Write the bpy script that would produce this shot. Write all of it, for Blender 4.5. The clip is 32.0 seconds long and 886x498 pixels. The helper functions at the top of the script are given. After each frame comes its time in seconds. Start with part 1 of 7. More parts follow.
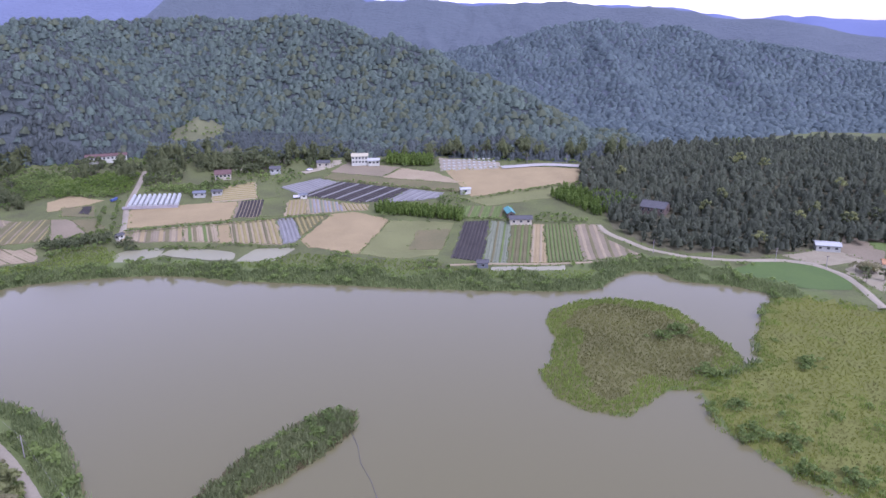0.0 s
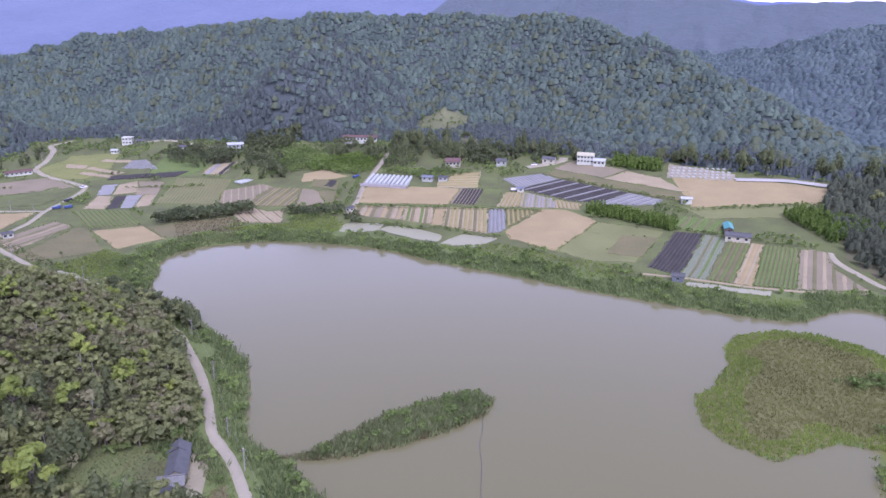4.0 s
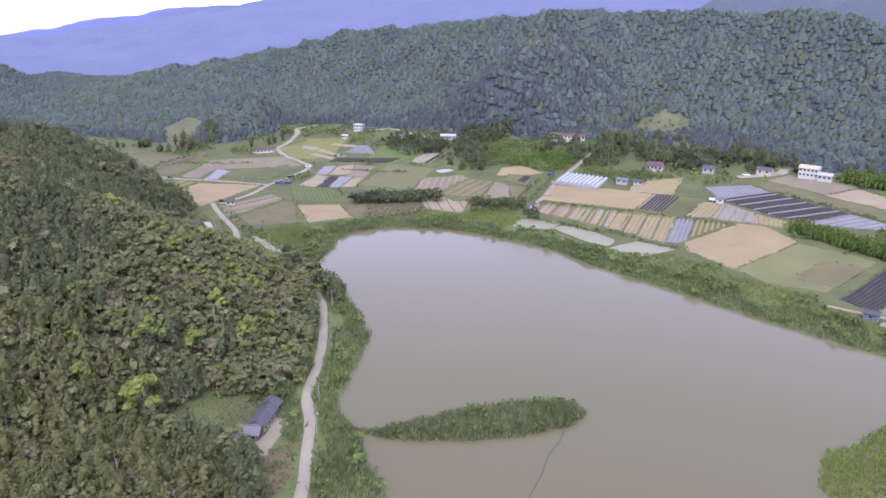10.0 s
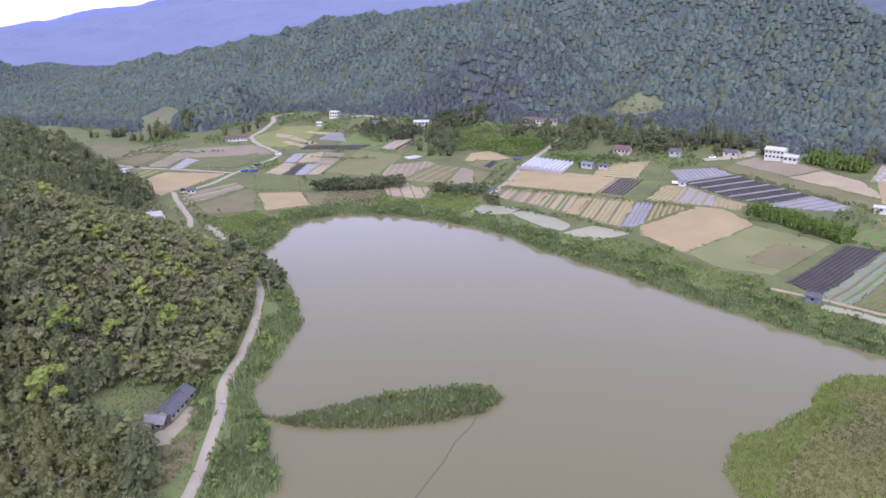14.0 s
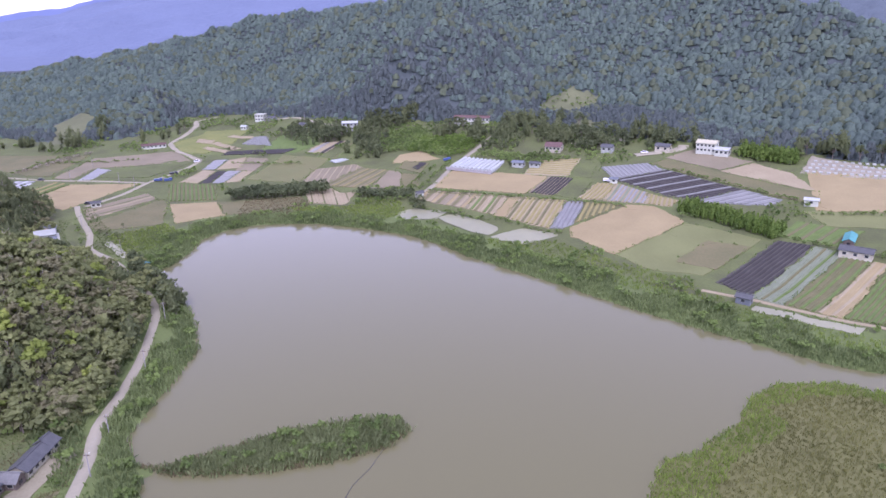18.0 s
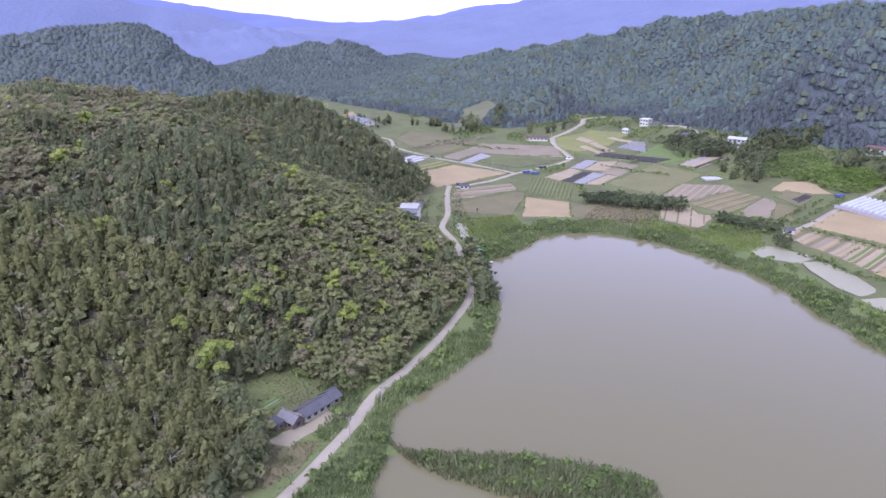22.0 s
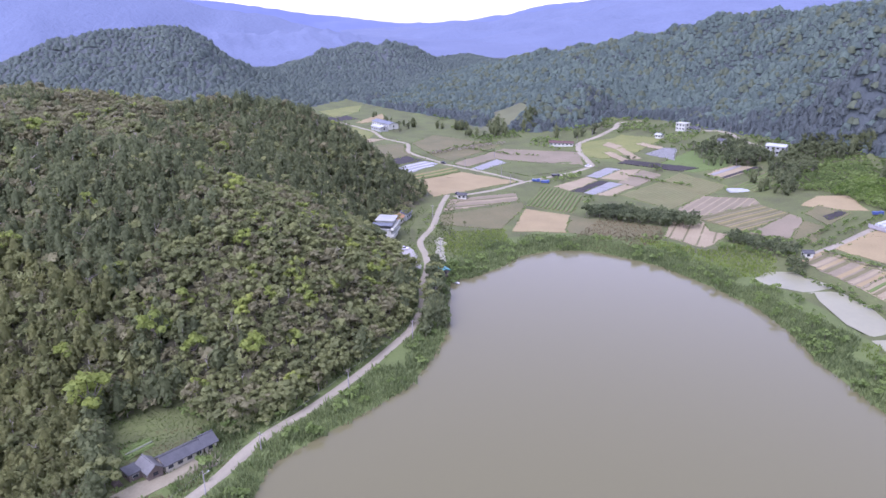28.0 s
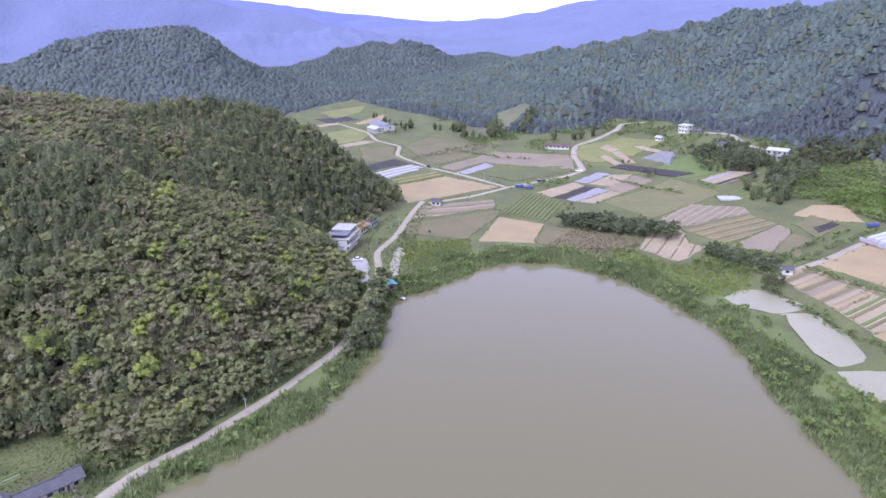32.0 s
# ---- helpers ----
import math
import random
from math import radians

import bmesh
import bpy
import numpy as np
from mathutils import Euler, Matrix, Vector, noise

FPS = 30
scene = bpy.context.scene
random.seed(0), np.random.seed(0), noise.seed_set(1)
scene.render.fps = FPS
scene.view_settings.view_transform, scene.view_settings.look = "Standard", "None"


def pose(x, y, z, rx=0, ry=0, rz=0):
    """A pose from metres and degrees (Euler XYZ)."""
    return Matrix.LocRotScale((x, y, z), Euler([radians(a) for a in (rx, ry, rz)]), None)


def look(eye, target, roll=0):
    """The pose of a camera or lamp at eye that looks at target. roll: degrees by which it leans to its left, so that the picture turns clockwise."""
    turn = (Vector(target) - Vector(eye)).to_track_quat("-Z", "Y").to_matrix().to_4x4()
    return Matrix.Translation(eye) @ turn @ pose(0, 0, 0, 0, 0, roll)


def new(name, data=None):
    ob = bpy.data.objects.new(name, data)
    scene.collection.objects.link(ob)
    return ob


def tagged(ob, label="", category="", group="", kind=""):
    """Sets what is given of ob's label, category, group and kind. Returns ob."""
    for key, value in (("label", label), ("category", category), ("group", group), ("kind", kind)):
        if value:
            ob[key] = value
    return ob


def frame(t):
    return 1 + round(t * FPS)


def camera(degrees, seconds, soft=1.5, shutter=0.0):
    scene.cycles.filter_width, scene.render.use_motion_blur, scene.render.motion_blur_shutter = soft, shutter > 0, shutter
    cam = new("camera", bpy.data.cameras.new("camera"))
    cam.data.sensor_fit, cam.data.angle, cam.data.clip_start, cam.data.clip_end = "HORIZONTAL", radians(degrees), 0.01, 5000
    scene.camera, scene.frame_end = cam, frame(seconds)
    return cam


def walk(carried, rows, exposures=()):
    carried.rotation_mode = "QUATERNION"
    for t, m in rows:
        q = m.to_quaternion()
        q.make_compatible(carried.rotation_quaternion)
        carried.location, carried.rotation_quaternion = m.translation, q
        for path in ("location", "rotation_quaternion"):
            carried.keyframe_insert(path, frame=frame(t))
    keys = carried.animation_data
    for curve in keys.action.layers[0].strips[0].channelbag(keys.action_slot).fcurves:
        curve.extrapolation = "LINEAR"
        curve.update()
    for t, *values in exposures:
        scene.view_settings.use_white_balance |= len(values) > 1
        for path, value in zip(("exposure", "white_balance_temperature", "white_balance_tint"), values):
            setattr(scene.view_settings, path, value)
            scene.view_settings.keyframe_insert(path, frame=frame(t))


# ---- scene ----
cam = camera(62.50, 32.0)
PATH = [
    (0, (0.00, -0.00, 110.00), (-0.02, 95.66, 80.86), -0.69),
    (0.5, (4.19, -0.36, 108.91), (0.82, 95.31, 80.01), -0.56),
    (1, (7.77, -1.27, 109.24), (-1.89, 93.96, 80.28), -0.19),
    (1.5, (12.17, -1.31, 109.63), (-3.41, 93.08, 80.49), 0.03),
    (2, (15.57, -1.03, 109.35), (-1.78, 93.06, 80.26), 0.07),
    (2.5, (19.36, -1.10, 109.73), (-1.71, 92.20, 80.53), 0.08),
    (3, (23.37, -0.65, 110.19), (-2.08, 91.51, 80.88), 0.10),
    (3.5, (27.07, -0.50, 110.57), (-3.21, 90.17, 81.21), 0.32),
    (5.5, (41.48, 4.28, 110.04), (-1.47, 89.66, 80.61), 0.38),
    (6, (44.03, 5.81, 109.73), (-1.96, 89.58, 80.29), 0.47),
    (6.5, (47.50, 7.60, 109.86), (-1.49, 89.62, 80.33), 0.51),
    (7, (49.81, 9.91, 109.38), (-2.27, 90.01, 79.88), 0.59),
    (7.5, (53.38, 11.58, 109.81), (-1.98, 89.40, 80.14), 0.61),
    (8, (56.56, 13.83, 109.65), (-0.41, 90.45, 79.92), 0.57),
    (8.5, (59.07, 16.35, 109.28), (0.84, 92.02, 79.59), 0.54),
    (9, (61.72, 18.80, 109.01), (1.27, 92.71, 79.30), 0.56),
    (9.5, (64.25, 21.67, 108.58), (1.82, 93.91, 78.87), 0.58),
    (10, (66.82, 24.38, 108.48), (3.66, 95.99, 78.76), 0.50),
    (10.5, (69.66, 26.86, 108.11), (6.43, 97.91, 77.21), 0.37),
    (11, (71.86, 29.43, 108.25), (8.68, 100.29, 76.84), 0.26),
    (11.5, (74.69, 31.87, 108.28), (11.38, 102.63, 76.91), 0.07),
    (12, (76.96, 34.53, 107.92), (13.59, 105.27, 76.61), -0.01),
    (12.5, (79.51, 37.04, 107.74), (16.05, 107.72, 76.48), -0.13),
    (13, (81.80, 39.44, 107.67), (18.33, 110.12, 76.42), -0.16),
    (13.5, (83.90, 41.85, 107.41), (20.41, 112.48, 76.09), -0.25),
    (14, (85.20, 44.23, 107.04), (21.68, 114.82, 75.70), -0.28),
    (14.5, (86.52, 46.56, 107.06), (22.97, 117.08, 75.63), -0.34),
    (16.5, (85.95, 59.00, 106.38), (23.31, 130.15, 74.54), -0.62),
    (17, (84.82, 62.40, 105.89), (23.83, 135.00, 74.13), -0.84),
    (17.5, (83.59, 66.08, 105.44), (26.07, 141.45, 73.65), -1.17),
    (18, (83.33, 69.03, 105.38), (24.77, 143.63, 73.67), -1.18),
    (18.5, (83.81, 72.06, 105.53), (20.52, 142.75, 73.95), -0.92),
    (19, (84.92, 74.99, 106.38), (14.82, 138.95, 74.83), -0.54),
    (19.5, (86.02, 78.03, 106.79), (9.39, 134.05, 75.32), 0.04),
    (20, (86.55, 81.68, 107.24), (6.77, 133.05, 75.66), 0.21),
    (20.5, (86.76, 85.15, 107.28), (4.50, 132.42, 75.66), 0.37),
    (21, (86.60, 88.93, 107.42), (1.19, 130.20, 75.77), 0.58),
    (21.5, (87.32, 93.14, 107.13), (-0.48, 129.10, 75.55), 0.63),
    (22, (86.74, 97.17, 107.16), (-2.06, 130.62, 75.59), 0.62),
    (22.5, (85.89, 101.14, 107.38), (-3.39, 133.17, 75.70), 0.53),
    (23, (85.08, 105.46, 107.75), (-4.52, 136.46, 75.95), 0.36),
    (23.5, (84.08, 109.27, 107.68), (-5.82, 139.42, 75.91), 0.29),
    (24, (82.58, 113.70, 107.36), (-7.53, 143.23, 75.61), 0.21),
    (24.5, (81.08, 117.96, 106.90), (-9.20, 147.01, 75.18), 0.20),
    (25, (79.96, 122.41, 106.61), (-10.47, 151.03, 74.95), 0.14),
    (25.5, (79.03, 126.72, 106.65), (-11.49, 155.04, 74.98), 0.06),
    (27.5, (74.95, 144.90, 106.19), (-16.40, 170.50, 74.57), -0.13),
    (28, (74.28, 149.65, 106.11), (-17.56, 173.45, 74.52), -0.16),
    (28.5, (73.22, 154.14, 106.15), (-18.76, 177.39, 74.56), -0.20),
    (29, (72.23, 158.51, 106.20), (-19.89, 181.25, 74.61), -0.32),
    (29.5, (71.14, 163.16, 106.14), (-21.09, 185.44, 74.56), -0.36),
    (30, (70.10, 167.97, 106.14), (-22.23, 189.77, 74.53), -0.45),
    (30.5, (68.82, 172.54, 106.15), (-23.55, 194.08, 74.47), -0.49),
    (31, (67.66, 177.38, 106.25), (-25.03, 197.48, 74.55), -0.48),
    (31.5, (66.51, 182.41, 106.20), (-26.31, 201.82, 74.47), -0.56),
    (32, (65.00, 187.42, 106.11), (-27.88, 206.44, 74.31), -0.61),
]
walk(cam, [(t, look(eye, target, roll)) for t, eye, target, roll in PATH], [(0, 1.21, 5290, 48), (2, 1.28, 5290, 48), (6, 1.34, 5330, 48), (12, 1.41, 5480, 43), (18, 1.37, 5380, 48), (22, 1.47, 5270, 48), (32, 1.56, 5270, 48)])

# ---- sky and sun: bright overcast, light from high in the south-east ----
SUN_EL, SUN_AZ = 52, 140
world = bpy.data.worlds.new("world")
scene.world = world
world.use_nodes = True
wn = world.node_tree.nodes
sky = wn.new("ShaderNodeTexSky")
sky.sky_type = "NISHITA"
sky.sun_disc = False
sky.sun_elevation, sky.sun_rotation = radians(SUN_EL), radians(SUN_AZ)
sky.dust_density, sky.air_density = 1.0, 1.0
cloud = wn.new("ShaderNodeHueSaturation")
cloud.inputs["Saturation"].default_value = 0.30
world.node_tree.links.new(sky.outputs[0], cloud.inputs["Color"])
world.node_tree.links.new(cloud.outputs[0], wn["Background"].inputs[0])
wn["Background"].inputs[1].default_value = 0.15
sun_data = bpy.data.lights.new("sun", "SUN")
sun_data.energy, sun_data.angle, sun_data.color = 1.3, radians(35), (1.0, 0.96, 0.9)
sun = new("sun", sun_data)
sun.matrix_world = look((math.sin(radians(SUN_AZ)) * 100, math.cos(radians(SUN_AZ)) * 100, 100 * math.tan(radians(SUN_EL))), (0, 0, 0))


# ---- materials ----
def mat(name, base, second=None, scale=0.3, rough=0.9, fine=2.0, bump=0.3, island=0.0, obj=0.0, spec=0.2, depth=0.3):
    """Matte ground-like surface: two colours mixed by noise at two scales, with relief."""
    m = bpy.data.materials.new(name)
    m.use_nodes = True
    nt = m.node_tree
    b = nt.nodes["Principled BSDF"]
    b.inputs["Roughness"].default_value = rough
    b.inputs["Specular IOR Level"].default_value = spec
    second = second or [c * 0.65 for c in base]
    geo = nt.nodes.new("ShaderNodeNewGeometry")
    n1, n2 = nt.nodes.new("ShaderNodeTexNoise"), nt.nodes.new("ShaderNodeTexNoise")
    for n, s in ((n1, scale), (n2, fine)):
        n.inputs["Scale"].default_value, n.inputs["Detail"].default_value = s, 4.0
        nt.links.new(geo.outputs["Position"], n.inputs["Vector"])
    add = nt.nodes.new("ShaderNodeMath")
    add.operation = "MULTIPLY_ADD"
    nt.links.new(n1.outputs["Fac"], add.inputs[0])
    add.inputs[1].default_value = 0.6
    mul = nt.nodes.new("ShaderNodeMath")
    mul.operation = "MULTIPLY"
    mul.inputs[1].default_value = 0.4
    nt.links.new(n2.outputs["Fac"], mul.inputs[0])
    nt.links.new(mul.outputs[0], add.inputs[2])
    last = add.outputs[0]
    for amount, node, out in ((island, "ShaderNodeNewGeometry", "Random Per Island"), (obj, "ShaderNodeObjectInfo", "Random")):
        if amount:
            info = nt.nodes.new(node)
            sub = nt.nodes.new("ShaderNodeMath")
            sub.operation = "MULTIPLY_ADD"
            nt.links.new(info.outputs[out], sub.inputs[0])
            sub.inputs[1].default_value = amount
            off = nt.nodes.new("ShaderNodeMath")
            off.inputs[1].default_value = -amount / 2
            nt.links.new(last, off.inputs[0])
            nt.links.new(off.outputs[0], sub.inputs[2])
            last = sub.outputs[0]
    ramp = nt.nodes.new("ShaderNodeValToRGB")
    ramp.color_ramp.elements[0].position, ramp.color_ramp.elements[1].position = 0.3, 0.7
    ramp.color_ramp.elements[0].color, ramp.color_ramp.elements[1].color = (*second, 1), (*base, 1)
    nt.links.new(last, ramp.inputs[0])
    nt.links.new(ramp.outputs[0], b.inputs["Base Color"])
    if bump:
        bp = nt.nodes.new("ShaderNodeBump")
        bp.inputs["Strength"].default_value, bp.inputs["Distance"].default_value = bump, depth
        nt.links.new(n2.outputs["Fac"], bp.inputs["Height"])
        nt.links.new(bp.outputs[0], b.inputs["Normal"])
    return m


GRASS = mat("grass", (0.112, 0.14, 0.042), (0.066, 0.07, 0.033), 0.06, fine=1.0, bump=0.6)
BANK = mat("bank_weeds", (0.112, 0.148, 0.044), (0.078, 0.102, 0.032), 0.08, fine=0.9)
SAND = mat("sandy_yard", (0.255, 0.24, 0.15), (0.185, 0.17, 0.102), 0.18, fine=1.5, bump=0.1)
MEADOW = mat("bright_meadow", (0.170, 0.180, 0.055), (0.110, 0.130, 0.040), 0.05, fine=0.5)
FOREST_FLOOR = mat("forest_floor", (0.125, 0.122, 0.064), (0.070, 0.072, 0.038), 0.15, fine=1.0, bump=0.8)
TAN = mat("dry_soil", (0.264, 0.222, 0.108), (0.206, 0.168, 0.082), 0.07, fine=1.2, bump=0.3)
PALE = mat("pale_soil", (0.272, 0.240, 0.142), (0.206, 0.174, 0.100), 0.07, fine=1.2, bump=0.3)
PINK = mat("fallow_soil", (0.205, 0.176, 0.112), (0.142, 0.130, 0.076), 0.06, fine=1.0, bump=0.4)
OLIVE = mat("olive_weeds", (0.148, 0.132, 0.062), (0.088, 0.096, 0.040), 0.06, fine=1.0, bump=0.4)
BLACK = mat("black_mulch_film", (0.046, 0.043, 0.037), (0.030, 0.028, 0.024), 0.2, rough=0.75, spec=0.15)
GREYFILM = mat("silver_mulch_film", (0.148, 0.154, 0.132), (0.105, 0.109, 0.093), 0.15, rough=0.45, spec=0.4)
LAV = mat("lavender_film", (0.203, 0.206, 0.182), (0.148, 0.151, 0.136), 0.15, rough=0.5, spec=0.4)
WHITEFILM = mat("white_film", (0.332, 0.355, 0.316), (0.257, 0.277, 0.251), 0.2, rough=0.4, spec=0.5)
CROP = mat("green_crop", (0.112, 0.156, 0.042), (0.074, 0.112, 0.029), 0.3, fine=3.0)
YELLOW = mat("yellow_crop", (0.235, 0.210, 0.082), (0.175, 0.160, 0.062), 0.3, fine=3.0)
GREYCROP = mat("netted_crop", (0.166, 0.191, 0.124), (0.125, 0.147, 0.085), 0.3, fine=3.0)
CONCRETE = mat("road_concrete", (0.282, 0.265, 0.179), (0.213, 0.200, 0.135), 0.1, fine=1.5, bump=0.1)
GRAVEL = mat("gravel", (0.262, 0.244, 0.169), (0.193, 0.181, 0.126), 0.15, fine=2.0)
# Some haze blue is mixed into the front slopes' ground colour
MOUNTAIN = mat("hazed_mountain_woods", (0.062, 0.078, 0.072), (0.05, 0.062, 0.058), 0.05, fine=0.14, bump=1.0, depth=3.0)
# Rounded hills: base colour cooled to stand for haze
HILL_WOODS = mat("hazed_hill_woods", (0.078, 0.094, 0.087), (0.056, 0.069, 0.067), 0.05, fine=0.14, bump=1.0, depth=3.0)
# Eastern slopes: stronger haze blue put into the base colour
EAST_WOODS = mat("hazed_eastern_woods", (0.082, 0.105, 0.111), (0.066, 0.085, 0.094), 0.05, fine=0.12, bump=1.0, depth=3.5)
# Far range and ridges: air haze painted in as blue base colour
FAR = mat("haze_blue_far_range", (0.112, 0.142, 0.245), (0.096, 0.124, 0.22), 0.004, fine=0.03, bump=0)
FAR_NEAR = mat("haze_blue_ridge", (0.119, 0.146, 0.206), (0.099, 0.124, 0.178), 0.008, fine=0.08, bump=0.8, depth=4.0)

DARK_SOIL = mat("dark_bed_soil", (0.084, 0.080, 0.063), (0.055, 0.053, 0.043), 0.2, fine=2.0)
PALE_CROP = mat("light_green_crop", (0.158, 0.172, 0.066), (0.112, 0.124, 0.046), 0.05, fine=2.0)
ISLAND_GROUND = mat("island_ground", (0.126, 0.13, 0.045), (0.098, 0.1, 0.035), 0.06, fine=1.0, bump=0.6)
MARSH_GROUND = mat("marsh_ground", (0.128, 0.146, 0.03), (0.1, 0.112, 0.026), 0.09, fine=1.0, bump=0.6)
HILL_GRASS = mat("hillside_grass", (0.120, 0.130, 0.062), (0.084, 0.094, 0.046), 0.04, fine=0.4)

WATER = bpy.data.materials.new("muddy_water")
WATER.use_nodes = True
wb = WATER.node_tree.nodes["Principled BSDF"]
wb.inputs["Base Color"].default_value = (0.118, 0.114, 0.052, 1)
wb.inputs["Roughness"].default_value = 0.12
wb.inputs["IOR"].default_value = 1.33


# ---- plan ----
LAKE = [(-20, -300), (-22, 60), (-42, 127), (-56, 134), (-66, 141), (-84, 147), (-93, 160), (-104, 176), (-113, 188), (-128, 198), (-144, 207),
        (-158, 211), (-175, 216), (-193, 220), (-195, 231), (-203, 246), (-216, 261), (-219, 279), (-214, 293), (-202, 304), (-187, 314),
        (-159, 321), (-135, 324), (-115, 321), (-95, 315), (-42, 307), (-9, 301), (23, 298), (52, 296), (67, 298), (79, 314), (89, 323),
        (100, 319), (107, 307), (127, 300), (138, 291), (136, 282), (128, 274), (121, 257), (112, 243), (107, 226), (100, 221)]
MARSH = [(136, 283), (128, 274), (121, 257), (112, 243), (107, 226), (100, 220), (80, 205), (78, 190), (80, 179), (84, 170), (87, 161), (91, 156), (100, 151), (130, 120), (165, 20), (160, -300), (400, -300), (420, 240), (180, 262), (150, 285)]
LAKE += [(80, 206)] + MARSH[7:16]
BIG_ISLAND = [(39.5, 261.4), (43.1, 274.2), (57.7, 285.1), (72.1, 286), (84.9, 281), (93.9, 272.6), (97.1, 255.2), (101.5, 238.7), (101.7, 225), (90.5, 214.4), (80.1, 205.5), (69.8, 206.5), (53.3, 190.2), (42.4, 193.7), (34.4, 201.9), (31.5, 219.2), (36.4, 227.6), (40.8, 246.4)]
ISLAND = [(-68.2, 143), (-63.5, 148), (-58.1, 160.2), (-52.4, 173), (-42.6, 187.2), (-33.8, 195), (-27.5, 194), (-26.3, 184.6), (-33, 172.6), (-41.5, 161.2), (-50.4, 152.8), (-60.4, 145.4)]
HILL = [(-112, 40), (-116, 100), (-118, 125), (-112, 140), (-118, 160), (-130, 175), (-146, 190), (-162, 199), (-180, 203), (-200, 204), (-225, 199), (-245, 196), (-276, 203), (-291, 220), (-310, 236), (-328, 246), (-352, 235), (-400, 205), (-470, 150), (-540, 60), (-500, -80), (-320, -140), (-170, -80), (-115, -20)]
FOREST = [(-26, 40), (-42, 90), (-55, 104), (-73, 112), (-86, 111), (-94, 109), (-110, 106), (-115, 121), (-106, 128), (-99, 137), (-100, 146), (-109, 158), (-121, 170), (-137, 184), (-154, 195), (-180, 202), (-200, 203), (-225, 199), (-245, 196), (-276, 203), (-291, 220), (-310, 235), (-328, 245), (-352, 234), (-420, 185), (-440, 60), (-360, -60), (-160, -40)]
PINE_HILL = [(84, 455), (90, 420), (92, 385), (100, 362), (116, 347), (150, 336), (200, 352), (300, 350), (430, 400), (450, 470), (300, 545), (160, 535), (95, 495)]
POND_1 = [(-163.2, 351), (-163.6, 358.2), (-146.4, 362.9), (-145, 351.2), (-154.7, 342.9), (-159.4, 343.1)]
POND_2 = [(-140.9, 353.9), (-138.8, 361.2), (-123.7, 359.9), (-108.9, 354.7), (-106.2, 344.5), (-116.4, 344.9), (-131.6, 350)]
POND_3 = [(-98.8, 342.1), (-95.5, 359.4), (-78.2, 360.4), (-84.6, 341.5)]
POND_GREEN = [(134.0, 318.3), (149.2, 329.6), (169.2, 326.3), (178.5, 313.9), (178.6, 301.0), (172.1, 291.7), (159.5, 292.5), (144.0, 299.5)]


def inside_distance(x, y, poly):
    """Signed distance to a closed outline, positive inside."""
    p = np.array(poly, float)
    q = np.roll(p, -1, 0)
    best = np.full(x.shape, 1e9)
    inside = np.zeros(x.shape, bool)
    for (ax, ay), (bx, by) in zip(p, q):
        dx, dy = bx - ax, by - ay
        t = np.clip(((x - ax) * dx + (y - ay) * dy) / (dx * dx + dy * dy + 1e-9), 0, 1)
        best = np.minimum(best, np.hypot(x - ax - t * dx, y - ay - t * dy))
        if ay != by:
            inside ^= ((ay > y) != (by > y)) & (x < (bx - ax) * (y - ay) / (by - ay) + ax)
    return np.where(inside, best, -best)


def smooth(a, b, v):
    t = np.clip((v - a) / (b - a), 0, 1)
    return t * t * (3 - 2 * t)


RNG = np.random.default_rng(7)
WAVES = [(RNG.uniform(0, 6.3, 3), RNG.uniform(0, 6.3)) for _ in range(40)]


def wavy(x, y, size, n=10, start=0):
    """Smooth random relief of about -1 to 1, with waves of about this size."""
    out = 0
    for k in range(n):
        (a, b, c), d = WAVES[(start + k) % 40]
        f = 6.283 / size * (0.6 + 0.9 * (b / 6.283))
        out = out + np.sin((x * math.cos(a) + y * math.sin(a)) * f + c + 1.3 * np.sin((x * math.sin(d) - y * math.cos(d)) * f * 0.7 + d))
    return out / math.sqrt(n)


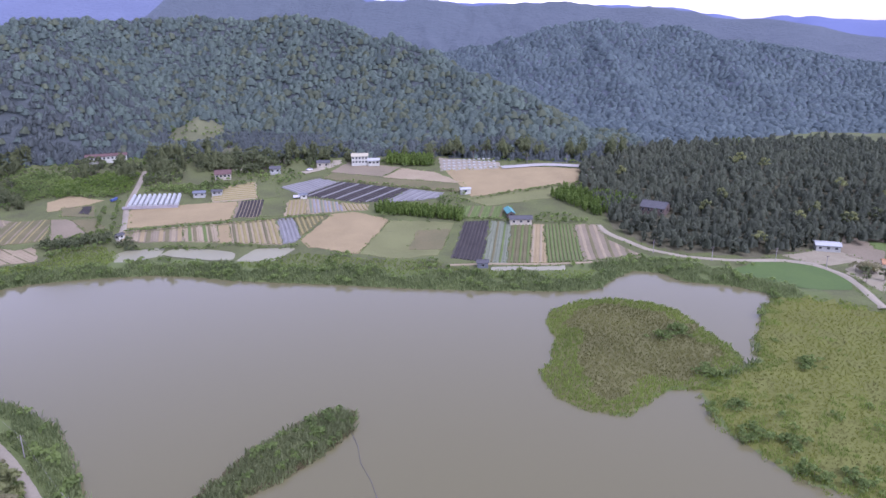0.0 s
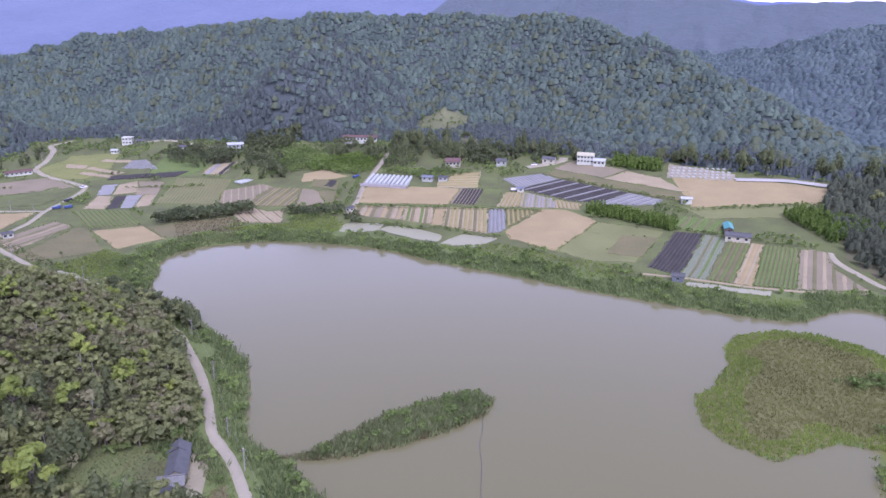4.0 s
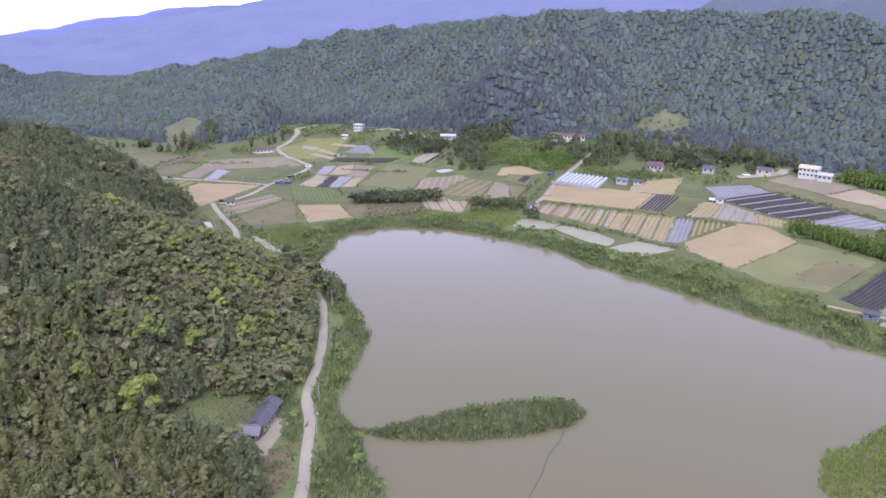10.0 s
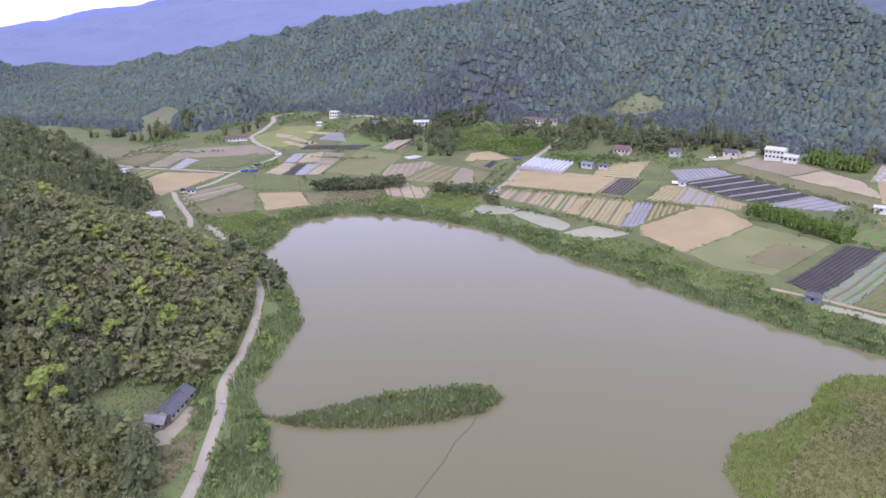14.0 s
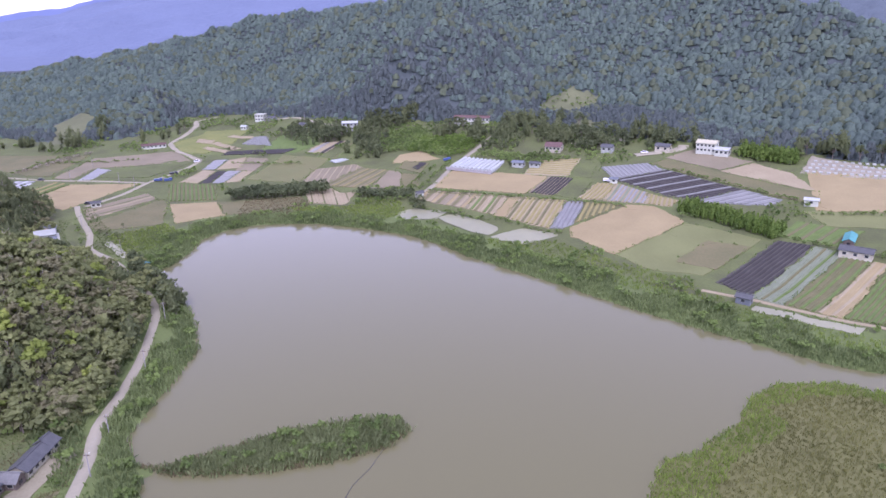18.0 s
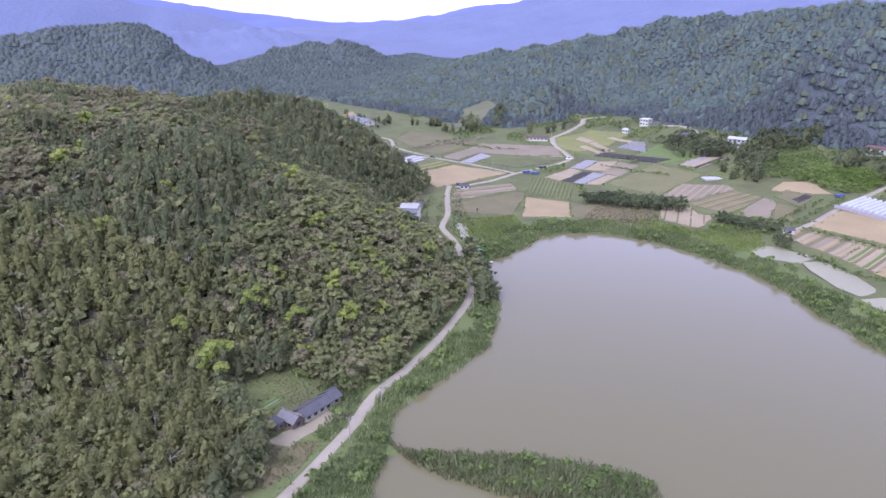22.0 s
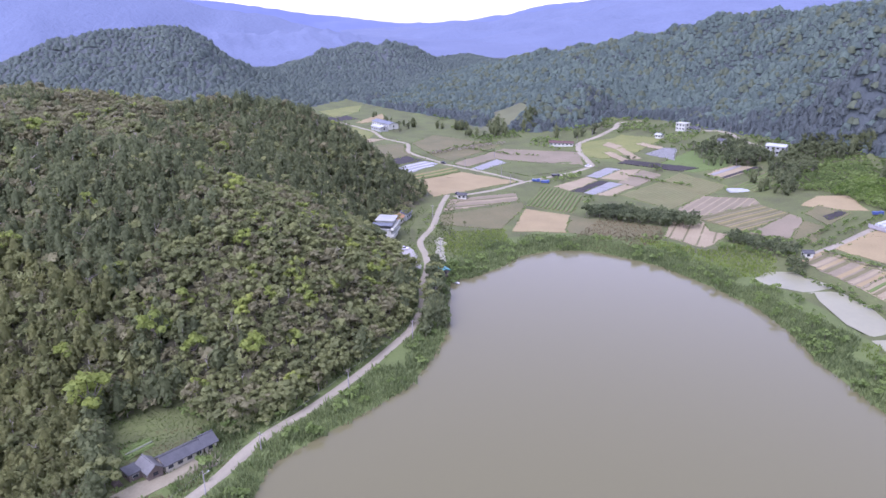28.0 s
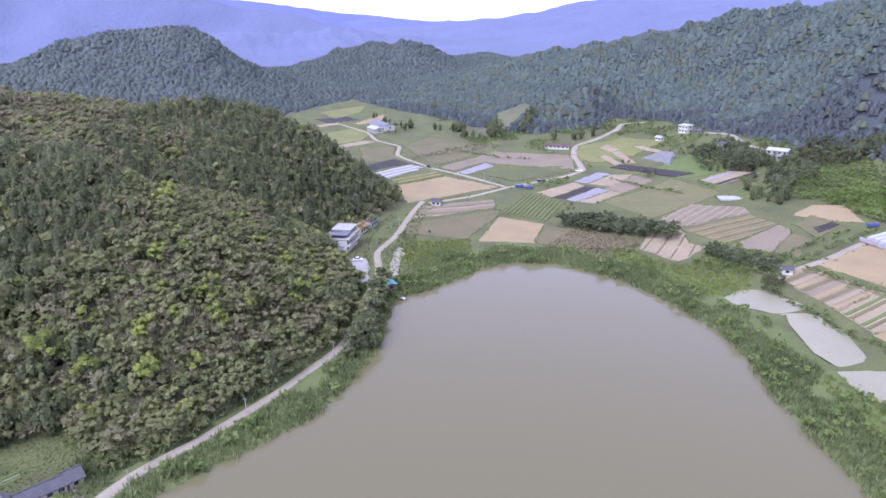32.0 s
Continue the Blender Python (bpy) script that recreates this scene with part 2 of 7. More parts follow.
# Ridges: crest points (x, y, height) and how far the slope runs out from the crest
RIDGES = [
    # the long front crest north of the valley
    ([(-900, 480, 32), (-828, 520, 48), (-769, 554, 63), (-715, 589, 75), (-660, 625, 89), (-600, 660, 98), (-541, 688, 104), (-460, 692, 111), (-380, 694, 118), (-300, 709, 119), (-230, 762, 121), (-165, 762, 120), (-110, 738, 115), (-52, 708, 101), (-10, 680, 90), (33, 631, 73), (54, 607, 62), (96, 576, 38), (128, 553, 18)], 195),
    # the dark dome in front of it
    ([(-320, 692, 118), (-318, 625, 101), (-314, 575, 88), (-300, 535, 62), (-288, 505, 42), (-282, 482, 24)], 170),
    # spurs running down from the crest
    ([(-790, 540, 58), (-760, 500, 36), (-745, 465, 16)], 80),
    ([(-715, 589, 75), (-692, 545, 50), (-680, 500, 24)], 80),
    ([(-620, 650, 94), (-602, 592, 62), (-592, 552, 44)], 85),
    ([(-541, 688, 104), (-522, 632, 70), (-502, 582, 45), (-484, 550, 28)], 90),
    ([(-440, 693, 112), (-430, 632, 82), (-424, 585, 58), (-418, 545, 32)], 95),
    ([(-215, 765, 118), (-205, 705, 78), (-198, 650, 56), (-200, 600, 42)], 85),
    ([(-110, 738, 115), (-116, 690, 82), (-104, 655, 55), (-82, 618, 30)], 95),
    ([(-30, 692, 96), (-22, 650, 66), (-12, 610, 42), (0, 575, 26)], 85),
    ([(40, 625, 70), (52, 592, 48), (64, 560, 28)], 75),
    # the knoll above the village road
    ([(-660, 425, 20), (-605, 448, 36), (-560, 450, 38), (-530, 446, 32), (-515, 440, 20)], 85),
    ([(-640, 590, 48), (-605, 520, 36), (-590, 455, 34)], 90),
    # the higher mountain farther east
    ([(-120, 1130, 60), (72, 1081, 84), (142, 1064, 108), (208, 1045, 115), (341, 979, 99), (402, 948, 86), (516, 872, 60), (700, 760, 38), (900, 690, 20)], 450),
    ([(72, 1081, 84), (92, 930, 62), (115, 800, 40), (130, 690, 20)], 140),
    ([(208, 1045, 115), (192, 900, 84), (190, 760, 52), (185, 640, 24)], 150),
    ([(341, 979, 99), (326, 830, 70), (330, 700, 38), (330, 630, 20)], 150),
    ([(516, 872, 60), (480, 760, 40), (470, 680, 22)], 130),
    # the far range behind all of it, blue from painted haze
    ([(-1831, 1425, 180), (-1500, 1650, 196), (-1000, 1850, 208), (-300, 1900, 204), (-179, 1790, 170), (14, 1798, 168), (66, 1791, 160), (260, 1767, 164), (387, 1751, 150), (503, 1708, 147), (600, 1668, 126), (700, 1630, 118), (740, 1613, 115), (811, 1585, 99), (907, 1546, 79), (1500, 1300, 40), (2400, 1000, 10)], 800),
    # low haze-blue hills, added to cover a flat gap in the camera's view
    ([(-1760, -91, 30), (-1773, 58, 52), (-1775, 189, 44), (-1770, 297, 58), (-1752, 447, 40), (-1717, 612, 20)], 420),
    # rounded hills up the valley
    ([(-800, -260, 52), (-834, -120, 38), (-852, -62, 68), (-865, 0, 82), (-870, 60, 85), (-876, 105, 70), (-882, 150, 40), (-888, 205, 12)], 235),
    ([(-1120, 190, 16), (-1120, 251, 38), (-1118, 322, 52), (-1116, 365, 53), (-1112, 415, 38), (-1105, 475, 12)], 190),
]


# Foot of the wooded slopes all round the valley
FOOT = [(-690, 179), (-746, 215), (-800, 258), (-690, 300), (-612, 338), (-545, 350), (-512, 388), (-507.8, 435.6), (-528.4, 463.3), (-484.4, 490.7), (-442.2, 497.2), (-412.8, 499.8), (-379.0, 507.9), (-347.3, 507.5), (-303.9, 517.7), (-272.9, 518.5), (-249.6, 523.3), (-216.1, 524.9), (-188.6, 520.9), (-168.4, 526.4), (-128.2, 519.3), (-93.6, 516.3), (-64.8, 517.7), (-1.8, 517.5), (48.2, 508.4), (89.1, 503.1), (125.3, 503.7), (300, 590), (450, 560), (900, 300), (900, -400), (-300, -400), (-560, 60)]


def ridge_height(x, y, ridges):
    h = np.zeros(x.shape)
    for line, width in ridges:
        best, top = np.full(x.shape, 1e9), np.zeros(x.shape)
        for (ax, ay, az), (bx, by, bz) in zip(line, line[1:]):
            dx, dy = bx - ax, by - ay
            t = np.clip(((x - ax) * dx + (y - ay) * dy) / (dx * dx + dy * dy), 0, 1)
            d = np.hypot(x - ax - t * dx, y - ay - t * dy)
            top = np.where(d < best, az + t * (bz - az), top)
            best = np.minimum(best, d)
        f = np.clip(1 - best / width, 0, 1)
        h = np.maximum(h, top * f ** 1.15 * (1 - 0.25 * f * (1 - f)))
    return h


def mountain(x, y):
    """Height of the hills over the valley floor."""
    h = np.maximum(0, ridge_height(x, y, RIDGES) - plain(x, y))
    h = h * smooth(-4, 34, -inside_distance(x, y, FOOT))
    rough = smooth(4, 40, h) * (1 - 0.55 * smooth(60, 95, h))
    return h + rough * (3.5 * wavy(x, y, 150) + 3.5 * wavy(x, y, 70, start=9) + 1.2 * wavy(x, y, 32, start=20))


def plain(x, y):
    """The valley floor, rising gently away from the lake and faster below the woods."""
    east, up = smooth(-320, -180, x), np.minimum(y, 545)
    return 1.5 + np.maximum(0, up - 350) * (0.025 + 0.065 * east) + np.maximum(0, up - 390 - 35 * east) * (0.078 - 0.028 * east)


def terrain(x, y):
    """Height of the ground."""
    x, y = np.asarray(x, float), np.asarray(y, float)
    z = plain(x, y) + 0.12 * wavy(x, y, 25)
    m = mountain(x, y)
    z = z + m
    d = inside_distance(x, y, HILL)
    z = z + np.where(d > 0, 69 * (1 - np.exp(-np.maximum(d, 0) / 85.0)) * (1 + 0.05 * wavy(x, y, 60)), 0)
    z = z + 11 * smooth(0, 30, d) * np.exp(-((x + 335) / 75) ** 2 - ((y - 172) / 42) ** 2) + 4 * smooth(0, 12, d) * np.exp(-((x + 238) / 30) ** 2 - ((y - 190) / 14) ** 2)
    d = inside_distance(x, y, PINE_HILL)
    z = z + 5 * smooth(0, 110, d)
    d = inside_distance(x, y, LAKE)
    z = np.where(d > -8, np.clip(-d * 0.22, -2, 1.6) + 0.0 * z, z)
    for poly in (BIG_ISLAND, ISLAND):
        e = inside_distance(x, y, poly)
        z = np.where(e > -6, np.maximum(z, np.clip(e * 0.25, -2, 0.5)), z)
    e = inside_distance(x, y, MARSH)
    z = np.where(e > -4, np.where(e > 0, np.clip(e * 0.25, -2, 0.5) + 0.25 * wavy(x, y, 12) * smooth(2, 6, e), z), z)
    for poly in (POND_1, POND_2, POND_3, POND_GREEN):
        e = inside_distance(x, y, poly)
        z = np.where(e > -(2.2 if poly is POND_GREEN else 5), np.minimum(z, 1.25 - (e + (0.5 if poly is POND_GREEN else 2.0)) * 0.5), z)
    return z


def mesh_object(name, verts, faces, material, parent=None, smooth_shade=False):
    me = bpy.data.meshes.new(name)
    me.from_pydata([tuple(v) for v in verts], [], faces)
    me.materials.append(material)
    if smooth_shade:
        me.shade_smooth()
    ob = new(name, me)
    ob.parent = parent
    return ob


def grid_object(name, xs, ys, height, materials, pick=None):
    """A sheet over the grid of xs and ys, at the given height function."""
    X, Y = np.meshgrid(xs, ys)
    Z = height(X, Y)
    nx, ny = len(xs), len(ys)
    me = bpy.data.meshes.new(name)
    v = np.stack([X, Y, Z], -1).reshape(-1, 3)
    i = (np.arange(ny - 1)[:, None] * nx + np.arange(nx - 1)[None]).ravel()
    f = np.stack([i, i + 1, i + nx + 1, i + nx], -1)
    me.vertices.add(len(v)), me.loops.add(f.size), me.polygons.add(len(f))
    me.vertices.foreach_set("co", v.ravel())
    me.loops.foreach_set("vertex_index", f.ravel().astype(np.int32))
    me.polygons.foreach_set("loop_start", np.arange(0, f.size, 4, dtype=np.int32))
    for m in materials:
        me.materials.append(m)
    if pick is not None:
        c = v[f].mean(1)
        me.polygons.foreach_set("material_index", pick(c[:, 0], c[:, 1]).astype(np.int32))
    me.update(calc_edges=True)
    me.shade_smooth()
    return new(name, me)


def steps(*parts):
    """Grid lines: start, then pairs of (end, step)."""
    out = [parts[0]]
    for end, step in parts[1:]:
        n = max(1, round((end - out[-1]) / step))
        out += list(np.linspace(out[-1], end, n + 1)[1:])
    return np.array(out)


CLEARING = [(-217.6, 578.2), (-222.0, 603.4), (-195.9, 601.8), (-179.1, 617.0), (-177.2, 591.4), (-185.4, 556.5)]
SLOPE = [(-550.3, 344.3), (-617.1, 384.4), (-615.2, 409.9), (-581.5, 405.0), (-548.9, 375.6), (-516.6, 351.8)]

GLADE = [(-164, 520), (-163, 540), (-154, 553), (-140, 523), (-154, 509)]
DARK_STAND = [(-177, 523), (-184, 563), (-178, 600), (-161, 605), (-98, 584), (-78, 536), (-109, 530), (-145, 537)]

CREST_X, CREST_Y = [p[0] for p in RIDGES[0][0]], [p[1] for p in RIDGES[0][0]]


def behind_crest(x, y):
    """Past the long front crest, or east of its end."""
    return (y > np.interp(x, CREST_X, CREST_Y) + 25) | (x > 150)


def ground_kind(x, y):
    h = mountain(x, y)
    kind = np.where((h > 3) | (inside_distance(x, y, FOOT) < 0), 2, 0)
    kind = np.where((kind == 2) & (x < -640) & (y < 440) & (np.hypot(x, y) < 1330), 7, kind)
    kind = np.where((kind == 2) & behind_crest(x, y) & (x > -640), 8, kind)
    # Ground past 1330 m takes the haze-blue ridge colour
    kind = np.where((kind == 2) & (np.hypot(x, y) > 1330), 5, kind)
    kind = np.where((inside_distance(x, y, LAKE) > -22) & (h < 3), 4, kind)
    kind = np.where(inside_distance(x, y, MARSH) > 0, 6, np.where(inside_distance(x, y, BIG_ISLAND) > 0, 9, kind))
    kind = np.where((inside_distance(x, y, CLEARING) > 0) | (inside_distance(x, y, SLOPE) > 0) | (inside_distance(x, y, GLADE) > 0), 3, kind)
    kind = np.where((inside_distance(x, y, HILL) > 0) | (inside_distance(x, y, PINE_HILL) > 0), 1, kind)
    return kind


GX = steps(-3400, (-1400, 40), (-720, 12), (-430, 7), (200, 4.0), (480, 12), (2600, 40))
GY = steps(-400, (60, 20), (460, 4.0), (800, 6), (1200, 14), (3400, 40))
GZ = terrain(*np.meshgrid(GX, GY))
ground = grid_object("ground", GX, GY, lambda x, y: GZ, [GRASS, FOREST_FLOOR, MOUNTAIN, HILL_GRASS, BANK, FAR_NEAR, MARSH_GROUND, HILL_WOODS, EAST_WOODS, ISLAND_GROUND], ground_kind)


def land(x, y):
    """Height of the ground sheet at places, from its own grid."""
    x, y = np.asarray(x, float), np.asarray(y, float)
    i, j = np.clip(np.searchsorted(GX, x) - 1, 0, len(GX) - 2), np.clip(np.searchsorted(GY, y) - 1, 0, len(GY) - 2)
    u, v = np.clip((x - GX[i]) / (GX[i + 1] - GX[i]), 0, 1), np.clip((y - GY[j]) / (GY[j + 1] - GY[j]), 0, 1)
    return GZ[j, i] * (1 - u) * (1 - v) + GZ[j, i + 1] * u * (1 - v) + GZ[j + 1, i] * (1 - u) * v + GZ[j + 1, i + 1] * u * v


tagged(ground, "grassy valley floor rising into wooded hills", "ground", kind="structure")

lake = mesh_object("water", [(-330, -390, 0), (330, -390, 0), (330, 330, 0), (-330, 330, 0)], [(0, 1, 2, 3)], WATER)
tagged(lake, "calm muddy grey-green lake water", "lake", kind="structure")


LANES = []


def ribbon(name, points, width, material, lift=0.12, label="", category="road", kind="structure"):
    """A paved strip of this width along a smooth line, laid on the ground."""
    p = np.array(points, float)
    LANES.append(points)
    s = np.r_[0, np.cumsum(np.hypot(*np.diff(p, axis=0).T))]
    t = np.linspace(0, s[-1], max(2, int(s[-1] / 4)))
    for _ in range(2):
        x, y = np.interp(t, s, p[:, 0]), np.interp(t, s, p[:, 1])
    k = np.array([1, 2, 3, 2, 1]) / 9
    if len(t) > 8:
        x[2:-2], y[2:-2] = np.convolve(x, k, "valid"), np.convolve(y, k, "valid")
    dx, dy = np.gradient(x), np.gradient(y)
    n = np.hypot(dx, dy)
    nx, ny = -dy / n, dx / n
    rows = []
    for off, dz in ((-width / 2 - 0.6, -0.5), (-width / 2, 0), (0, 0.05), (width / 2, 0), (width / 2 + 0.6, -0.5)):
        a, b = x + nx * off, y + ny * off
        rows.append(np.stack([a, b, np.maximum.reduce([land(x + nx * o, y + ny * o) for o in (-width / 2, 0, width / 2)]) + lift + dz], -1))
    m = len(t)
    faces = [(r * m + i, r * m + i + 1, (r + 1) * m + i + 1, (r + 1) * m + i) for r in range(4) for i in range(m - 1)]
    ob = mesh_object(name, np.concatenate(rows), [f[::-1] for f in faces], material, smooth_shade=True)
    return tagged(ob, label, category, kind=kind)


PLOTS = []


def field(name, poly, material, label, lift=0.15, rows=None, category="field"):
    """A cultivated plot on the ground. rows: (edge index that the rows run along, pitch, share, height, materials of the beds)."""
    p = np.array(poly, float)
    PLOTS.append(poly)
    q = []
    for (ax, ay), (bx, by) in zip(p, np.roll(p, -1, 0)):
        n = max(1, int(math.hypot(bx - ax, by - ay) / 4))
        for k in range(n):
            ex, ey = ax + (bx - ax) * k / n, ay + (by - ay) * k / n
            q.append((ex + 0.55 * float(wavy(ex, ey, 9)), ey + 0.55 * float(wavy(ex, ey, 9, start=15))))
    outline = p
    p = np.array(q)
    c = p.mean(0)
    bm = bmesh.new()
    vs = [bm.verts.new((x, y, float(land(x, y)) + lift)) for x, y in p]
    low = [bm.verts.new((x + (x - c[0]) * 0.01, y + (y - c[1]) * 0.01, float(land(x, y)) - 0.5)) for x, y in p]
    top = bm.faces.new(vs)
    for i in range(len(vs)):
        j = (i + 1) % len(vs)
        bm.faces.new((vs[i], low[i], low[j], vs[j]))
    bmesh.ops.triangulate(bm, faces=[top])
    for _ in range(3):
        long = [e for e in bm.edges if e.calc_length() > 9]
        if long:
            bmesh.ops.subdivide_edges(bm, edges=long, cuts=1)
            bmesh.ops.triangulate(bm, faces=[f for f in bm.faces if len(f.verts) > 4])
    bmesh.ops.recalc_face_normals(bm, faces=bm.faces)
    co = np.array([v.co[:] for v in bm.verts])
    h = land(co[:, 0], co[:, 1])
    for v, z, old in zip(bm.verts, h, co[:, 2]):
        if old > z - 0.4:
            v.co.z = z + lift
    me = bpy.data.meshes.new(name)
    bm.to_mesh(me)
    bm.free()
    me.materials.append(material)
    ob = tagged(new(name, me), label, category)
    if rows:
        edge, pitch, share, high, mats = rows
        p = outline
        a, b = p[edge], p[(edge + 1) % len(p)]
        d = (b - a) / np.hypot(*(b - a))
        nrm = np.array([-d[1], d[0]])
        u, v = p @ d, p @ nrm
        k = 0
        lines = np.arange(v.min() + pitch * 0.6, v.max() - pitch * 0.3, pitch)
        for w in lines:
            hits = []
            for i in range(len(p)):
                j = (i + 1) % len(p)
                if (v[i] > w) != (v[j] > w):
                    hits.append(u[i] + (w - v[i]) / (v[j] - v[i]) * (u[j] - u[i]))
            hits.sort()
            for s, e in zip(hits[::2], hits[1::2]):
                s, e = s + 0.6, e - 0.6
                if e - s < 3:
                    continue
                n = max(2, int((e - s) / 8) + 1)
                along = np.linspace(s, e, n)
                half = pitch * share / 2
                verts = []
                for off, dz in ((-half, -0.1), (-half * 0.6, high), (half * 0.6, high), (half, -0.1)):
                    q = along[:, None] * d + (w + off) * nrm
                    verts.append(np.column_stack([q, land(q[:, 0], q[:, 1]) + lift + dz]))
                faces = [(r * n + i, r * n + i + 1, (r + 1) * n + i + 1, (r + 1) * n + i) for r in range(3) for i in range(n - 1)]
                faces += [(0, n, 2 * n, 3 * n), (4 * n - 1, 3 * n - 1, 2 * n - 1, n - 1)]
                mesh_object("bed", np.concatenate(verts), faces, mats[k % len(mats)], ob)
            k += 1
    return ob


# ---- roads ----
ribbon("road", [(-20, 60), (-40, 96)] + [(-58.3, 116.3), (-70.4, 126.6), (-79.8, 135.6), (-92.4, 143), (-102.9, 155.8), (-115, 168.4), (-125.1, 177.6), (-136.5, 186.7), (-145.6, 194.4)] + [(-158, 201), (-172, 206), (-188, 209), (-208, 216.5), (-224, 219), (-243, 220), (-264, 232), (-305, 247), (-325, 256)], 2.7, CONCRETE, label="narrow pale concrete lane along the lake shore")
ribbon("road", [(-320.5, 258.4), (-328.9, 286), (-344.9, 310.8), (-353.3, 332.4), (-367.9, 362.4), (-375.7, 371.9)], 3.0, CONCRETE, label="pale concrete farm road between fields")
ribbon("road", [(-344.9, 310.8), (-374.8, 297.5), (-408.5, 277.5), (-429, 270.9), (-459, 260.9), (-495, 269.1), (-524.6, 253.6), (-562.6, 251.7), (-622, 230.4)], 3.0, CONCRETE, label="pale concrete farm road between fields")
ribbon("road", [(-375.7, 371.9), (-422.4, 383.7), (-451.9, 396.3), (-464, 418.9), (-486, 446.2), (-504.8, 457.8), (-495.2, 474.7)], 4.2, CONCRETE, label="grey paved road curving up to the village")
ribbon("road", [(-441.2, 482.7), (-414.7, 500.7), (-377.4, 490.9), (-351.9, 489.6)], 4, CONCRETE, label="grey paved road below the woods")
ribbon("road", [(85.2, 386.9), (86.9, 374.8), (100.9, 354.2), (101.4, 352.0), (118.2, 337.9), (136.4, 331.5), (160.9, 332.0), (174.1, 325.7), (180.2, 307.5), (177.6, 288.2), (174.3, 268.6)], 3.0, CONCRETE, label="pale lane along the wood and fish pond")
ribbon("track", [(-170.7, 368.7), (-178, 395.8), (-189.5, 426.7), (-196.9, 465.6), (-203.3, 494.4)], 3, GRAVEL, label="pale gravel farm track beside the greenhouse")

# ---- fields ----
field("field", [(-174.9, 390), (-186.6, 424.2), (-125, 434.2), (-120.5, 403.6)], TAN, "long bare field of dry tan soil")
field("field", [(-120.5, 404.6), (-124.2, 434.2), (-109.8, 436.4), (-105, 406.8)], PINK, "small field under black mulch film", rows=(0, 2.0, 0.8, 0.3, [BLACK]))
field("field", [(-104.5, 406.7), (-109.5, 436.4), (-97.6, 438.3), (-92.6, 407.8)], GRASS, "small plot of rough grass")
field("field", [(-139.5, 432.4), (-143.2, 444.8), (-143.9, 456.5), (-122.2, 469.5), (-113.4, 438.2)], PALE, "pale field with green crop rows", rows=(4, 3.4, 0.5, 0.35, [YELLOW]))
field("field", [(-112.9, 437.3), (-121.5, 470.4), (-107.7, 461.8), (-100.4, 441.3)], GRASS, "plot of rough grass")
field("field", [(-103.7, 458.9), (-81.9, 473.5), (-66.4, 467), (-87.5, 442.9)], GREYFILM, "field covered with silver-blue film", rows=(3, 2.4, 0.8, 0.3, [LAV]))
field("field", [(-87.1, 442.9), (-66, 467), (-20.3, 452), (-37, 429.6), (-51, 430.4)], DARK_SOIL, "wide field under black mulch film", rows=(0, 2.2, 0.75, 0.3, [BLACK, BLACK, BLACK, GREYFILM]))
field("field", [(-36.6, 429.6), (-19.9, 452), (1.1, 445.4), (-3.4, 435.3), (-32.8, 428.1)], GREYFILM, "field covered with silver-grey film", rows=(0, 2.2, 0.8, 0.3, [LAV, GREYFILM]))
field("field", [(-91.1, 407.6), (-94.5, 434.6), (-84.3, 438), (-78.7, 410.6)], PALE, "field with yellow-green crop rows", rows=(0, 2.4, 0.6, 0.4, [YELLOW]))
field("field", [(-78.4, 410.4), (-83.9, 438), (-62.6, 431.3), (-57.4, 414.5)], PALE, "field of lavender mulch film strips", rows=(0, 2.2, 0.7, 0.3, [LAV, LAV, GREYCROP]))
field("field", [(-57.1, 414.6), (-62.3, 430.9), (-44.2, 425.8), (-44.1, 416.5)], PALE, "field with yellow-green crop rows", rows=(0, 2.4, 0.6, 0.4, [YELLOW]))
field("field", [(-170.7, 368.7), (-175.8, 384.9), (-144.7, 392), (-136.6, 368.7)], PINK, "patchwork of small vegetable plots", rows=(0, 3.2, 0.85, 0.15, [TAN, PALE, OLIVE, TAN, PINK, OLIVE]))
field("field", [(-136.3, 368.7), (-144.4, 391.9), (-126.7, 395.4), (-117.6, 367.3)], PALE, "small plots with green crop rows", rows=(0, 2.6, 0.75, 0.25, [PALE, OLIVE, CROP, PALE, OLIVE, CROP]))
field("field", [(-117, 366.5), (-125.8, 394.9), (-120.4, 397.4), (-110.8, 366.7)], TAN, "narrow bare strip of tan soil")
field("field", [(-110.1, 365.9), (-120.2, 398.1), (-95.4, 402.7), (-83.6, 364.3)], PALE, "field with yellow-green crop rows", rows=(0, 2.7, 0.65, 0.4, [YELLOW, YELLOW, OLIVE]))
field("field", [(-83.3, 364.7), (-95, 402.7), (-85.5, 404.7), (-75.6, 373.4), (-77.3, 366.8)], GREYFILM, "field of lavender mulch film strips", rows=(0, 2.2, 0.7, 0.3, [LAV]))
field("field", [(-75.5, 374.6), (-84.9, 404.6), (-66.2, 409.1), (-69.1, 397.4)], OLIVE, "field with yellow-green crop rows", rows=(0, 2.7, 0.6, 0.4, [YELLOW]))
field("field", [(-74.9, 369.5), (-64, 409.9), (-50.2, 413.2), (-30.2, 399.5), (-42.6, 348.8), (-57.2, 355.6), (-69, 359.7)], TAN, "large bare field of dry tan soil")
field("meadow", [(-42, 348.7), (-29.7, 398.6), (6.5, 392.9), (-2.5, 345.8), (-21.7, 339.9)], PALE_CROP, "rough green meadow beside the tan field")
field("field", [(-17.7, 354.4), (-13.6, 381.6), (4.1, 383.1), (-0.4, 353.8)], OLIVE, "fallow plot of brown weeds", lift=0.25)
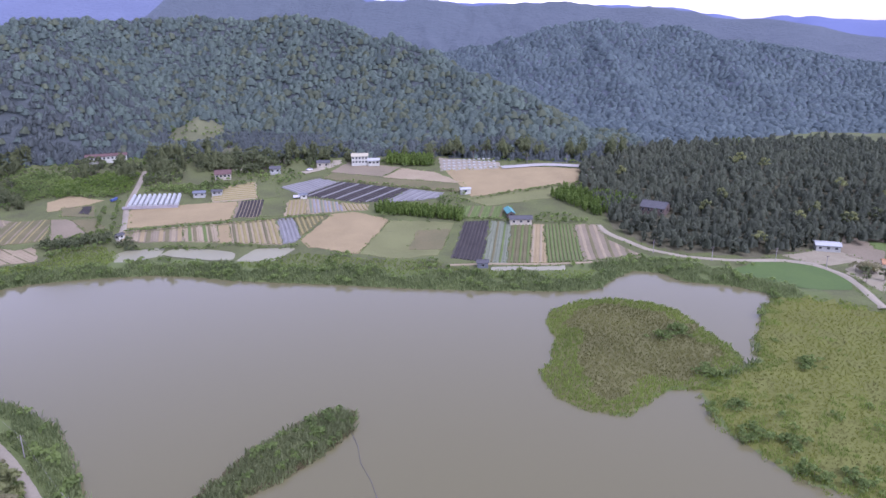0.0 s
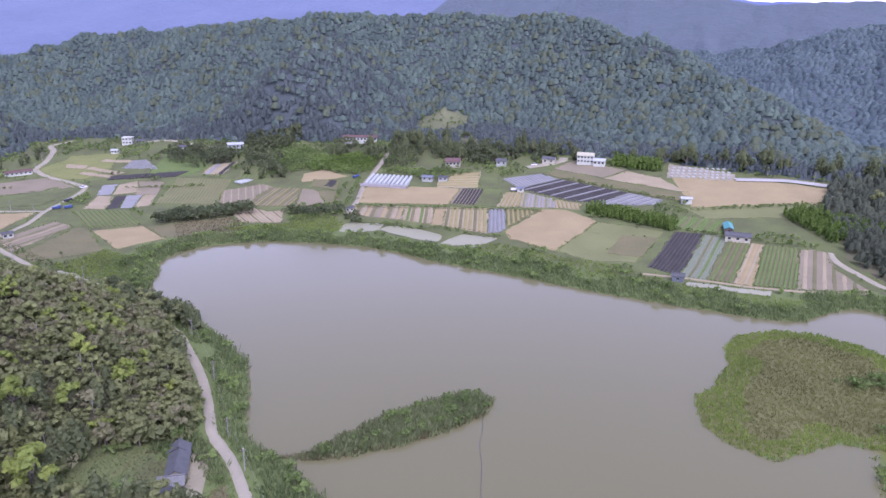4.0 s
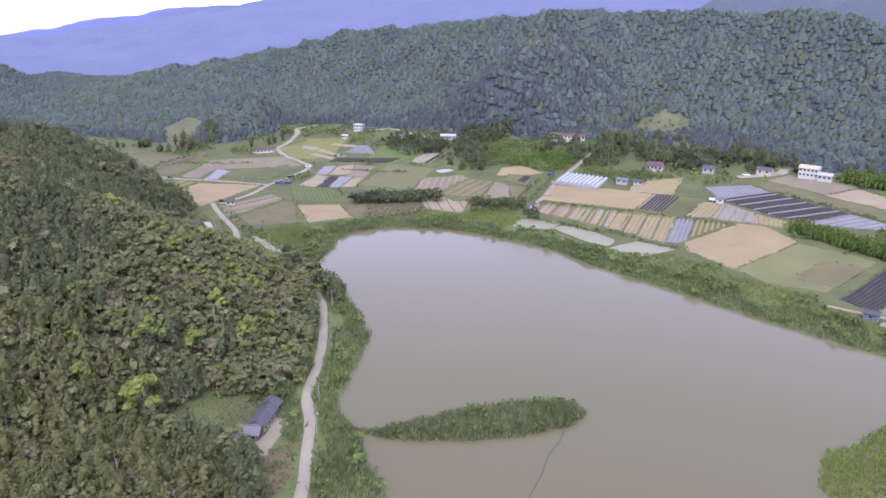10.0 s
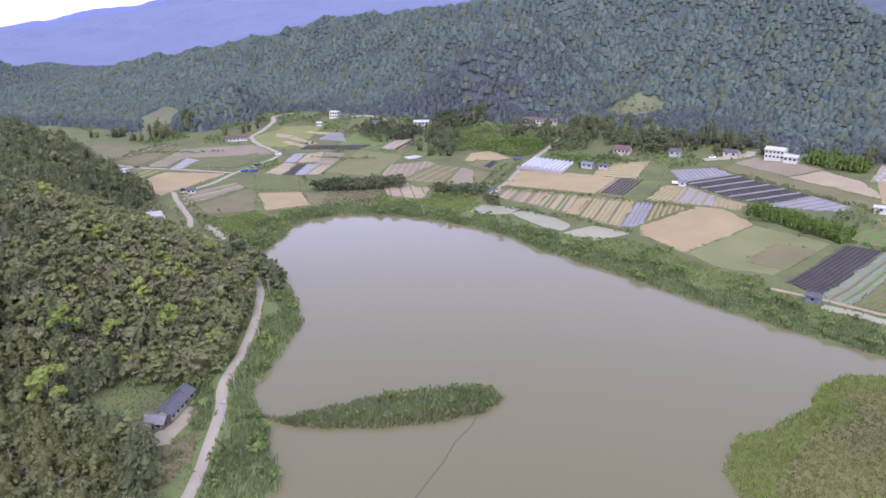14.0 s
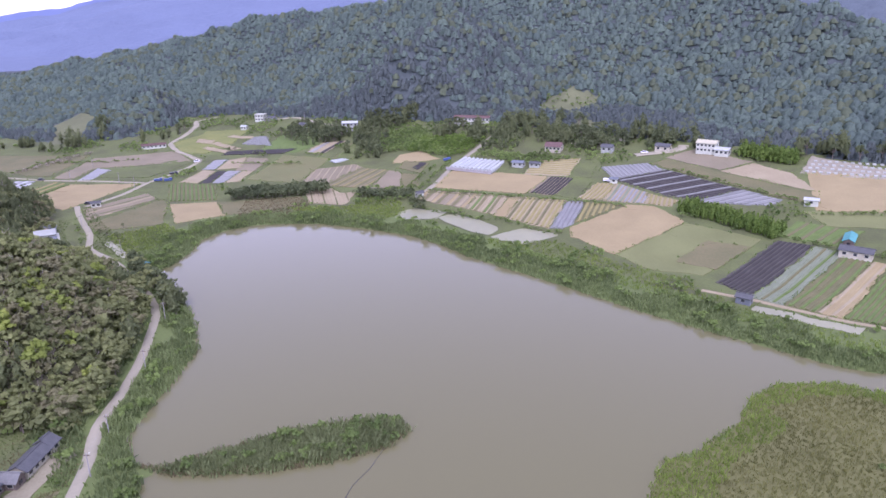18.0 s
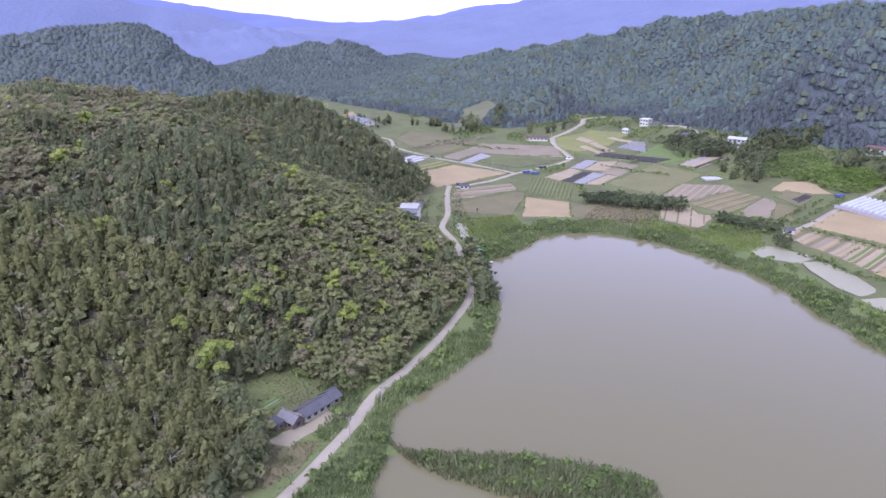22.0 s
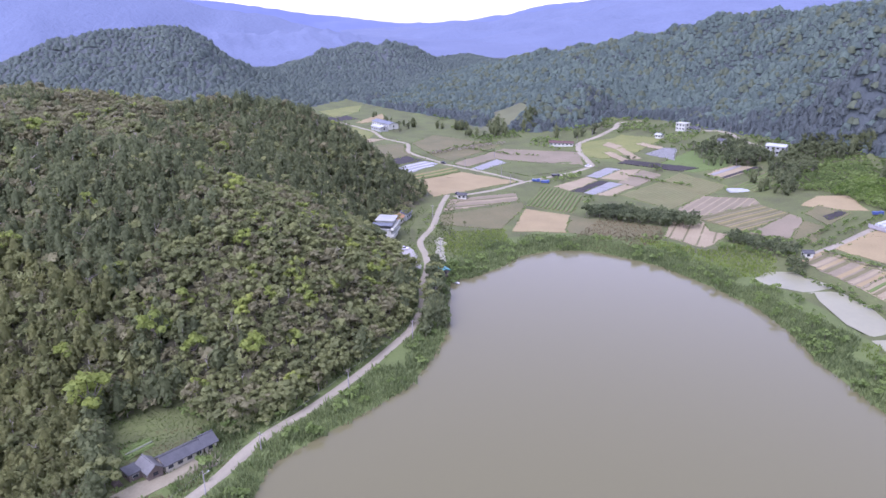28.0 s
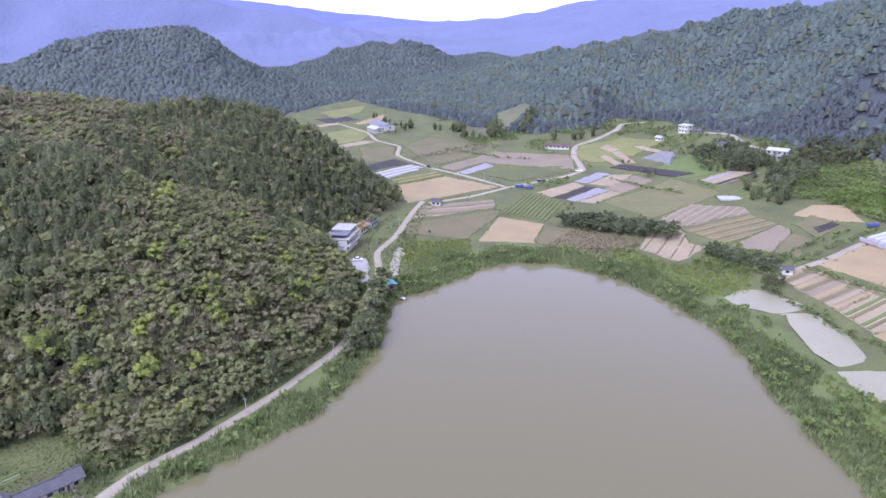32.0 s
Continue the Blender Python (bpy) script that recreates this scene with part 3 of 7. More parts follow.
field("field", [(-75.8, 486.2), (-65.3, 508.7), (-28.8, 495.2), (-40.4, 476.7)], PINK, "fallow brown field below the white house")
field("field", [(-39.4, 474.8), (-28, 493.2), (-4.3, 484), (13.6, 460.9)], PALE, "bare pale tan field")
field("field", [(6, 475.8), (0.4, 489.2), (51.1, 494.8), (93.8, 487.8), (87.3, 461), (17.4, 437.6)], TAN, "large bare golden-tan field beside the road")
field("meadow", [(-79.5, 474.9), (-73.1, 484.8), (-39.2, 473.1), (14.4, 458.9), (17.1, 444.9), (1.1, 447.8), (-62.8, 467.6)], OLIVE, "rough grassy bank between fields")
field("meadow", [(13.4, 435), (85.4, 461.2), (80.2, 438.2), (42.2, 426.3), (25, 421.2)], PALE_CROP, "bright green meadow beside the tan field")
field("field", [(9.5, 399.8), (13.8, 421.7), (40.8, 420.6), (37, 398.9)], CROP, "small green vegetable garden", rows=(0, 3, 0.6, 0.3, [CROP, OLIVE]))
field("field", [(3.7, 341.8), (12, 394.6), (26.1, 395.5), (18.4, 332.7)], DARK_SOIL, "field of black mulch film strips", rows=(0, 1.9, 0.8, 0.3, [BLACK]))
field("field", [(18.8, 332.7), (27, 395.1), (38.2, 393.2), (30, 331.8)], GREYCROP, "field of pale netted crop rows", rows=(0, 2.0, 0.6, 0.35, [GREYCROP, CROP, GREYCROP, OLIVE]))
field("field", [(30.3, 331.8), (38.7, 392.5), (49.3, 390.2), (41.1, 331.4)], OLIVE, "field with green crop rows", rows=(0, 1.9, 0.65, 0.35, [CROP, OLIVE]))
field("field", [(211.1, 364.5), (230.6, 382.5), (240.9, 383.9), (246.6, 375.9), (233.8, 354.3), (217, 360.3)], PINK, "bare reddish-brown terrace above the fish pond")
field("field", [(217.2, 357.9), (232.5, 352), (224.4, 338.6), (215.1, 346.5)], CROP, "green terrace above the fish pond")
field("field", [(41.6, 331.3), (49.7, 389.6), (55.2, 388.4), (49.5, 331)], TAN, "strip of bare tan beds", rows=(0, 2.0, 0.7, 0.15, [TAN, PALE]))
field("field", [(49.9, 331), (56, 388.4), (71.5, 387.9), (67.4, 332.8)], OLIVE, "field with dense green crop rows", rows=(0, 1.9, 0.7, 0.4, [CROP]))
field("field", [(67.9, 333.3), (72.2, 387.9), (85.2, 386.9), (85.8, 365.6), (97.8, 342.2)], PINK, "fallow brown field by the lane", rows=(0, 4, 0.5, 0.1, [PALE, OLIVE]))
field("field", [(-364.8, 247.1), (-383.3, 281.2), (-346.9, 306.7), (-323.2, 247.3)], TAN, "bare tan field by the farm road")
field("field", [(-382.8, 245), (-400, 278.4), (-384.5, 280.9), (-366.8, 247.4)], OLIVE, "field with green and yellow strips", rows=(0, 3.2, 0.6, 0.3, [CROP, YELLOW]))
field("field", [(-404.8, 236.9), (-424.2, 264.9), (-413.3, 273.3), (-386.2, 244.3)], LAV, "field covered with pale lavender film", rows=(0, 3.0, 0.85, 0.1, [LAV, WHITEFILM]))
field("field", [(-428.6, 233.2), (-445.8, 257.6), (-428, 265), (-412.8, 237.8)], BLACK, "field covered with black film")
field("field", [(-390.3, 288.9), (-417, 317.3), (-403.9, 319.1), (-385.2, 295.6)], LAV, "field covered with lavender film")
field("field", [(-410.7, 283.1), (-454.3, 334.5), (-422.4, 383.7), (-379.9, 367.1), (-413, 322.9), (-419.4, 318), (-397.2, 289.1)], PINK, "wide fallow grey-brown field")
field("meadow", [(-494.2, 271.9), (-530.8, 298), (-468.5, 338.5), (-419, 284.8), (-434, 277.1)], OLIVE, "rough meadow with low hedges")
field("field", [(-328.4, 323.9), (-347.3, 354.3), (-336.5, 356.7), (-316.4, 329.2)], PALE, "bare cream-coloured field")
field("field", [(-315.5, 329.3), (-335.5, 356.8), (-330.1, 361.1), (-310.8, 334.4)], BLACK, "strip covered with black film")
field("field", [(-309.9, 334.5), (-329.9, 361.5), (-322.1, 367.5), (-303.2, 338.1)], LAV, "strip covered with lavender film")
field("field", [(-303.1, 338.5), (-321.3, 367.2), (-312.9, 370.3), (-298.5, 347.1)], PALE, "bare cream-coloured strip")
field("field", [(-349.1, 355), (-366.4, 378.3), (-359.7, 384.3), (-342, 360.6)], LAV, "strip covered with lavender film")
field("field", [(-341, 360.7), (-358.6, 384.3), (-353.1, 395.8), (-327.9, 372.5)], PALE, "bare cream-coloured field")
field("field", [(-325.8, 364.9), (-350.5, 395.1), (-332.3, 399), (-313.5, 371)], PINK, "fallow brown plot")
field("field", [(-291.1, 291.8), (-330, 317.6), (-302.4, 331.3), (-270.2, 310.1)], OLIVE, "field with dark green crop rows", rows=(0, 2.4, 0.6, 0.5, [CROP]))
field("field", [(-291.7, 245.1), (-315.8, 254.4), (-319.6, 295.6), (-302.5, 291.9)], PINK, "pale field with long strips", rows=(1, 3.5, 0.6, 0.12, [PALE, OLIVE, PINK]))
field("field", [(-284.4, 241), (-298.4, 292.8), (-287.9, 289.8), (-251.8, 263.2), (-267.1, 237.3)], OLIVE, "fallow olive-brown field")
field("field", [(-247.7, 267.9), (-284.5, 288.9), (-266.3, 306.8), (-239.1, 291.9)], TAN, "bare pinkish-tan field")
field("field", [(-238.9, 292.7), (-266.1, 307.7), (-258.1, 313.5), (-235.3, 343.7), (-221.7, 329.8), (-227.5, 305.5)], OLIVE, "overgrown brown plot")
field("field", [(-299.2, 352.9), (-329.8, 409.9), (-289.2, 416.9), (-260.8, 362.3)], PALE_CROP, "light green crop field with fine rows", rows=(0, 2.2, 0.55, 0.1, [OLIVE]))
field("field", [(-259.3, 365.6), (-279.2, 393.2), (-259.7, 412.6), (-249.6, 408.9), (-242.5, 364.6)], PINK, "fallow pinkish-brown field", rows=(0, 2.3, 0.5, 0.1, [PINK, PALE]))
field("field", [(-241.9, 364.7), (-250.6, 407.6), (-226.4, 409.3), (-211, 372.7), (-231.3, 368)], OLIVE, "olive field with yellow rows", rows=(0, 2.3, 0.5, 0.15, [OLIVE, YELLOW, PINK]))
field("field", [(-209.5, 373.6), (-225.9, 408.9), (-213.8, 407), (-194.6, 383.4)], PINK, "fallow brown field")
field("field", [(-194.3, 384.1), (-213, 406.4), (-201.1, 407.8), (-184.5, 388.4)], OLIVE, "fallow olive plot")
field("field", [(-220.5, 334.6), (-246.5, 356), (-245.5, 368.2), (-220.3, 359.9), (-212.4, 364.5), (-200.4, 343.6)], PALE, "bare pale field with faint rows", rows=(0, 2.2, 0.5, 0.1, [PALE, PALE, OLIVE]))
field("field", [(-235.7, 422.1), (-243.6, 439.5), (-234.4, 450.5), (-208, 439.4), (-215.5, 431.3)], TAN, "bare orange-tan field")
field("field", [(-223.2, 414.8), (-230.3, 428.9), (-210.8, 431.5), (-201.5, 410)], OLIVE, "green plot with a dark strip")
field("field", [(-213.9, 418.5), (-216.9, 429.6), (-212.1, 429.9), (-206.8, 415.9)], BLACK, "strip covered with black film", lift=0.3)
field("field", [(-318.6, 422), (-325.9, 445.7), (-311.8, 457.4), (-302.2, 423.6)], PALE, "plots under film strips", rows=(0, 5, 0.8, 0.2, [BLACK, PALE, LAV, PINK]))
field("meadow", [(-403.8, 379.2), (-450.9, 397.3), (-450.8, 424.9), (-457.4, 436.3), (-424.2, 454.1), (-397.6, 417.9), (-392.9, 390.9)], MEADOW, "yellow-green meadow inside the road bend")
field("field", [(-431.9, 406.3), (-439.2, 415.7), (-420.8, 418.1), (-415.2, 409.3)], PALE, "narrow pale bare strip in the meadow", lift=0.3)
field("field", [(-409.7, 396.5), (-410.6, 403.1), (-376.1, 401.4), (-376, 395.4)], PALE, "narrow pale bare strip in the meadow", lift=0.3)
field("field", [(-415.2, 409.3), (-415.4, 415.4), (-378, 409.8), (-379.7, 403.7)], PALE, "narrow pale bare strip in the meadow", lift=0.3)
field("field", [(-420.6, 428.4), (-420.2, 434.7), (-395.5, 438.5), (-394.7, 432)], PALE, "narrow pale bare strip in the meadow", lift=0.3)
field("field", [(-618.3, 243.9), (-671.2, 278.7), (-633.3, 275.6), (-609.7, 250)], TAN, "distant bare tan field")
field("field", [(-508.2, 219.4), (-527, 244.8), (-519.1, 254.5), (-498.8, 224.5)], PALE, "distant bare pale field")
field("field", [(-616.4, 209.6), (-633.6, 231.2), (-615.3, 229.9), (-603.3, 209)], PALE, "distant bare pale field")
field("meadow", [(-389, 302.3), (-402.3, 322.4), (-393.1, 368.5), (-375.4, 365.1), (-358.4, 319.5)], GRASS, "rough green weeds beside the road junction")
field("field", [(-376, 391.9), (-381.1, 399.9), (-333.1, 425.9), (-332.1, 412.5)], BLACK, "long strip under dark shade netting", lift=0.4)
field("field", [(-285.9, 417.6), (-302.6, 454.6), (-293.6, 459), (-269.1, 420.4)], OLIVE, "small field with green rows", rows=(0, 3, 0.6, 0.3, [CROP]))
field("meadow", [(-353.9, 405.8), (-383.5, 460.3), (-352.7, 465.4), (-325.1, 440.8), (-326.7, 416.6)], CROP, "rough green garden plots below the village", lift=0.1)
field("meadow", [(-494.2, 236.7), (-496.6, 263.9), (-425.6, 259.5), (-438.5, 249.7), (-442.3, 236)], OLIVE, "rough olive meadow beside the farm road", lift=0.1)
field("meadow", [(-562.6, 206.7), (-591, 239), (-549.8, 251.2), (-524.3, 240.6), (-516.4, 221.4)], MEADOW, "bright green meadow beside the farm road")
field("meadow", [(-704.5, 216.8), (-745.1, 269.2), (-692.4, 257.7), (-651.3, 229.4)], MEADOW, "bright green meadow far up the valley")
field("field", [(-656.7, 210.7), (-667.4, 242.1), (-641.3, 250.3), (-623.7, 221.5)], BLACK, "distant field covered with black film")
field("bare_ground", [(165.2, 338.6), (187.5, 347.6), (198.1, 341.0), (204.8, 321.1), (183.5, 284.5), (183.1, 305.8)], SAND, "bare sandy ground round the house above the fish pond", lift=0.06, category="ground")
field("terrace", [(196.7, 348.9), (214.7, 372.7), (239.2, 381.1), (205.9, 322.9), (196.2, 334.9)], PINK, "bare reddish-brown slope above the fish pond", lift=0.1, category="ground")
field("yard", [(-92.5, 136), (-84.5, 134.5), (-81.5, 128), (-78, 122), (-75, 117), (-78.6, 112.5), (-82, 116.5), (-84, 122.5), (-90, 131.5)], SAND, "bare sandy yard in front of the farmhouse", lift=0.14, category="yard")
field("rough_ground", [(-80.5, 113.3), (-75.4, 114.9), (-74.7, 125.2), (-64.4, 117.7), (-60.2, 109.6), (-62.6, 102.3), (-71.9, 109.2)], OLIVE, "dry brown weedy ground beside the lane", lift=0.08, category="ground")
field("garden", [(-96.7, 111.1), (-101.8, 117.7), (-98, 119.6), (-92.3, 113)], CROP, "small vegetable garden behind the farmhouse", lift=0.12, rows=(0, 1.3, 0.6, 0.25, [CROP, GREYCROP]), category="garden")


# ---- far ridges, beyond the woods ----
def far_ridge(name, line, width, material, label):
    """A range of hills along its crest, falling to both sides."""
    p = np.array(line, float)
    s = np.r_[0, np.cumsum(np.hypot(*np.diff(p[:, :2], axis=0).T))]
    t = np.linspace(0, s[-1], int(s[-1] / 25))
    x, y, z = (np.interp(t, s, p[:, k]) for k in range(3))
    k = np.hanning(9) / np.hanning(9).sum()
    x, y, z = (np.r_[a[:4], np.convolve(a, k, "valid"), a[-4:]] for a in (x, y, z))
    z = z + 5 * wavy(x, y, 300) + 2.5 * wavy(x, y, 90, start=5)
    dx, dy = np.gradient(x), np.gradient(y)
    n = np.hypot(dx, dy)
    rows = []
    for off in np.linspace(-1, 1, 17):
        a, b = x - dy / n * off * width, y + dx / n * off * width
        h = z * (1 - abs(off)) ** 1.1 + (1 - abs(off)) * abs(off) * 4 * 9 * wavy(a, b, 260, start=12)
        rows.append(np.stack([a, b, h - 4], -1))
    m = len(t)
    faces = [(r * m + i, r * m + i + 1, (r + 1) * m + i + 1, (r + 1) * m + i) for r in range(16) for i in range(m - 1)]
    return tagged(mesh_object(name, np.concatenate(rows), faces, material, smooth_shade=True), label, "mountain range", kind="structure")


far_ridge("backdrop", [(3300, 1500, 120), (2700, 2400, 128), (2200, 2800, 124), (1822, 3105, 122), (1500, 3260, 138), (1336, 3343, 132), (1017, 3453, 185), (551, 3558, 205), (29, 3600, 228), (-900, 3500, 240), (-1900, 3000, 225), (-2700, 2300, 185), (-3083, 1771, 160), (-3301, 1464, 100), (-3361, 1294, 60), (-3462, 910, 26), (-3498, 702, 55), (-3529, 390, 84), (-3535, 137, 118), (-3500, -400, 190), (-3200, -1200, 210), (-2600, -2300, 230)], 900, FAR, "distant wooded mountain range, haze blue in its colour")
far_ridge("backdrop", [(-1997.3, -830.9, 204.4), (-2125.7, -513.3, 210.3), (-2204.1, -188.2, 184.8), (-2223, -46.8, 132.3), (-2234.7, 153.4, 91.8), (-2233, 282.3, 66.4), (-2223.8, 414.3, 43.7), (-2206.6, 547.5, -2.2), (-2195, 614.5, -36.2)], 420, FAR_NEAR, "wooded ridge closing the valley, haze blue in its colour")
far_ridge("backdrop", [(-2214, 496, -18), (-2201, 582, 19), (-2181, 683, 52), (-2139, 846, 64), (-2085, 1003, 92), (-1995, 1210, 138), (-1878, 1418, 166), (-1755, 1593, 172), (-1600, 1780, 170)], 420, FAR_NEAR, "wooded ridge beside the valley, haze blue in its colour")


# ---- plants ----
def leaf_material(name, light, dark, spread=0.5, grain=0.9, lace=0.0):
    """Foliage: each leaf clump and each plant takes its own tone between two colours."""
    m = bpy.data.materials.new(name)
    m.use_nodes = True
    nt = m.node_tree
    b = nt.nodes["Principled BSDF"]
    b.inputs["Roughness"].default_value, b.inputs["Specular IOR Level"].default_value = 0.7, 0.15
    geo, info, tint = nt.nodes.new("ShaderNodeNewGeometry"), nt.nodes.new("ShaderNodeObjectInfo"), nt.nodes.new("ShaderNodeAttribute")
    tint.attribute_name = "tint"
    a, c = nt.nodes.new("ShaderNodeMath"), nt.nodes.new("ShaderNodeMath")
    a.operation = c.operation = "MULTIPLY_ADD"
    nt.links.new(geo.outputs["Random Per Island"], a.inputs[0])
    a.inputs[1].default_value = spread
    nt.links.new(tint.outputs["Fac"], a.inputs[2])
    nt.links.new(info.outputs["Random"], c.inputs[0])
    c.inputs[1].default_value = 0.25
    nt.links.new(a.outputs[0], c.inputs[2])
    mottle, more = nt.nodes.new("ShaderNodeTexNoise"), nt.nodes.new("ShaderNodeMath")
    mottle.inputs["Scale"].default_value, mottle.inputs["Detail"].default_value = grain, 3.0
    nt.links.new(geo.outputs["Position"], mottle.inputs["Vector"])
    more.operation = "MULTIPLY_ADD"
    nt.links.new(mottle.outputs["Fac"], more.inputs[0])
    more.inputs[1].default_value = 1.0
    shift = nt.nodes.new("ShaderNodeMath")
    shift.inputs[1].default_value = -0.5
    nt.links.new(c.outputs[0], shift.inputs[0])
    nt.links.new(shift.outputs[0], more.inputs[2])
    relief = nt.nodes.new("ShaderNodeBump")
    relief.inputs["Strength"].default_value, relief.inputs["Distance"].default_value = 0.5, 0.5 / grain
    nt.links.new(mottle.outputs["Fac"], relief.inputs["Height"])
    nt.links.new(relief.outputs[0], b.inputs["Normal"])
    ramp = nt.nodes.new("ShaderNodeValToRGB")
    ramp.color_ramp.elements[0].position, ramp.color_ramp.elements[1].position = 0.1, 1.1
    ramp.color_ramp.elements[0].color, ramp.color_ramp.elements[1].color = (*dark, 1), (*light, 1)
    nt.links.new(more.outputs[0], ramp.inputs[0])
    nt.links.new(ramp.outputs[0], b.inputs["Base Color"])
    through_leaf, both = nt.nodes.new("ShaderNodeBsdfTranslucent"), nt.nodes.new("ShaderNodeMixShader")
    nt.links.new(ramp.outputs[0], through_leaf.inputs["Color"])
    both.inputs[0].default_value = 0.58
    nt.links.new(b.outputs[0], both.inputs[1])
    nt.links.new(through_leaf.outputs[0], both.inputs[2])
    last = both
    if lace:
        gaps, cut, clear, last = nt.nodes.new("ShaderNodeTexNoise"), nt.nodes.new("ShaderNodeMath"), nt.nodes.new("ShaderNodeBsdfTransparent"), nt.nodes.new("ShaderNodeMixShader")
        gaps.inputs["Scale"].default_value, gaps.inputs["Detail"].default_value = grain * 0.62, 4.0
        nt.links.new(geo.outputs["Position"], gaps.inputs["Vector"])
        cut.operation = "GREATER_THAN"
        cut.inputs[1].default_value = lace
        nt.links.new(gaps.outputs["Fac"], cut.inputs[0])
        nt.links.new(cut.outputs[0], last.inputs[0])
        nt.links.new(clear.outputs[0], last.inputs[1])
        nt.links.new(both.outputs[0], last.inputs[2])
    nt.links.new(last.outputs[0], nt.nodes["Material Output"].inputs["Surface"])
    return m


LEAF = leaf_material("broad_leaves", (0.299, 0.329, 0.125), (0.165, 0.191, 0.078), 0.4, 2.2, 0.42)
LEAF_GREY = leaf_material("sparse_grey_leaves", (0.306, 0.300, 0.151), (0.202, 0.200, 0.104), 0.4, 2.4, 0.44)
LEAF_BRIGHT = leaf_material("fresh_yellow_green_leaves", (0.362, 0.419, 0.094), (0.190, 0.254, 0.063), 0.4, 2.0, 0.41)
NEEDLE = leaf_material("dark_conifer_needles", (0.189, 0.219, 0.093), (0.103, 0.126, 0.057), 0.4, 2.2, 0.40)
# Front mountain leaves: distance haze is mixed into both tones
LEAF_FAR = leaf_material("hazed_forest_leaves", (0.186, 0.252, 0.186), (0.116, 0.16, 0.134), 0.35, 1.1, 0.37)
# Eastern mountain leaves carry more haze blue than the front slopes
LEAF_FARTHER = leaf_material("hazed_distant_leaves", (0.194, 0.262, 0.242), (0.130, 0.180, 0.180), 0.35, 0.5)
# Rounded hill leaves: haze blue-grey worked into both tones
LEAF_HILL = leaf_material("hazed_hill_leaves", (0.176, 0.227, 0.172), (0.112, 0.148, 0.127), 0.35, 0.5)
# Front slopes again: a little haze blue in these leaf and needle tones
LEAF_LIGHT_FAR = leaf_material("hazed_light_leaves", (0.195, 0.238, 0.14), (0.128, 0.158, 0.098), 0.3, 0.45)
NEEDLE_FAR = leaf_material("hazed_conifer_needles", (0.147, 0.179, 0.157), (0.102, 0.128, 0.120), 0.35, 1.3, 0.40)
REED = leaf_material("reed_blades", (0.225, 0.282, 0.108), (0.110, 0.148, 0.056))
REED_DRY = leaf_material("dry_reed_blades", (0.250, 0.210, 0.110), (0.120, 0.100, 0.055))
HYACINTH = leaf_material("water_plant_leaves", (0.24, 0.318, 0.062), (0.14, 0.2, 0.04))
MARSH_GRASS = leaf_material("marsh_grass", (0.235, 0.262, 0.046), (0.148, 0.17, 0.032))
MARSH_BROWN = leaf_material("brown_marsh_grass", (0.206, 0.212, 0.068), (0.128, 0.134, 0.044))
REED_GREEN = leaf_material("sedge_blades", (0.150, 0.205, 0.058), (0.075, 0.110, 0.032))
NEEDLE_LOW = leaf_material("olive_conifer_needles", (0.231, 0.246, 0.086), (0.132, 0.148, 0.055), 0.4, 2.2, 0.40)
NEEDLE_PINE = leaf_material("dark_pine_needles", (0.135, 0.159, 0.097), (0.078, 0.095, 0.062), 0.4, 1.5, 0.37)
GROVE = leaf_material("village_tree_leaves", (0.200, 0.235, 0.105), (0.084, 0.108, 0.052), 0.4, 1.8, 0.41)
REED_PALE = leaf_material("pale_reed_blades", (0.225, 0.265, 0.112), (0.138, 0.168, 0.068))
BRUSH = leaf_material("shrub_leaves", (0.228, 0.308, 0.090), (0.118, 0.174, 0.052))
BLOSSOM = leaf_material("pale_blossom", (0.42, 0.38, 0.30), (0.24, 0.23, 0.15))
BAMBOO = leaf_material("young_willow_leaves", (0.200, 0.290, 0.060), (0.090, 0.150, 0.030))
PALE_BARK = mat("pale_grey_bark", (0.36, 0.33, 0.28), (0.24, 0.22, 0.18), 1.0, fine=6.0)
BARK = mat("bark", (0.23, 0.20, 0.16), (0.12, 0.10, 0.08), 1.0, fine=6.0)


def clump(rng, centre, out, size):
    """One leaf clump: a bent four-cornered leaf spray facing about outwards."""
    n = out + rng.normal(0, 0.4, 3) + np.array([0, 0, 0.25])
    n /= np.linalg.norm(n)
    u = np.cross(n, rng.normal(0, 1, 3))
    u /= np.linalg.norm(u)
    v = np.cross(n, u)
    s = size * rng.uniform(0.65, 1.35)
    a, b = u * s * rng.uniform(0.7, 1.1), v * s * rng.uniform(0.5, 0.9)
    return [centre - a * 0.9 - b * 0.5, centre + b - n * 0.15 * s, centre + a - n * 0.25 * s, centre - b + n * 0.1 * s]


def tube(p, q, r0, r1, sides=5):
    p, q = np.array(p, float), np.array(q, float)
    d = (q - p) / np.linalg.norm(q - p)
    u = np.cross(d, (0.3, 0.9, 0.1))
    u /= np.linalg.norm(u)
    w = np.cross(d, u)
    ring = [math.cos(k * 6.2832 / sides) * u + math.sin(k * 6.2832 / sides) * w for k in range(sides)]
    verts = [p + r0 * c for c in ring] + [q + r1 * c for c in ring]
    return verts, [(k, (k + 1) % sides, sides + (k + 1) % sides, sides + k) for k in range(sides)]


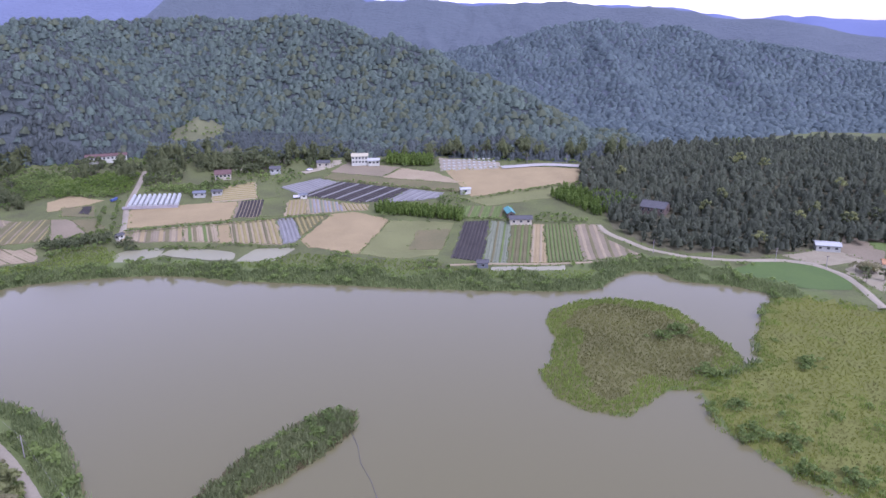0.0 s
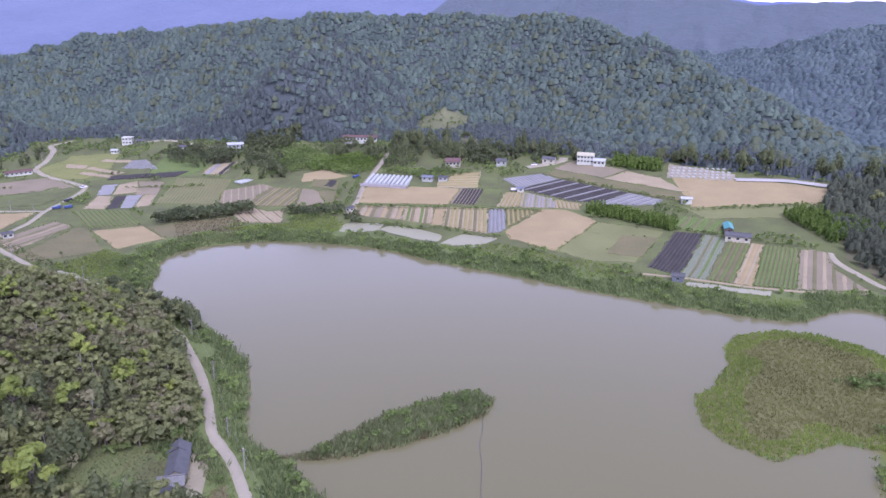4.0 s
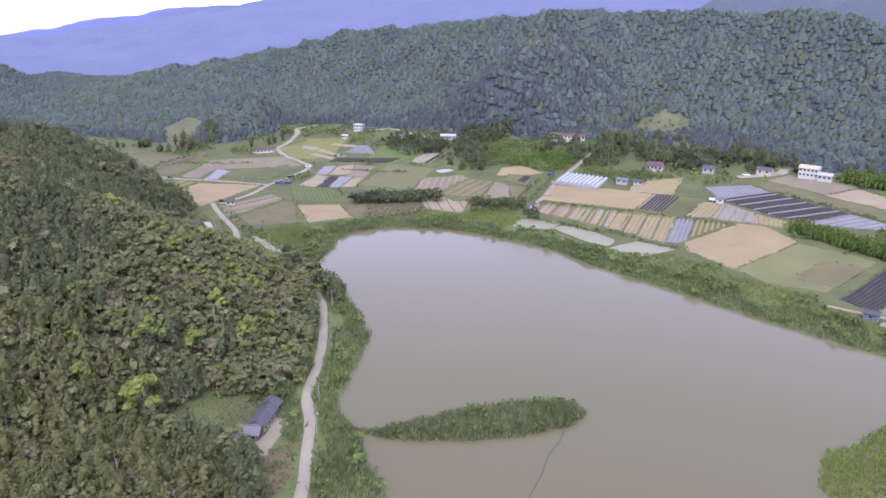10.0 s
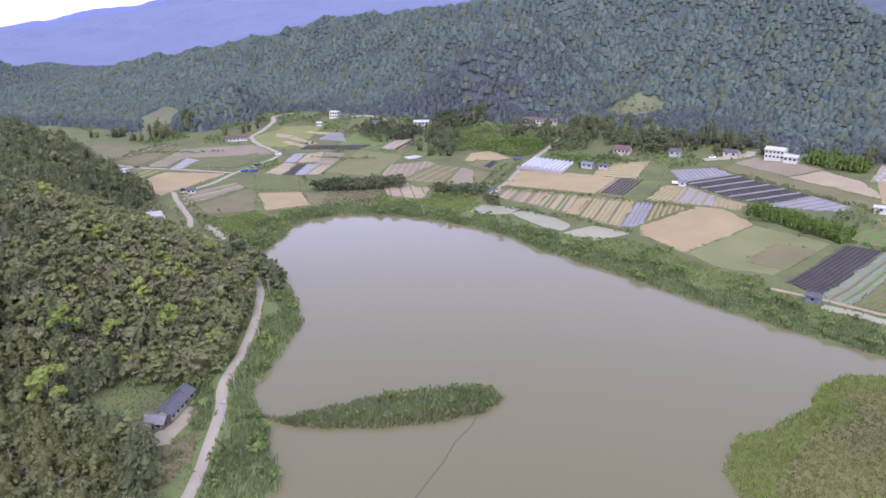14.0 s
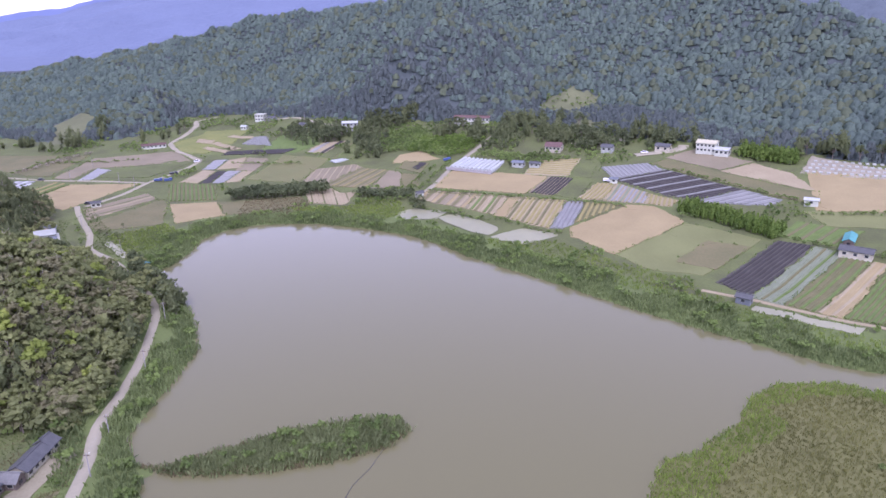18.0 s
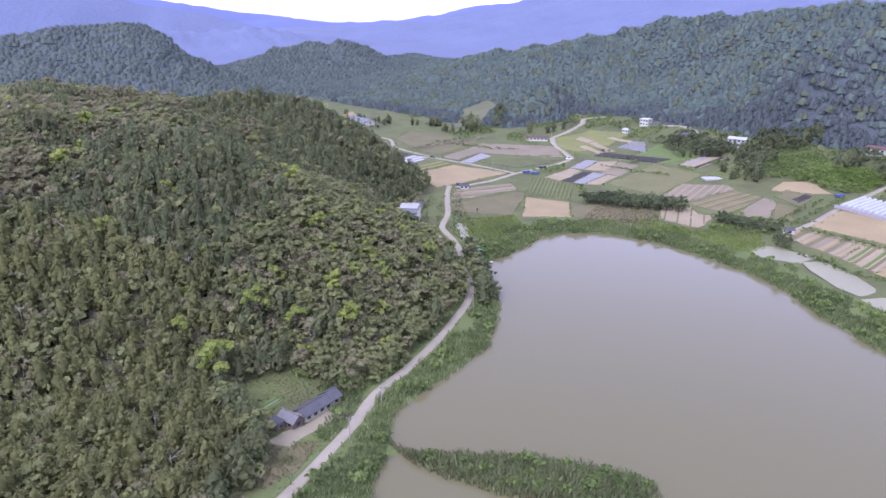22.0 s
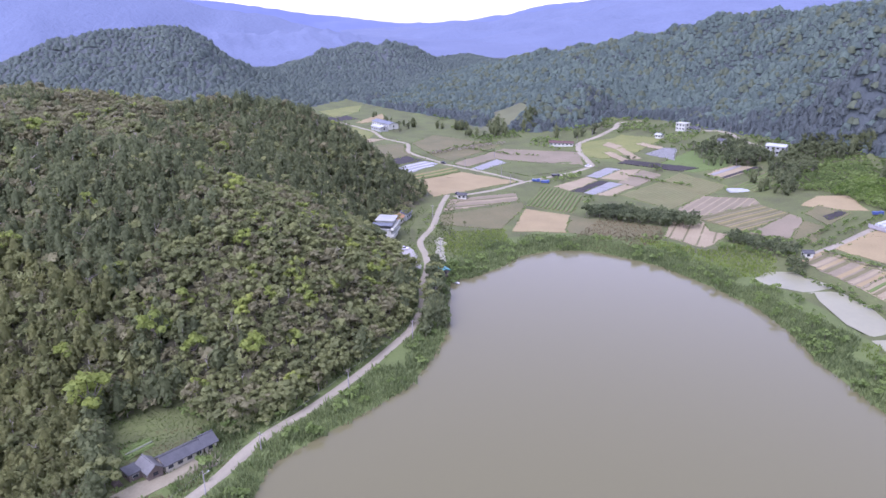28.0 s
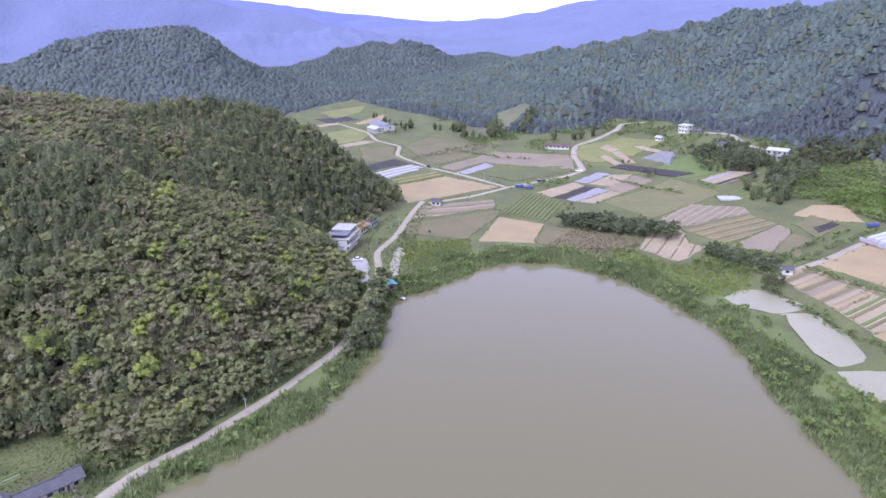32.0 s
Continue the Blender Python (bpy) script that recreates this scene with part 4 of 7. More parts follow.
def tree_template(seed, kind, leaves, high, wide, leaf):
    """Vertices, quads and material slots (0 leaf, 1 bark) of a tree that stands at the origin."""
    rng = np.random.default_rng(seed)
    V, F, M = [], [], []

    def put(verts, faces, slot):
        o = len(V)
        V.extend(verts)
        F.extend([tuple(o + i for i in f) for f in faces])
        M.extend([slot] * len(faces))

    lean = rng.normal(0, 0.04 * high, 2)
    top = np.array([lean[0], lean[1], high * 0.8])
    def core(c, rx, rz, sides, rings):
        ring_v = []
        for h, r in rings:
            a0 = rng.uniform(0, 6.2832)
            ring_v += [c + np.array([rx * r * rng.uniform(0.8, 1.15) * math.cos(a0 + k * 6.2832 / sides), rx * r * rng.uniform(0.8, 1.15) * math.sin(a0 + k * 6.2832 / sides), rz * h]) for k in range(sides)]
        ring_v.append(c + np.array([0, 0, rz]))
        n = (len(rings) - 1) * sides
        f = [(j * sides + k, j * sides + (k + 1) % sides, (j + 1) * sides + (k + 1) % sides, (j + 1) * sides + k) for j in range(len(rings) - 1) for k in range(sides)]
        put(ring_v, f + [(n + k, n + (k + 1) % sides, n + sides) for k in range(sides)], 0)

    if kind == "conifer":
        core(np.array([0, 0, 0.0]), wide * 0.72, high * 0.93, 6, ((0.10, 0.75), (0.45, 1.0), (0.80, 0.62)))
        put(*tube((0, 0, -0.5), (0, 0, high * 0.96), 0.022 * high, 0.004 * high), 1)
        for k in range(leaves):
            f = rng.uniform(0.18, 1.0) ** 0.8
            r = wide * math.sqrt(max(0.02, 1 - ((f - 0.38) / 0.64) ** 2)) * rng.uniform(0.75, 1.1)
            a = rng.uniform(0, 6.2832)
            o = np.array([math.cos(a), math.sin(a), 0.5])
            put(clump(rng, np.array([r * o[0], r * o[1], high * f]), o, leaf * (1.1 - 0.35 * f)), [(0, 1, 2, 3)], 0)
    else:
        put(*tube((0, 0, -0.5), top * 0.55, 0.028 * high, 0.018 * high), 1)
        lobes = []
        n = 8 if kind == "broad" else 5
        for k in range(n):
            a = k * 6.2832 / n + rng.uniform(-0.5, 0.5)
            r = wide * rng.uniform(0.3, 0.75) * (0 if k == 0 else 1)
            c = np.array([lean[0] + r * math.cos(a), lean[1] + r * math.sin(a), high * (rng.uniform(0.5, 0.84) if k else 0.87)])
            lobes.append((c, wide * rng.uniform(0.26, 0.40)))
            if kind == "broad":
                core(c, lobes[-1][1] * 0.8, lobes[-1][1] * 0.6, 5, ((-0.7, 0.6), (0.2, 1.0)))
            if leaves > 100:
                put(*tube(top * 0.5, c, 0.014 * high, 0.005 * high, 4), 1)
        for k in range(leaves):
            c, r = lobes[k % n]
            d = rng.normal(0, 1, 3)
            d[2] = d[2] * 0.8 + 0.35
            d /= np.linalg.norm(d)
            if d[2] < -0.5:
                d[2] *= -1
            put(clump(rng, c + d * r * rng.uniform(0.74, 0.98) * np.array([1, 1, 0.75]), d, leaf), [(0, 1, 2, 3)], 0)
    return np.array(V), F, np.array(M)


def canopy_template(seed, kind, leaves, wide, leaf, sides=6, lobes=3):
    """A far tree of height 1: a broad crown of uneven leafy lobes, or a tapered conifer of drooping tiers, with sprays that break its outline."""
    rng = np.random.default_rng(seed)
    V, F = [], []

    def dome(cx, cy, z0, z1, r, rings):
        o = len(V)
        for h, q in rings:
            off = rng.uniform(0, 1)
            for k in range(sides):
                a = (k + off) * 6.2832 / sides
                d = r * q * rng.uniform(0.7, 1.25)
                V.append(np.array([cx + d * math.cos(a), cy + d * math.sin(a), z0 + (z1 - z0) * (h + rng.uniform(-0.07, 0.07))]))
        V.append(np.array([cx + rng.normal(0, 0.1) * r, cy + rng.normal(0, 0.1) * r, z1]))
        n = o + (len(rings) - 1) * sides
        for j in range(len(rings) - 1):
            for k in range(sides):
                p, q = o + j * sides + k, o + j * sides + (k + 1) % sides
                F.append((p, q, q + sides, p + sides))
        F.extend([(n + k, n + (k + 1) % sides, len(V) - 1) for k in range(sides)])

    if kind == "broad":
        for k in range(lobes):
            a = k * 2.6 + rng.uniform(-0.5, 0.5)
            r = wide * (0 if k == 0 else rng.uniform(0.45, 0.75))
            dome(r * math.cos(a), r * math.sin(a), 0.15, (1.0 if k == 0 else rng.uniform(0.62, 0.9)), wide * (rng.uniform(0.5, 0.72) if lobes > 1 else 1), ((0.25, 1.0), (0.8, 0.62)))
    else:
        dome(0, 0, 0, 1.0, wide, ((0.05, 0.85), (0.32, 1.0), (0.62, 0.66), (0.86, 0.30)))
    for k in range(leaves):
        f, a = rng.uniform(0.3, 1.0), rng.uniform(0, 6.2832)
        r = wide * (1.0 if f < 0.6 else 1.0 - (f - 0.6) * (1.6 if kind == "broad" else 2.2)) * rng.uniform(0.7, 1.1)
        o = np.array([math.cos(a), math.sin(a), 0.7])
        i = len(V)
        V += clump(rng, np.array([r * o[0], r * o[1], f]), o, leaf)
        F.append((i, i + 1, i + 2, i + 3))
    return np.array(V), F, np.zeros(len(F), int)


def tuft_template(seed, blades, high, wide, width):
    """A tuft of bent blades."""
    rng = np.random.default_rng(seed)
    V, F = [], []
    for k in range(blades):
        a, r = rng.uniform(0, 6.2832), wide * rng.uniform(0, 1) ** 0.5
        base = np.array([r * math.cos(a), r * math.sin(a), -0.2])
        b = rng.uniform(0, 6.2832)
        side = np.array([math.cos(b), math.sin(b), 0]) * width * rng.uniform(0.7, 1.3)
        h = high * rng.uniform(0.6, 1.15)
        tip = base + np.array([rng.normal(0, 0.28) * high, rng.normal(0, 0.28) * high, h])
        mid = (base + tip) / 2 + np.array([0, 0, 0.16 * h])
        o = len(V)
        V += [base - side * 0.5, base + side * 0.5, mid + side, tip, mid - side]
        F += [(o, o + 1, o + 2, o + 4), (o + 4, o + 2, o + 3, o + 3)]
    return np.array(V), [f if f[2] != f[3] else f[:3] for f in F], np.zeros(len(F), int)


def snag_template(seed):
    """A thin bare trunk with a few branches."""
    rng = np.random.default_rng(seed + 500)
    V, F = [], []
    lean = rng.normal(0, 0.05, 2)
    for k in range(7):
        f = rng.uniform(0.45, 0.95)
        p = np.array([lean[0] * f, lean[1] * f, f])
        q = p + np.array([*rng.normal(0, 0.12, 2), rng.uniform(0.08, 0.22)])
        v, g = tube(p, q, 0.007, 0.003, 3) if k else tube((0, 0, 0), (*lean, 1.0), 0.014, 0.006, 4)
        F += [tuple(len(V) + i for i in h) for h in g]
        V += list(v)
    return np.array(V), F, np.zeros(len(F), int)


def template_mesh(name, template, slot, material):
    """One slot of a template as a mesh of its own."""
    V, F, M = template
    faces = [f for f, m in zip(F, M) if m == slot]
    used = sorted({i for f in faces for i in f})
    back = {i: k for k, i in enumerate(used)}
    me = bpy.data.meshes.new(name)
    me.from_pydata([tuple(V[i]) for i in used], [], [tuple(back[i] for i in f) for f in faces])
    me.materials.append(material)
    at = me.attributes.new("tint", "FLOAT", "POINT")
    at.data.foreach_set("value", np.full(len(used), 0.2, np.float32))
    return me


def scatter(name, templates, x, y, size, rng, materials, label, category, flat=None, sink=0.0, tint=0.45, stretch=0.15, patch=0.0, soft=False):
    """Many plants as one mesh, each a turned and scaled copy of one of the templates."""
    z = (land(x, y) if flat is None else np.full(len(x), flat)) - sink * (size if sink < 1 else 1)
    pick = rng.integers(0, len(templates), len(x))
    turn, tall = rng.uniform(0, 6.2832, len(x)), size * (1 + rng.uniform(-stretch, stretch, len(x)))
    tone = rng.uniform(-0.05, tint, len(x)) + patch * wavy(x, y, 45, start=3)
    allv, loops, starts, mats, tones, base, count = [], [], [], [], [], 0, 0
    for k, (V, F, M) in enumerate(templates):
        i = np.where(pick == k)[0]
        if not len(i):
            continue
        c, s = np.cos(turn[i])[:, None], np.sin(turn[i])[:, None]
        v = np.stack([(V[:, 0] * c - V[:, 1] * s) * size[i, None] + x[i, None], (V[:, 0] * s + V[:, 1] * c) * size[i, None] + y[i, None], V[:, 2] * tall[i, None] + z[i, None]], -1)
        allv.append(v.reshape(-1, 3))
        tones.append(np.repeat(tone[i], len(V)))
        flat_loops, sizes = np.concatenate([np.array(f) for f in F]), np.array([len(f) for f in F])
        loops.append((flat_loops[None] + (base + np.arange(len(i)) * len(V))[:, None]).ravel())
        starts.append(np.tile(sizes, len(i)))
        mats.append(np.tile(M, len(i)))
        base += len(i) * len(V)
    v, l, n, m = np.concatenate(allv), np.concatenate(loops), np.concatenate(starts), np.concatenate(mats)
    me = bpy.data.meshes.new(name)
    me.vertices.add(len(v)), me.loops.add(len(l)), me.polygons.add(len(n))
    me.vertices.foreach_set("co", v.ravel().astype(np.float32))
    me.loops.foreach_set("vertex_index", l.astype(np.int32))
    me.polygons.foreach_set("loop_start", np.r_[0, np.cumsum(n)[:-1]].astype(np.int32))
    for mt in materials:
        me.materials.append(mt)
    me.polygons.foreach_set("material_index", m.astype(np.int32))
    me.update(calc_edges=True)
    if soft:
        me.shade_smooth()
    at = me.attributes.new("tint", "FLOAT", "POINT")
    at.data.foreach_set("value", np.concatenate(tones).astype(np.float32))
    return tagged(new(name, me), label, category, kind="stuff")


def spread(rng, box, step, keep):
    """Jittered places on a grid of this step inside the box that satisfy keep(x, y)."""
    gx, gy = np.meshgrid(np.arange(box[0], box[1], step), np.arange(box[2], box[3], step))
    x, y = gx.ravel() + rng.uniform(-0.45, 0.45, gx.size) * step, gy.ravel() + rng.uniform(-0.45, 0.45, gx.size) * step
    k = keep(x, y)
    return x[k], y[k]


rng = np.random.default_rng(11)
BROAD = [tree_template(s, "broad", 44, 1.0, 0.52, 0.088) for s in range(5)]
BROAD_FAR = [canopy_template(s + 20, "broad", 3, 0.54, 0.17, 5, 1) for s in range(24)]
BROAD_FARTHER = [canopy_template(s + 120, "broad", 0, 0.56, 0.14, 5, 1) for s in range(16)]
SPARSE = [tree_template(s + 40, "broad", 36, 1.0, 0.46, 0.075) for s in range(4)]
CONE = [tree_template(s + 60, "conifer", 50, 1.0, 0.28, 0.085) for s in range(4)]
CONE_MID = [tree_template(s + 180, "conifer", 40, 1.0, 0.27, 0.10) for s in range(5)]
CONE_WIDE = [canopy_template(s + 80, "conifer", 5, 0.42, 0.11, 5) for s in range(8)]
PINE_FAR = [canopy_template(s + 290, "broad", 5, 0.40, 0.11, 5) for s in range(8)]
BUSH = [tree_template(s + 100, "sparse", 44, 1.0, 0.75, 0.2) for s in range(4)]
TUFT = [tuft_template(s, 9, 1.0, 0.55, 0.075) for s in range(5)]


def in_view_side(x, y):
    """The slopes of the near hill that face the camera path."""
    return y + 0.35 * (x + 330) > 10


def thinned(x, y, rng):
    """Full wood on slopes seen from three points near the camera path, a tenth of it on hidden slopes."""
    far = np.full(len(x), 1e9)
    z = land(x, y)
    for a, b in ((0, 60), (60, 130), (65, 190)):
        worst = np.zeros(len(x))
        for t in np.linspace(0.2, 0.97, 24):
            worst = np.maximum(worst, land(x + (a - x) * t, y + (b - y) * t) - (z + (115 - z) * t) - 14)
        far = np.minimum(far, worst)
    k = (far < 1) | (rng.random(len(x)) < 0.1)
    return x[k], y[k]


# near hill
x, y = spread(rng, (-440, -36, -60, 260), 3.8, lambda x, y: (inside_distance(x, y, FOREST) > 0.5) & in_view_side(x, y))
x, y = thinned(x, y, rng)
zone = wavy(x, y, 70, start=2) + 0.5 * rng.normal(0, 1, len(x))
high = land(x, y)
lower = (x > -150 - 0.6 * (100 - y)) & (y < 112)
slope_pines = (((x + 190) / 48) ** 2 + ((y - 92) / 34) ** 2 < 1 + 0.35 * wavy(x, y, 30)) & (rng.random(len(x)) < 0.9)
dark = slope_pines | (lower & (rng.random(len(x)) < 0.75)) | ((zone > 0.9) & (rng.random(len(x)) < 0.8)) | ((x < -245) & (y > 140) & (rng.random(len(x)) < 0.85))
grey = ~dark & (rng.random(len(x)) < 0.3 + 0.45 * smooth(25, 55, high))
bright = ~dark & ~grey & (rng.random(len(x)) < 0.06 + 0.12 * (wavy(x, y, 40, start=11) > 0.4))
green = ~dark & ~grey & ~bright
# the outermost trees of the wood stand singly
rim_trees = (inside_distance(x, y, FOREST) < 6) & (x > -200) & (y > 60)
singles = [(float(a), float(b), 0 if d else 1 if g else 2) for a, b, d, g in zip(x[rim_trees], y[rim_trees], dark[rim_trees], grey[rim_trees])]
dark, grey, bright, green = (k & ~rim_trees for k in (dark, grey, bright, green))
for k, needles, tone in ((dark & lower, NEEDLE_LOW, "olive"), (dark & ~lower, NEEDLE, "dark")):
    scatter("hill_conifers", CONE, x[k], y[k], rng.uniform(7, 10.5, k.sum()), rng, [needles, BARK], "dense %s green conifers on the near hill" % tone, "trees", sink=1.2, patch=0.1)
scatter("hill_bare_trees", SPARSE, x[grey], y[grey], rng.uniform(5.5, 8.5, grey.sum()), rng, [LEAF_GREY, BARK], "grey-brown sparsely leaved trees on the near hill", "trees", sink=1.2)
scatter("hill_broadleaf_trees", BROAD, x[green], y[green], rng.uniform(5.5, 9, green.sum()), rng, [LEAF, BARK], "dense olive green broadleaf trees on the near hill", "trees", sink=1.2, patch=0.12)
scatter("hill_fresh_trees", BROAD, x[bright], y[bright], rng.uniform(6, 9.5, bright.sum()), rng, [LEAF_BRIGHT, BARK], "bright yellow-green trees in fresh leaf on the near hill", "trees", sink=1.2)
SNAG = [snag_template(s) for s in range(5)]
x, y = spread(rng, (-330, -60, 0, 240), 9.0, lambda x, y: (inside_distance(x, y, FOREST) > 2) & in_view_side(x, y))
scatter("hill_bare_trunks", SNAG, x, y, rng.uniform(8, 12.5, len(x)), rng, [PALE_BARK], "thin pale bare trunks standing among the hill trees", "trees", sink=0.5)

UNDER = [tree_template(s + 440, "sparse", 12, 1.0, 0.85, 0.34) for s in range(4)]
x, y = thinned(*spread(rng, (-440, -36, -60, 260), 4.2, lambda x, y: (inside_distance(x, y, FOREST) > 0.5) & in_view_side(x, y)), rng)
k = rng.random(len(x)) < 0.3 + 0.35 * smooth(25, 55, land(x, y))
scatter("hill_undergrowth", UNDER, x[k], y[k], rng.uniform(3.0, 5.4, k.sum()), rng, [LEAF_GREY, BARK], "brownish shrubs between the hill trees", "shrubs", sink=0.1, patch=0.15)
scatter("hill_undergrowth", UNDER, x[~k], y[~k], rng.uniform(3.0, 5.4, (~k).sum()), rng, [LEAF, BARK], "green shrubs between the hill trees", "shrubs", sink=0.1, patch=0.15)

# pine wood beside the fish pond
x, y = spread(rng, (60, 420, 330, 560), 4.9, lambda x, y: (inside_distance(x, y, PINE_HILL) > 1) & ((abs(x - 119) > 9) | (y < 386) | (y > 412)))
fresh = rng.random(len(x)) < 0.008
front = ~fresh & (y < 400 + 0.1 * x)
back = ~fresh & ~front
scatter("pine_wood", PINE_FAR, x[back], y[back], rng.uniform(5.5, 8, back.sum()), rng, [NEEDLE_PINE, BARK], "dark pine wood running back from the fish pond", "trees", patch=0.1)
scatter("pine_wood", PINE_FAR + CONE_MID, x[front], y[front], rng.uniform(6, 8.5, front.sum()), rng, [NEEDLE_PINE, BARK], "dark pine wood beside the fish pond", "trees", patch=0.1)
scatter("pine_wood_broadleaf", BROAD, x[fresh], y[fresh], rng.uniform(8, 11, fresh.sum()), rng, [LEAF, BARK], "light green broadleaf trees in the pine wood", "trees")


# mountain forest
def wooded(x, y):
    return (inside_distance(x, y, FOOT) < -1) & (inside_distance(x, y, CLEARING) < 0) & (inside_distance(x, y, SLOPE) < 0) & (inside_distance(x, y, GLADE) < 0) & (inside_distance(x, y, PINE_HILL) < 0) & (inside_distance(x, y, HILL) < 0)


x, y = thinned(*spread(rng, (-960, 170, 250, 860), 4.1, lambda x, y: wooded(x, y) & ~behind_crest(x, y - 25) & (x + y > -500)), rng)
foot = -inside_distance(x, y, FOOT)
light = (rng.random(len(x)) < 0.05 + 0.22 * (wavy(x, y, 60, start=14) > 0.45)) & (foot > 12)
dome = ((x + 312) / 95) ** 2 + ((y - 560) / 75) ** 2 < 1 + 0.4 * wavy(x, y, 40, start=7)
pine = ~light & (((rng.random(len(x)) < 0.85) & (foot < 20 + 14 * wavy(x, y, 90))) | (dome & (rng.random(len(x)) < 0.45)) | (inside_distance(x, y, DARK_STAND) > -3))
rest = ~light & ~pine
scatter("mountain_forest", BROAD_FAR, x[rest], y[rest], 4.2 + 4.5 * rng.random(rest.sum()) ** 1.6, rng, [LEAF_FAR, BARK], "dense mountain slope forest, haze tint in its leaf colour", "trees", sink=0.45, patch=0.2)
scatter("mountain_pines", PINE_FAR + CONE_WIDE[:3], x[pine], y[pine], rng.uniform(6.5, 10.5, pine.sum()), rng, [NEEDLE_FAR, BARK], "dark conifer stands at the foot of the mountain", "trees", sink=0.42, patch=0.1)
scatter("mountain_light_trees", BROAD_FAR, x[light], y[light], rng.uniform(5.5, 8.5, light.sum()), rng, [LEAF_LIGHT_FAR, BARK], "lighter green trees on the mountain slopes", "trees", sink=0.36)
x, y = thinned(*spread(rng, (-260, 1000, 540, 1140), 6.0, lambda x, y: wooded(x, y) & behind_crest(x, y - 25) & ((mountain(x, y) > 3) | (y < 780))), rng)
scatter("mountain_forest", BROAD_FARTHER, x, y, rng.uniform(5.5, 9.5, len(x)), rng, [LEAF_FARTHER, BARK], "forest on the farther mountains, haze blue in its colour", "trees", sink=0.55, patch=0.18, soft=True)
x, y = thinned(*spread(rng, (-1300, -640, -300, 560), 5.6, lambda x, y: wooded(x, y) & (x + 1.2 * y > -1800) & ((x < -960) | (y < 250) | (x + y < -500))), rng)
scatter("mountain_forest", BROAD_FARTHER, x, y, rng.uniform(5, 8.5, len(x)), rng, [LEAF_HILL, BARK], "forest on the rounded valley hills, haze tint in its colour", "trees", sink=0.55, patch=0.14, soft=True)


def off_lanes(x, y, gap):
    """Which places lie at least this far from the middle of every lane."""
    ok = np.ones(len(x), bool)
    for line in LANES:
        for (ax, ay), (bx, by) in zip(line, line[1:]):
            t = np.clip(((x - ax) * (bx - ax) + (y - ay) * (by - ay)) / ((bx - ax) ** 2 + (by - ay) ** 2 + 1e-9), 0, 1)
            ok &= np.hypot(x - ax - t * (bx - ax), y - ay - t * (by - ay)) > gap
    return ok


# reeds and shrubs round the lake
x, y = spread(rng, (-240, 190, 100, 345), 1.5, lambda x, y: (lambda d: (d < 0.3) & (d > -15 - 5 * wavy(x, y, 30)) & (inside_distance(x, y, MARSH) < 0) & off_lanes(x, y, 2.6))(inside_distance(x, y, LAKE)) & (land(x, y) < 3))
scatter("shore_reeds", TUFT, x, y, rng.uniform(1.3, 2.9, len(x)), rng, [REED], "tall green reeds and grass along the lake shore", "reeds", patch=0.2)
k = rng.random(len(x)) < 0.035 + 0.06 * (wavy(x, y, 22, start=5) > 0.2)
scatter("shore_shrubs", BUSH, x[k], y[k], rng.uniform(1.6, 3.6, k.sum()), rng, [BRUSH, BARK], "leafy green shrubs among the shore reeds", "shrubs", patch=0.1)
x, y = spread(rng, (-72, -22, 138, 200), 0.8, lambda x, y: inside_distance(x, y, ISLAND) > -0.4)
edge = (inside_distance(x, y, ISLAND) < 1.3) & (rng.random(len(x)) < 0.6)
scatter("island_reeds", TUFT, x[~edge], y[~edge], rng.uniform(1.5, 2.9, (~edge).sum()), rng, [REED_PALE], "dense grey-green reeds covering the small island", "reeds", patch=0.15)
k = rng.random(len(x)) < 0.05
scatter("island_shrubs", BUSH, x[k & ~edge], y[k & ~edge], rng.uniform(1.4, 2.6, (k & ~edge).sum()), rng, [BRUSH, BARK], "leafy shrubs among the reeds of the small island", "shrubs", patch=0.15)
scatter("island_dry_reeds", TUFT, x[edge], y[edge], rng.uniform(0.8, 1.8, edge.sum()), rng, [REED_DRY], "dry brown reeds along the edge of the island", "reeds")
x, y = spread(rng, (28, 105, 188, 290), 1.2, lambda x, y: inside_distance(x, y, BIG_ISLAND) > -0.5)
d = inside_distance(x, y, BIG_ISLAND)
rim = d < 7.5 + 3 * wavy(x, y, 25) + 6 * smooth(60, 35, x)
scatter("island_water_plants", TUFT, x[rim], y[rim], rng.uniform(0.9, 1.7, rim.sum()), rng, [HYACINTH], "bright green water plants round the large island", "water plants", patch=0.15)
scatter("island_brown_grass", TUFT, x[~rim], y[~rim], rng.uniform(0.7, 1.3, (~rim).sum()), rng, [MARSH_BROWN], "olive-brown marsh grass in the middle of the large island", "marsh grass", patch=0.3)
x, y = spread(rng, (76, 210, 115, 285), 1.35, lambda x, y: inside_distance(x, y, MARSH) > -0.6 + 1.6 * wavy(x, y, 9, start=13))
edge_dist = inside_distance(x, y, MARSH)
dull = (wavy(x, y, 16, start=8) + 0.3 * rng.normal(0, 1, len(x)) > 1.5) | (edge_dist < 3.5 + 3 * wavy(x, y, 15)) | ((y < 215 - 0.35 * (x - 80)) & (wavy(x, y, 13, start=18) > 0.1))
brown = ~dull & (wavy(x, y, 30, start=21) > 0.75)
lawn = ~dull & ~brown
scatter("marsh_grass", TUFT, x[lawn], y[lawn], rng.uniform(0.55, 1.0, lawn.sum()), rng, [MARSH_GRASS], "yellow-green floating marsh grass", "marsh grass", patch=0.2)
scatter("marsh_dry_grass", TUFT, x[brown], y[brown], rng.uniform(0.45, 0.9, brown.sum()), rng, [MARSH_BROWN], "olive-brown patches in the marsh grass", "marsh grass", patch=0.2)
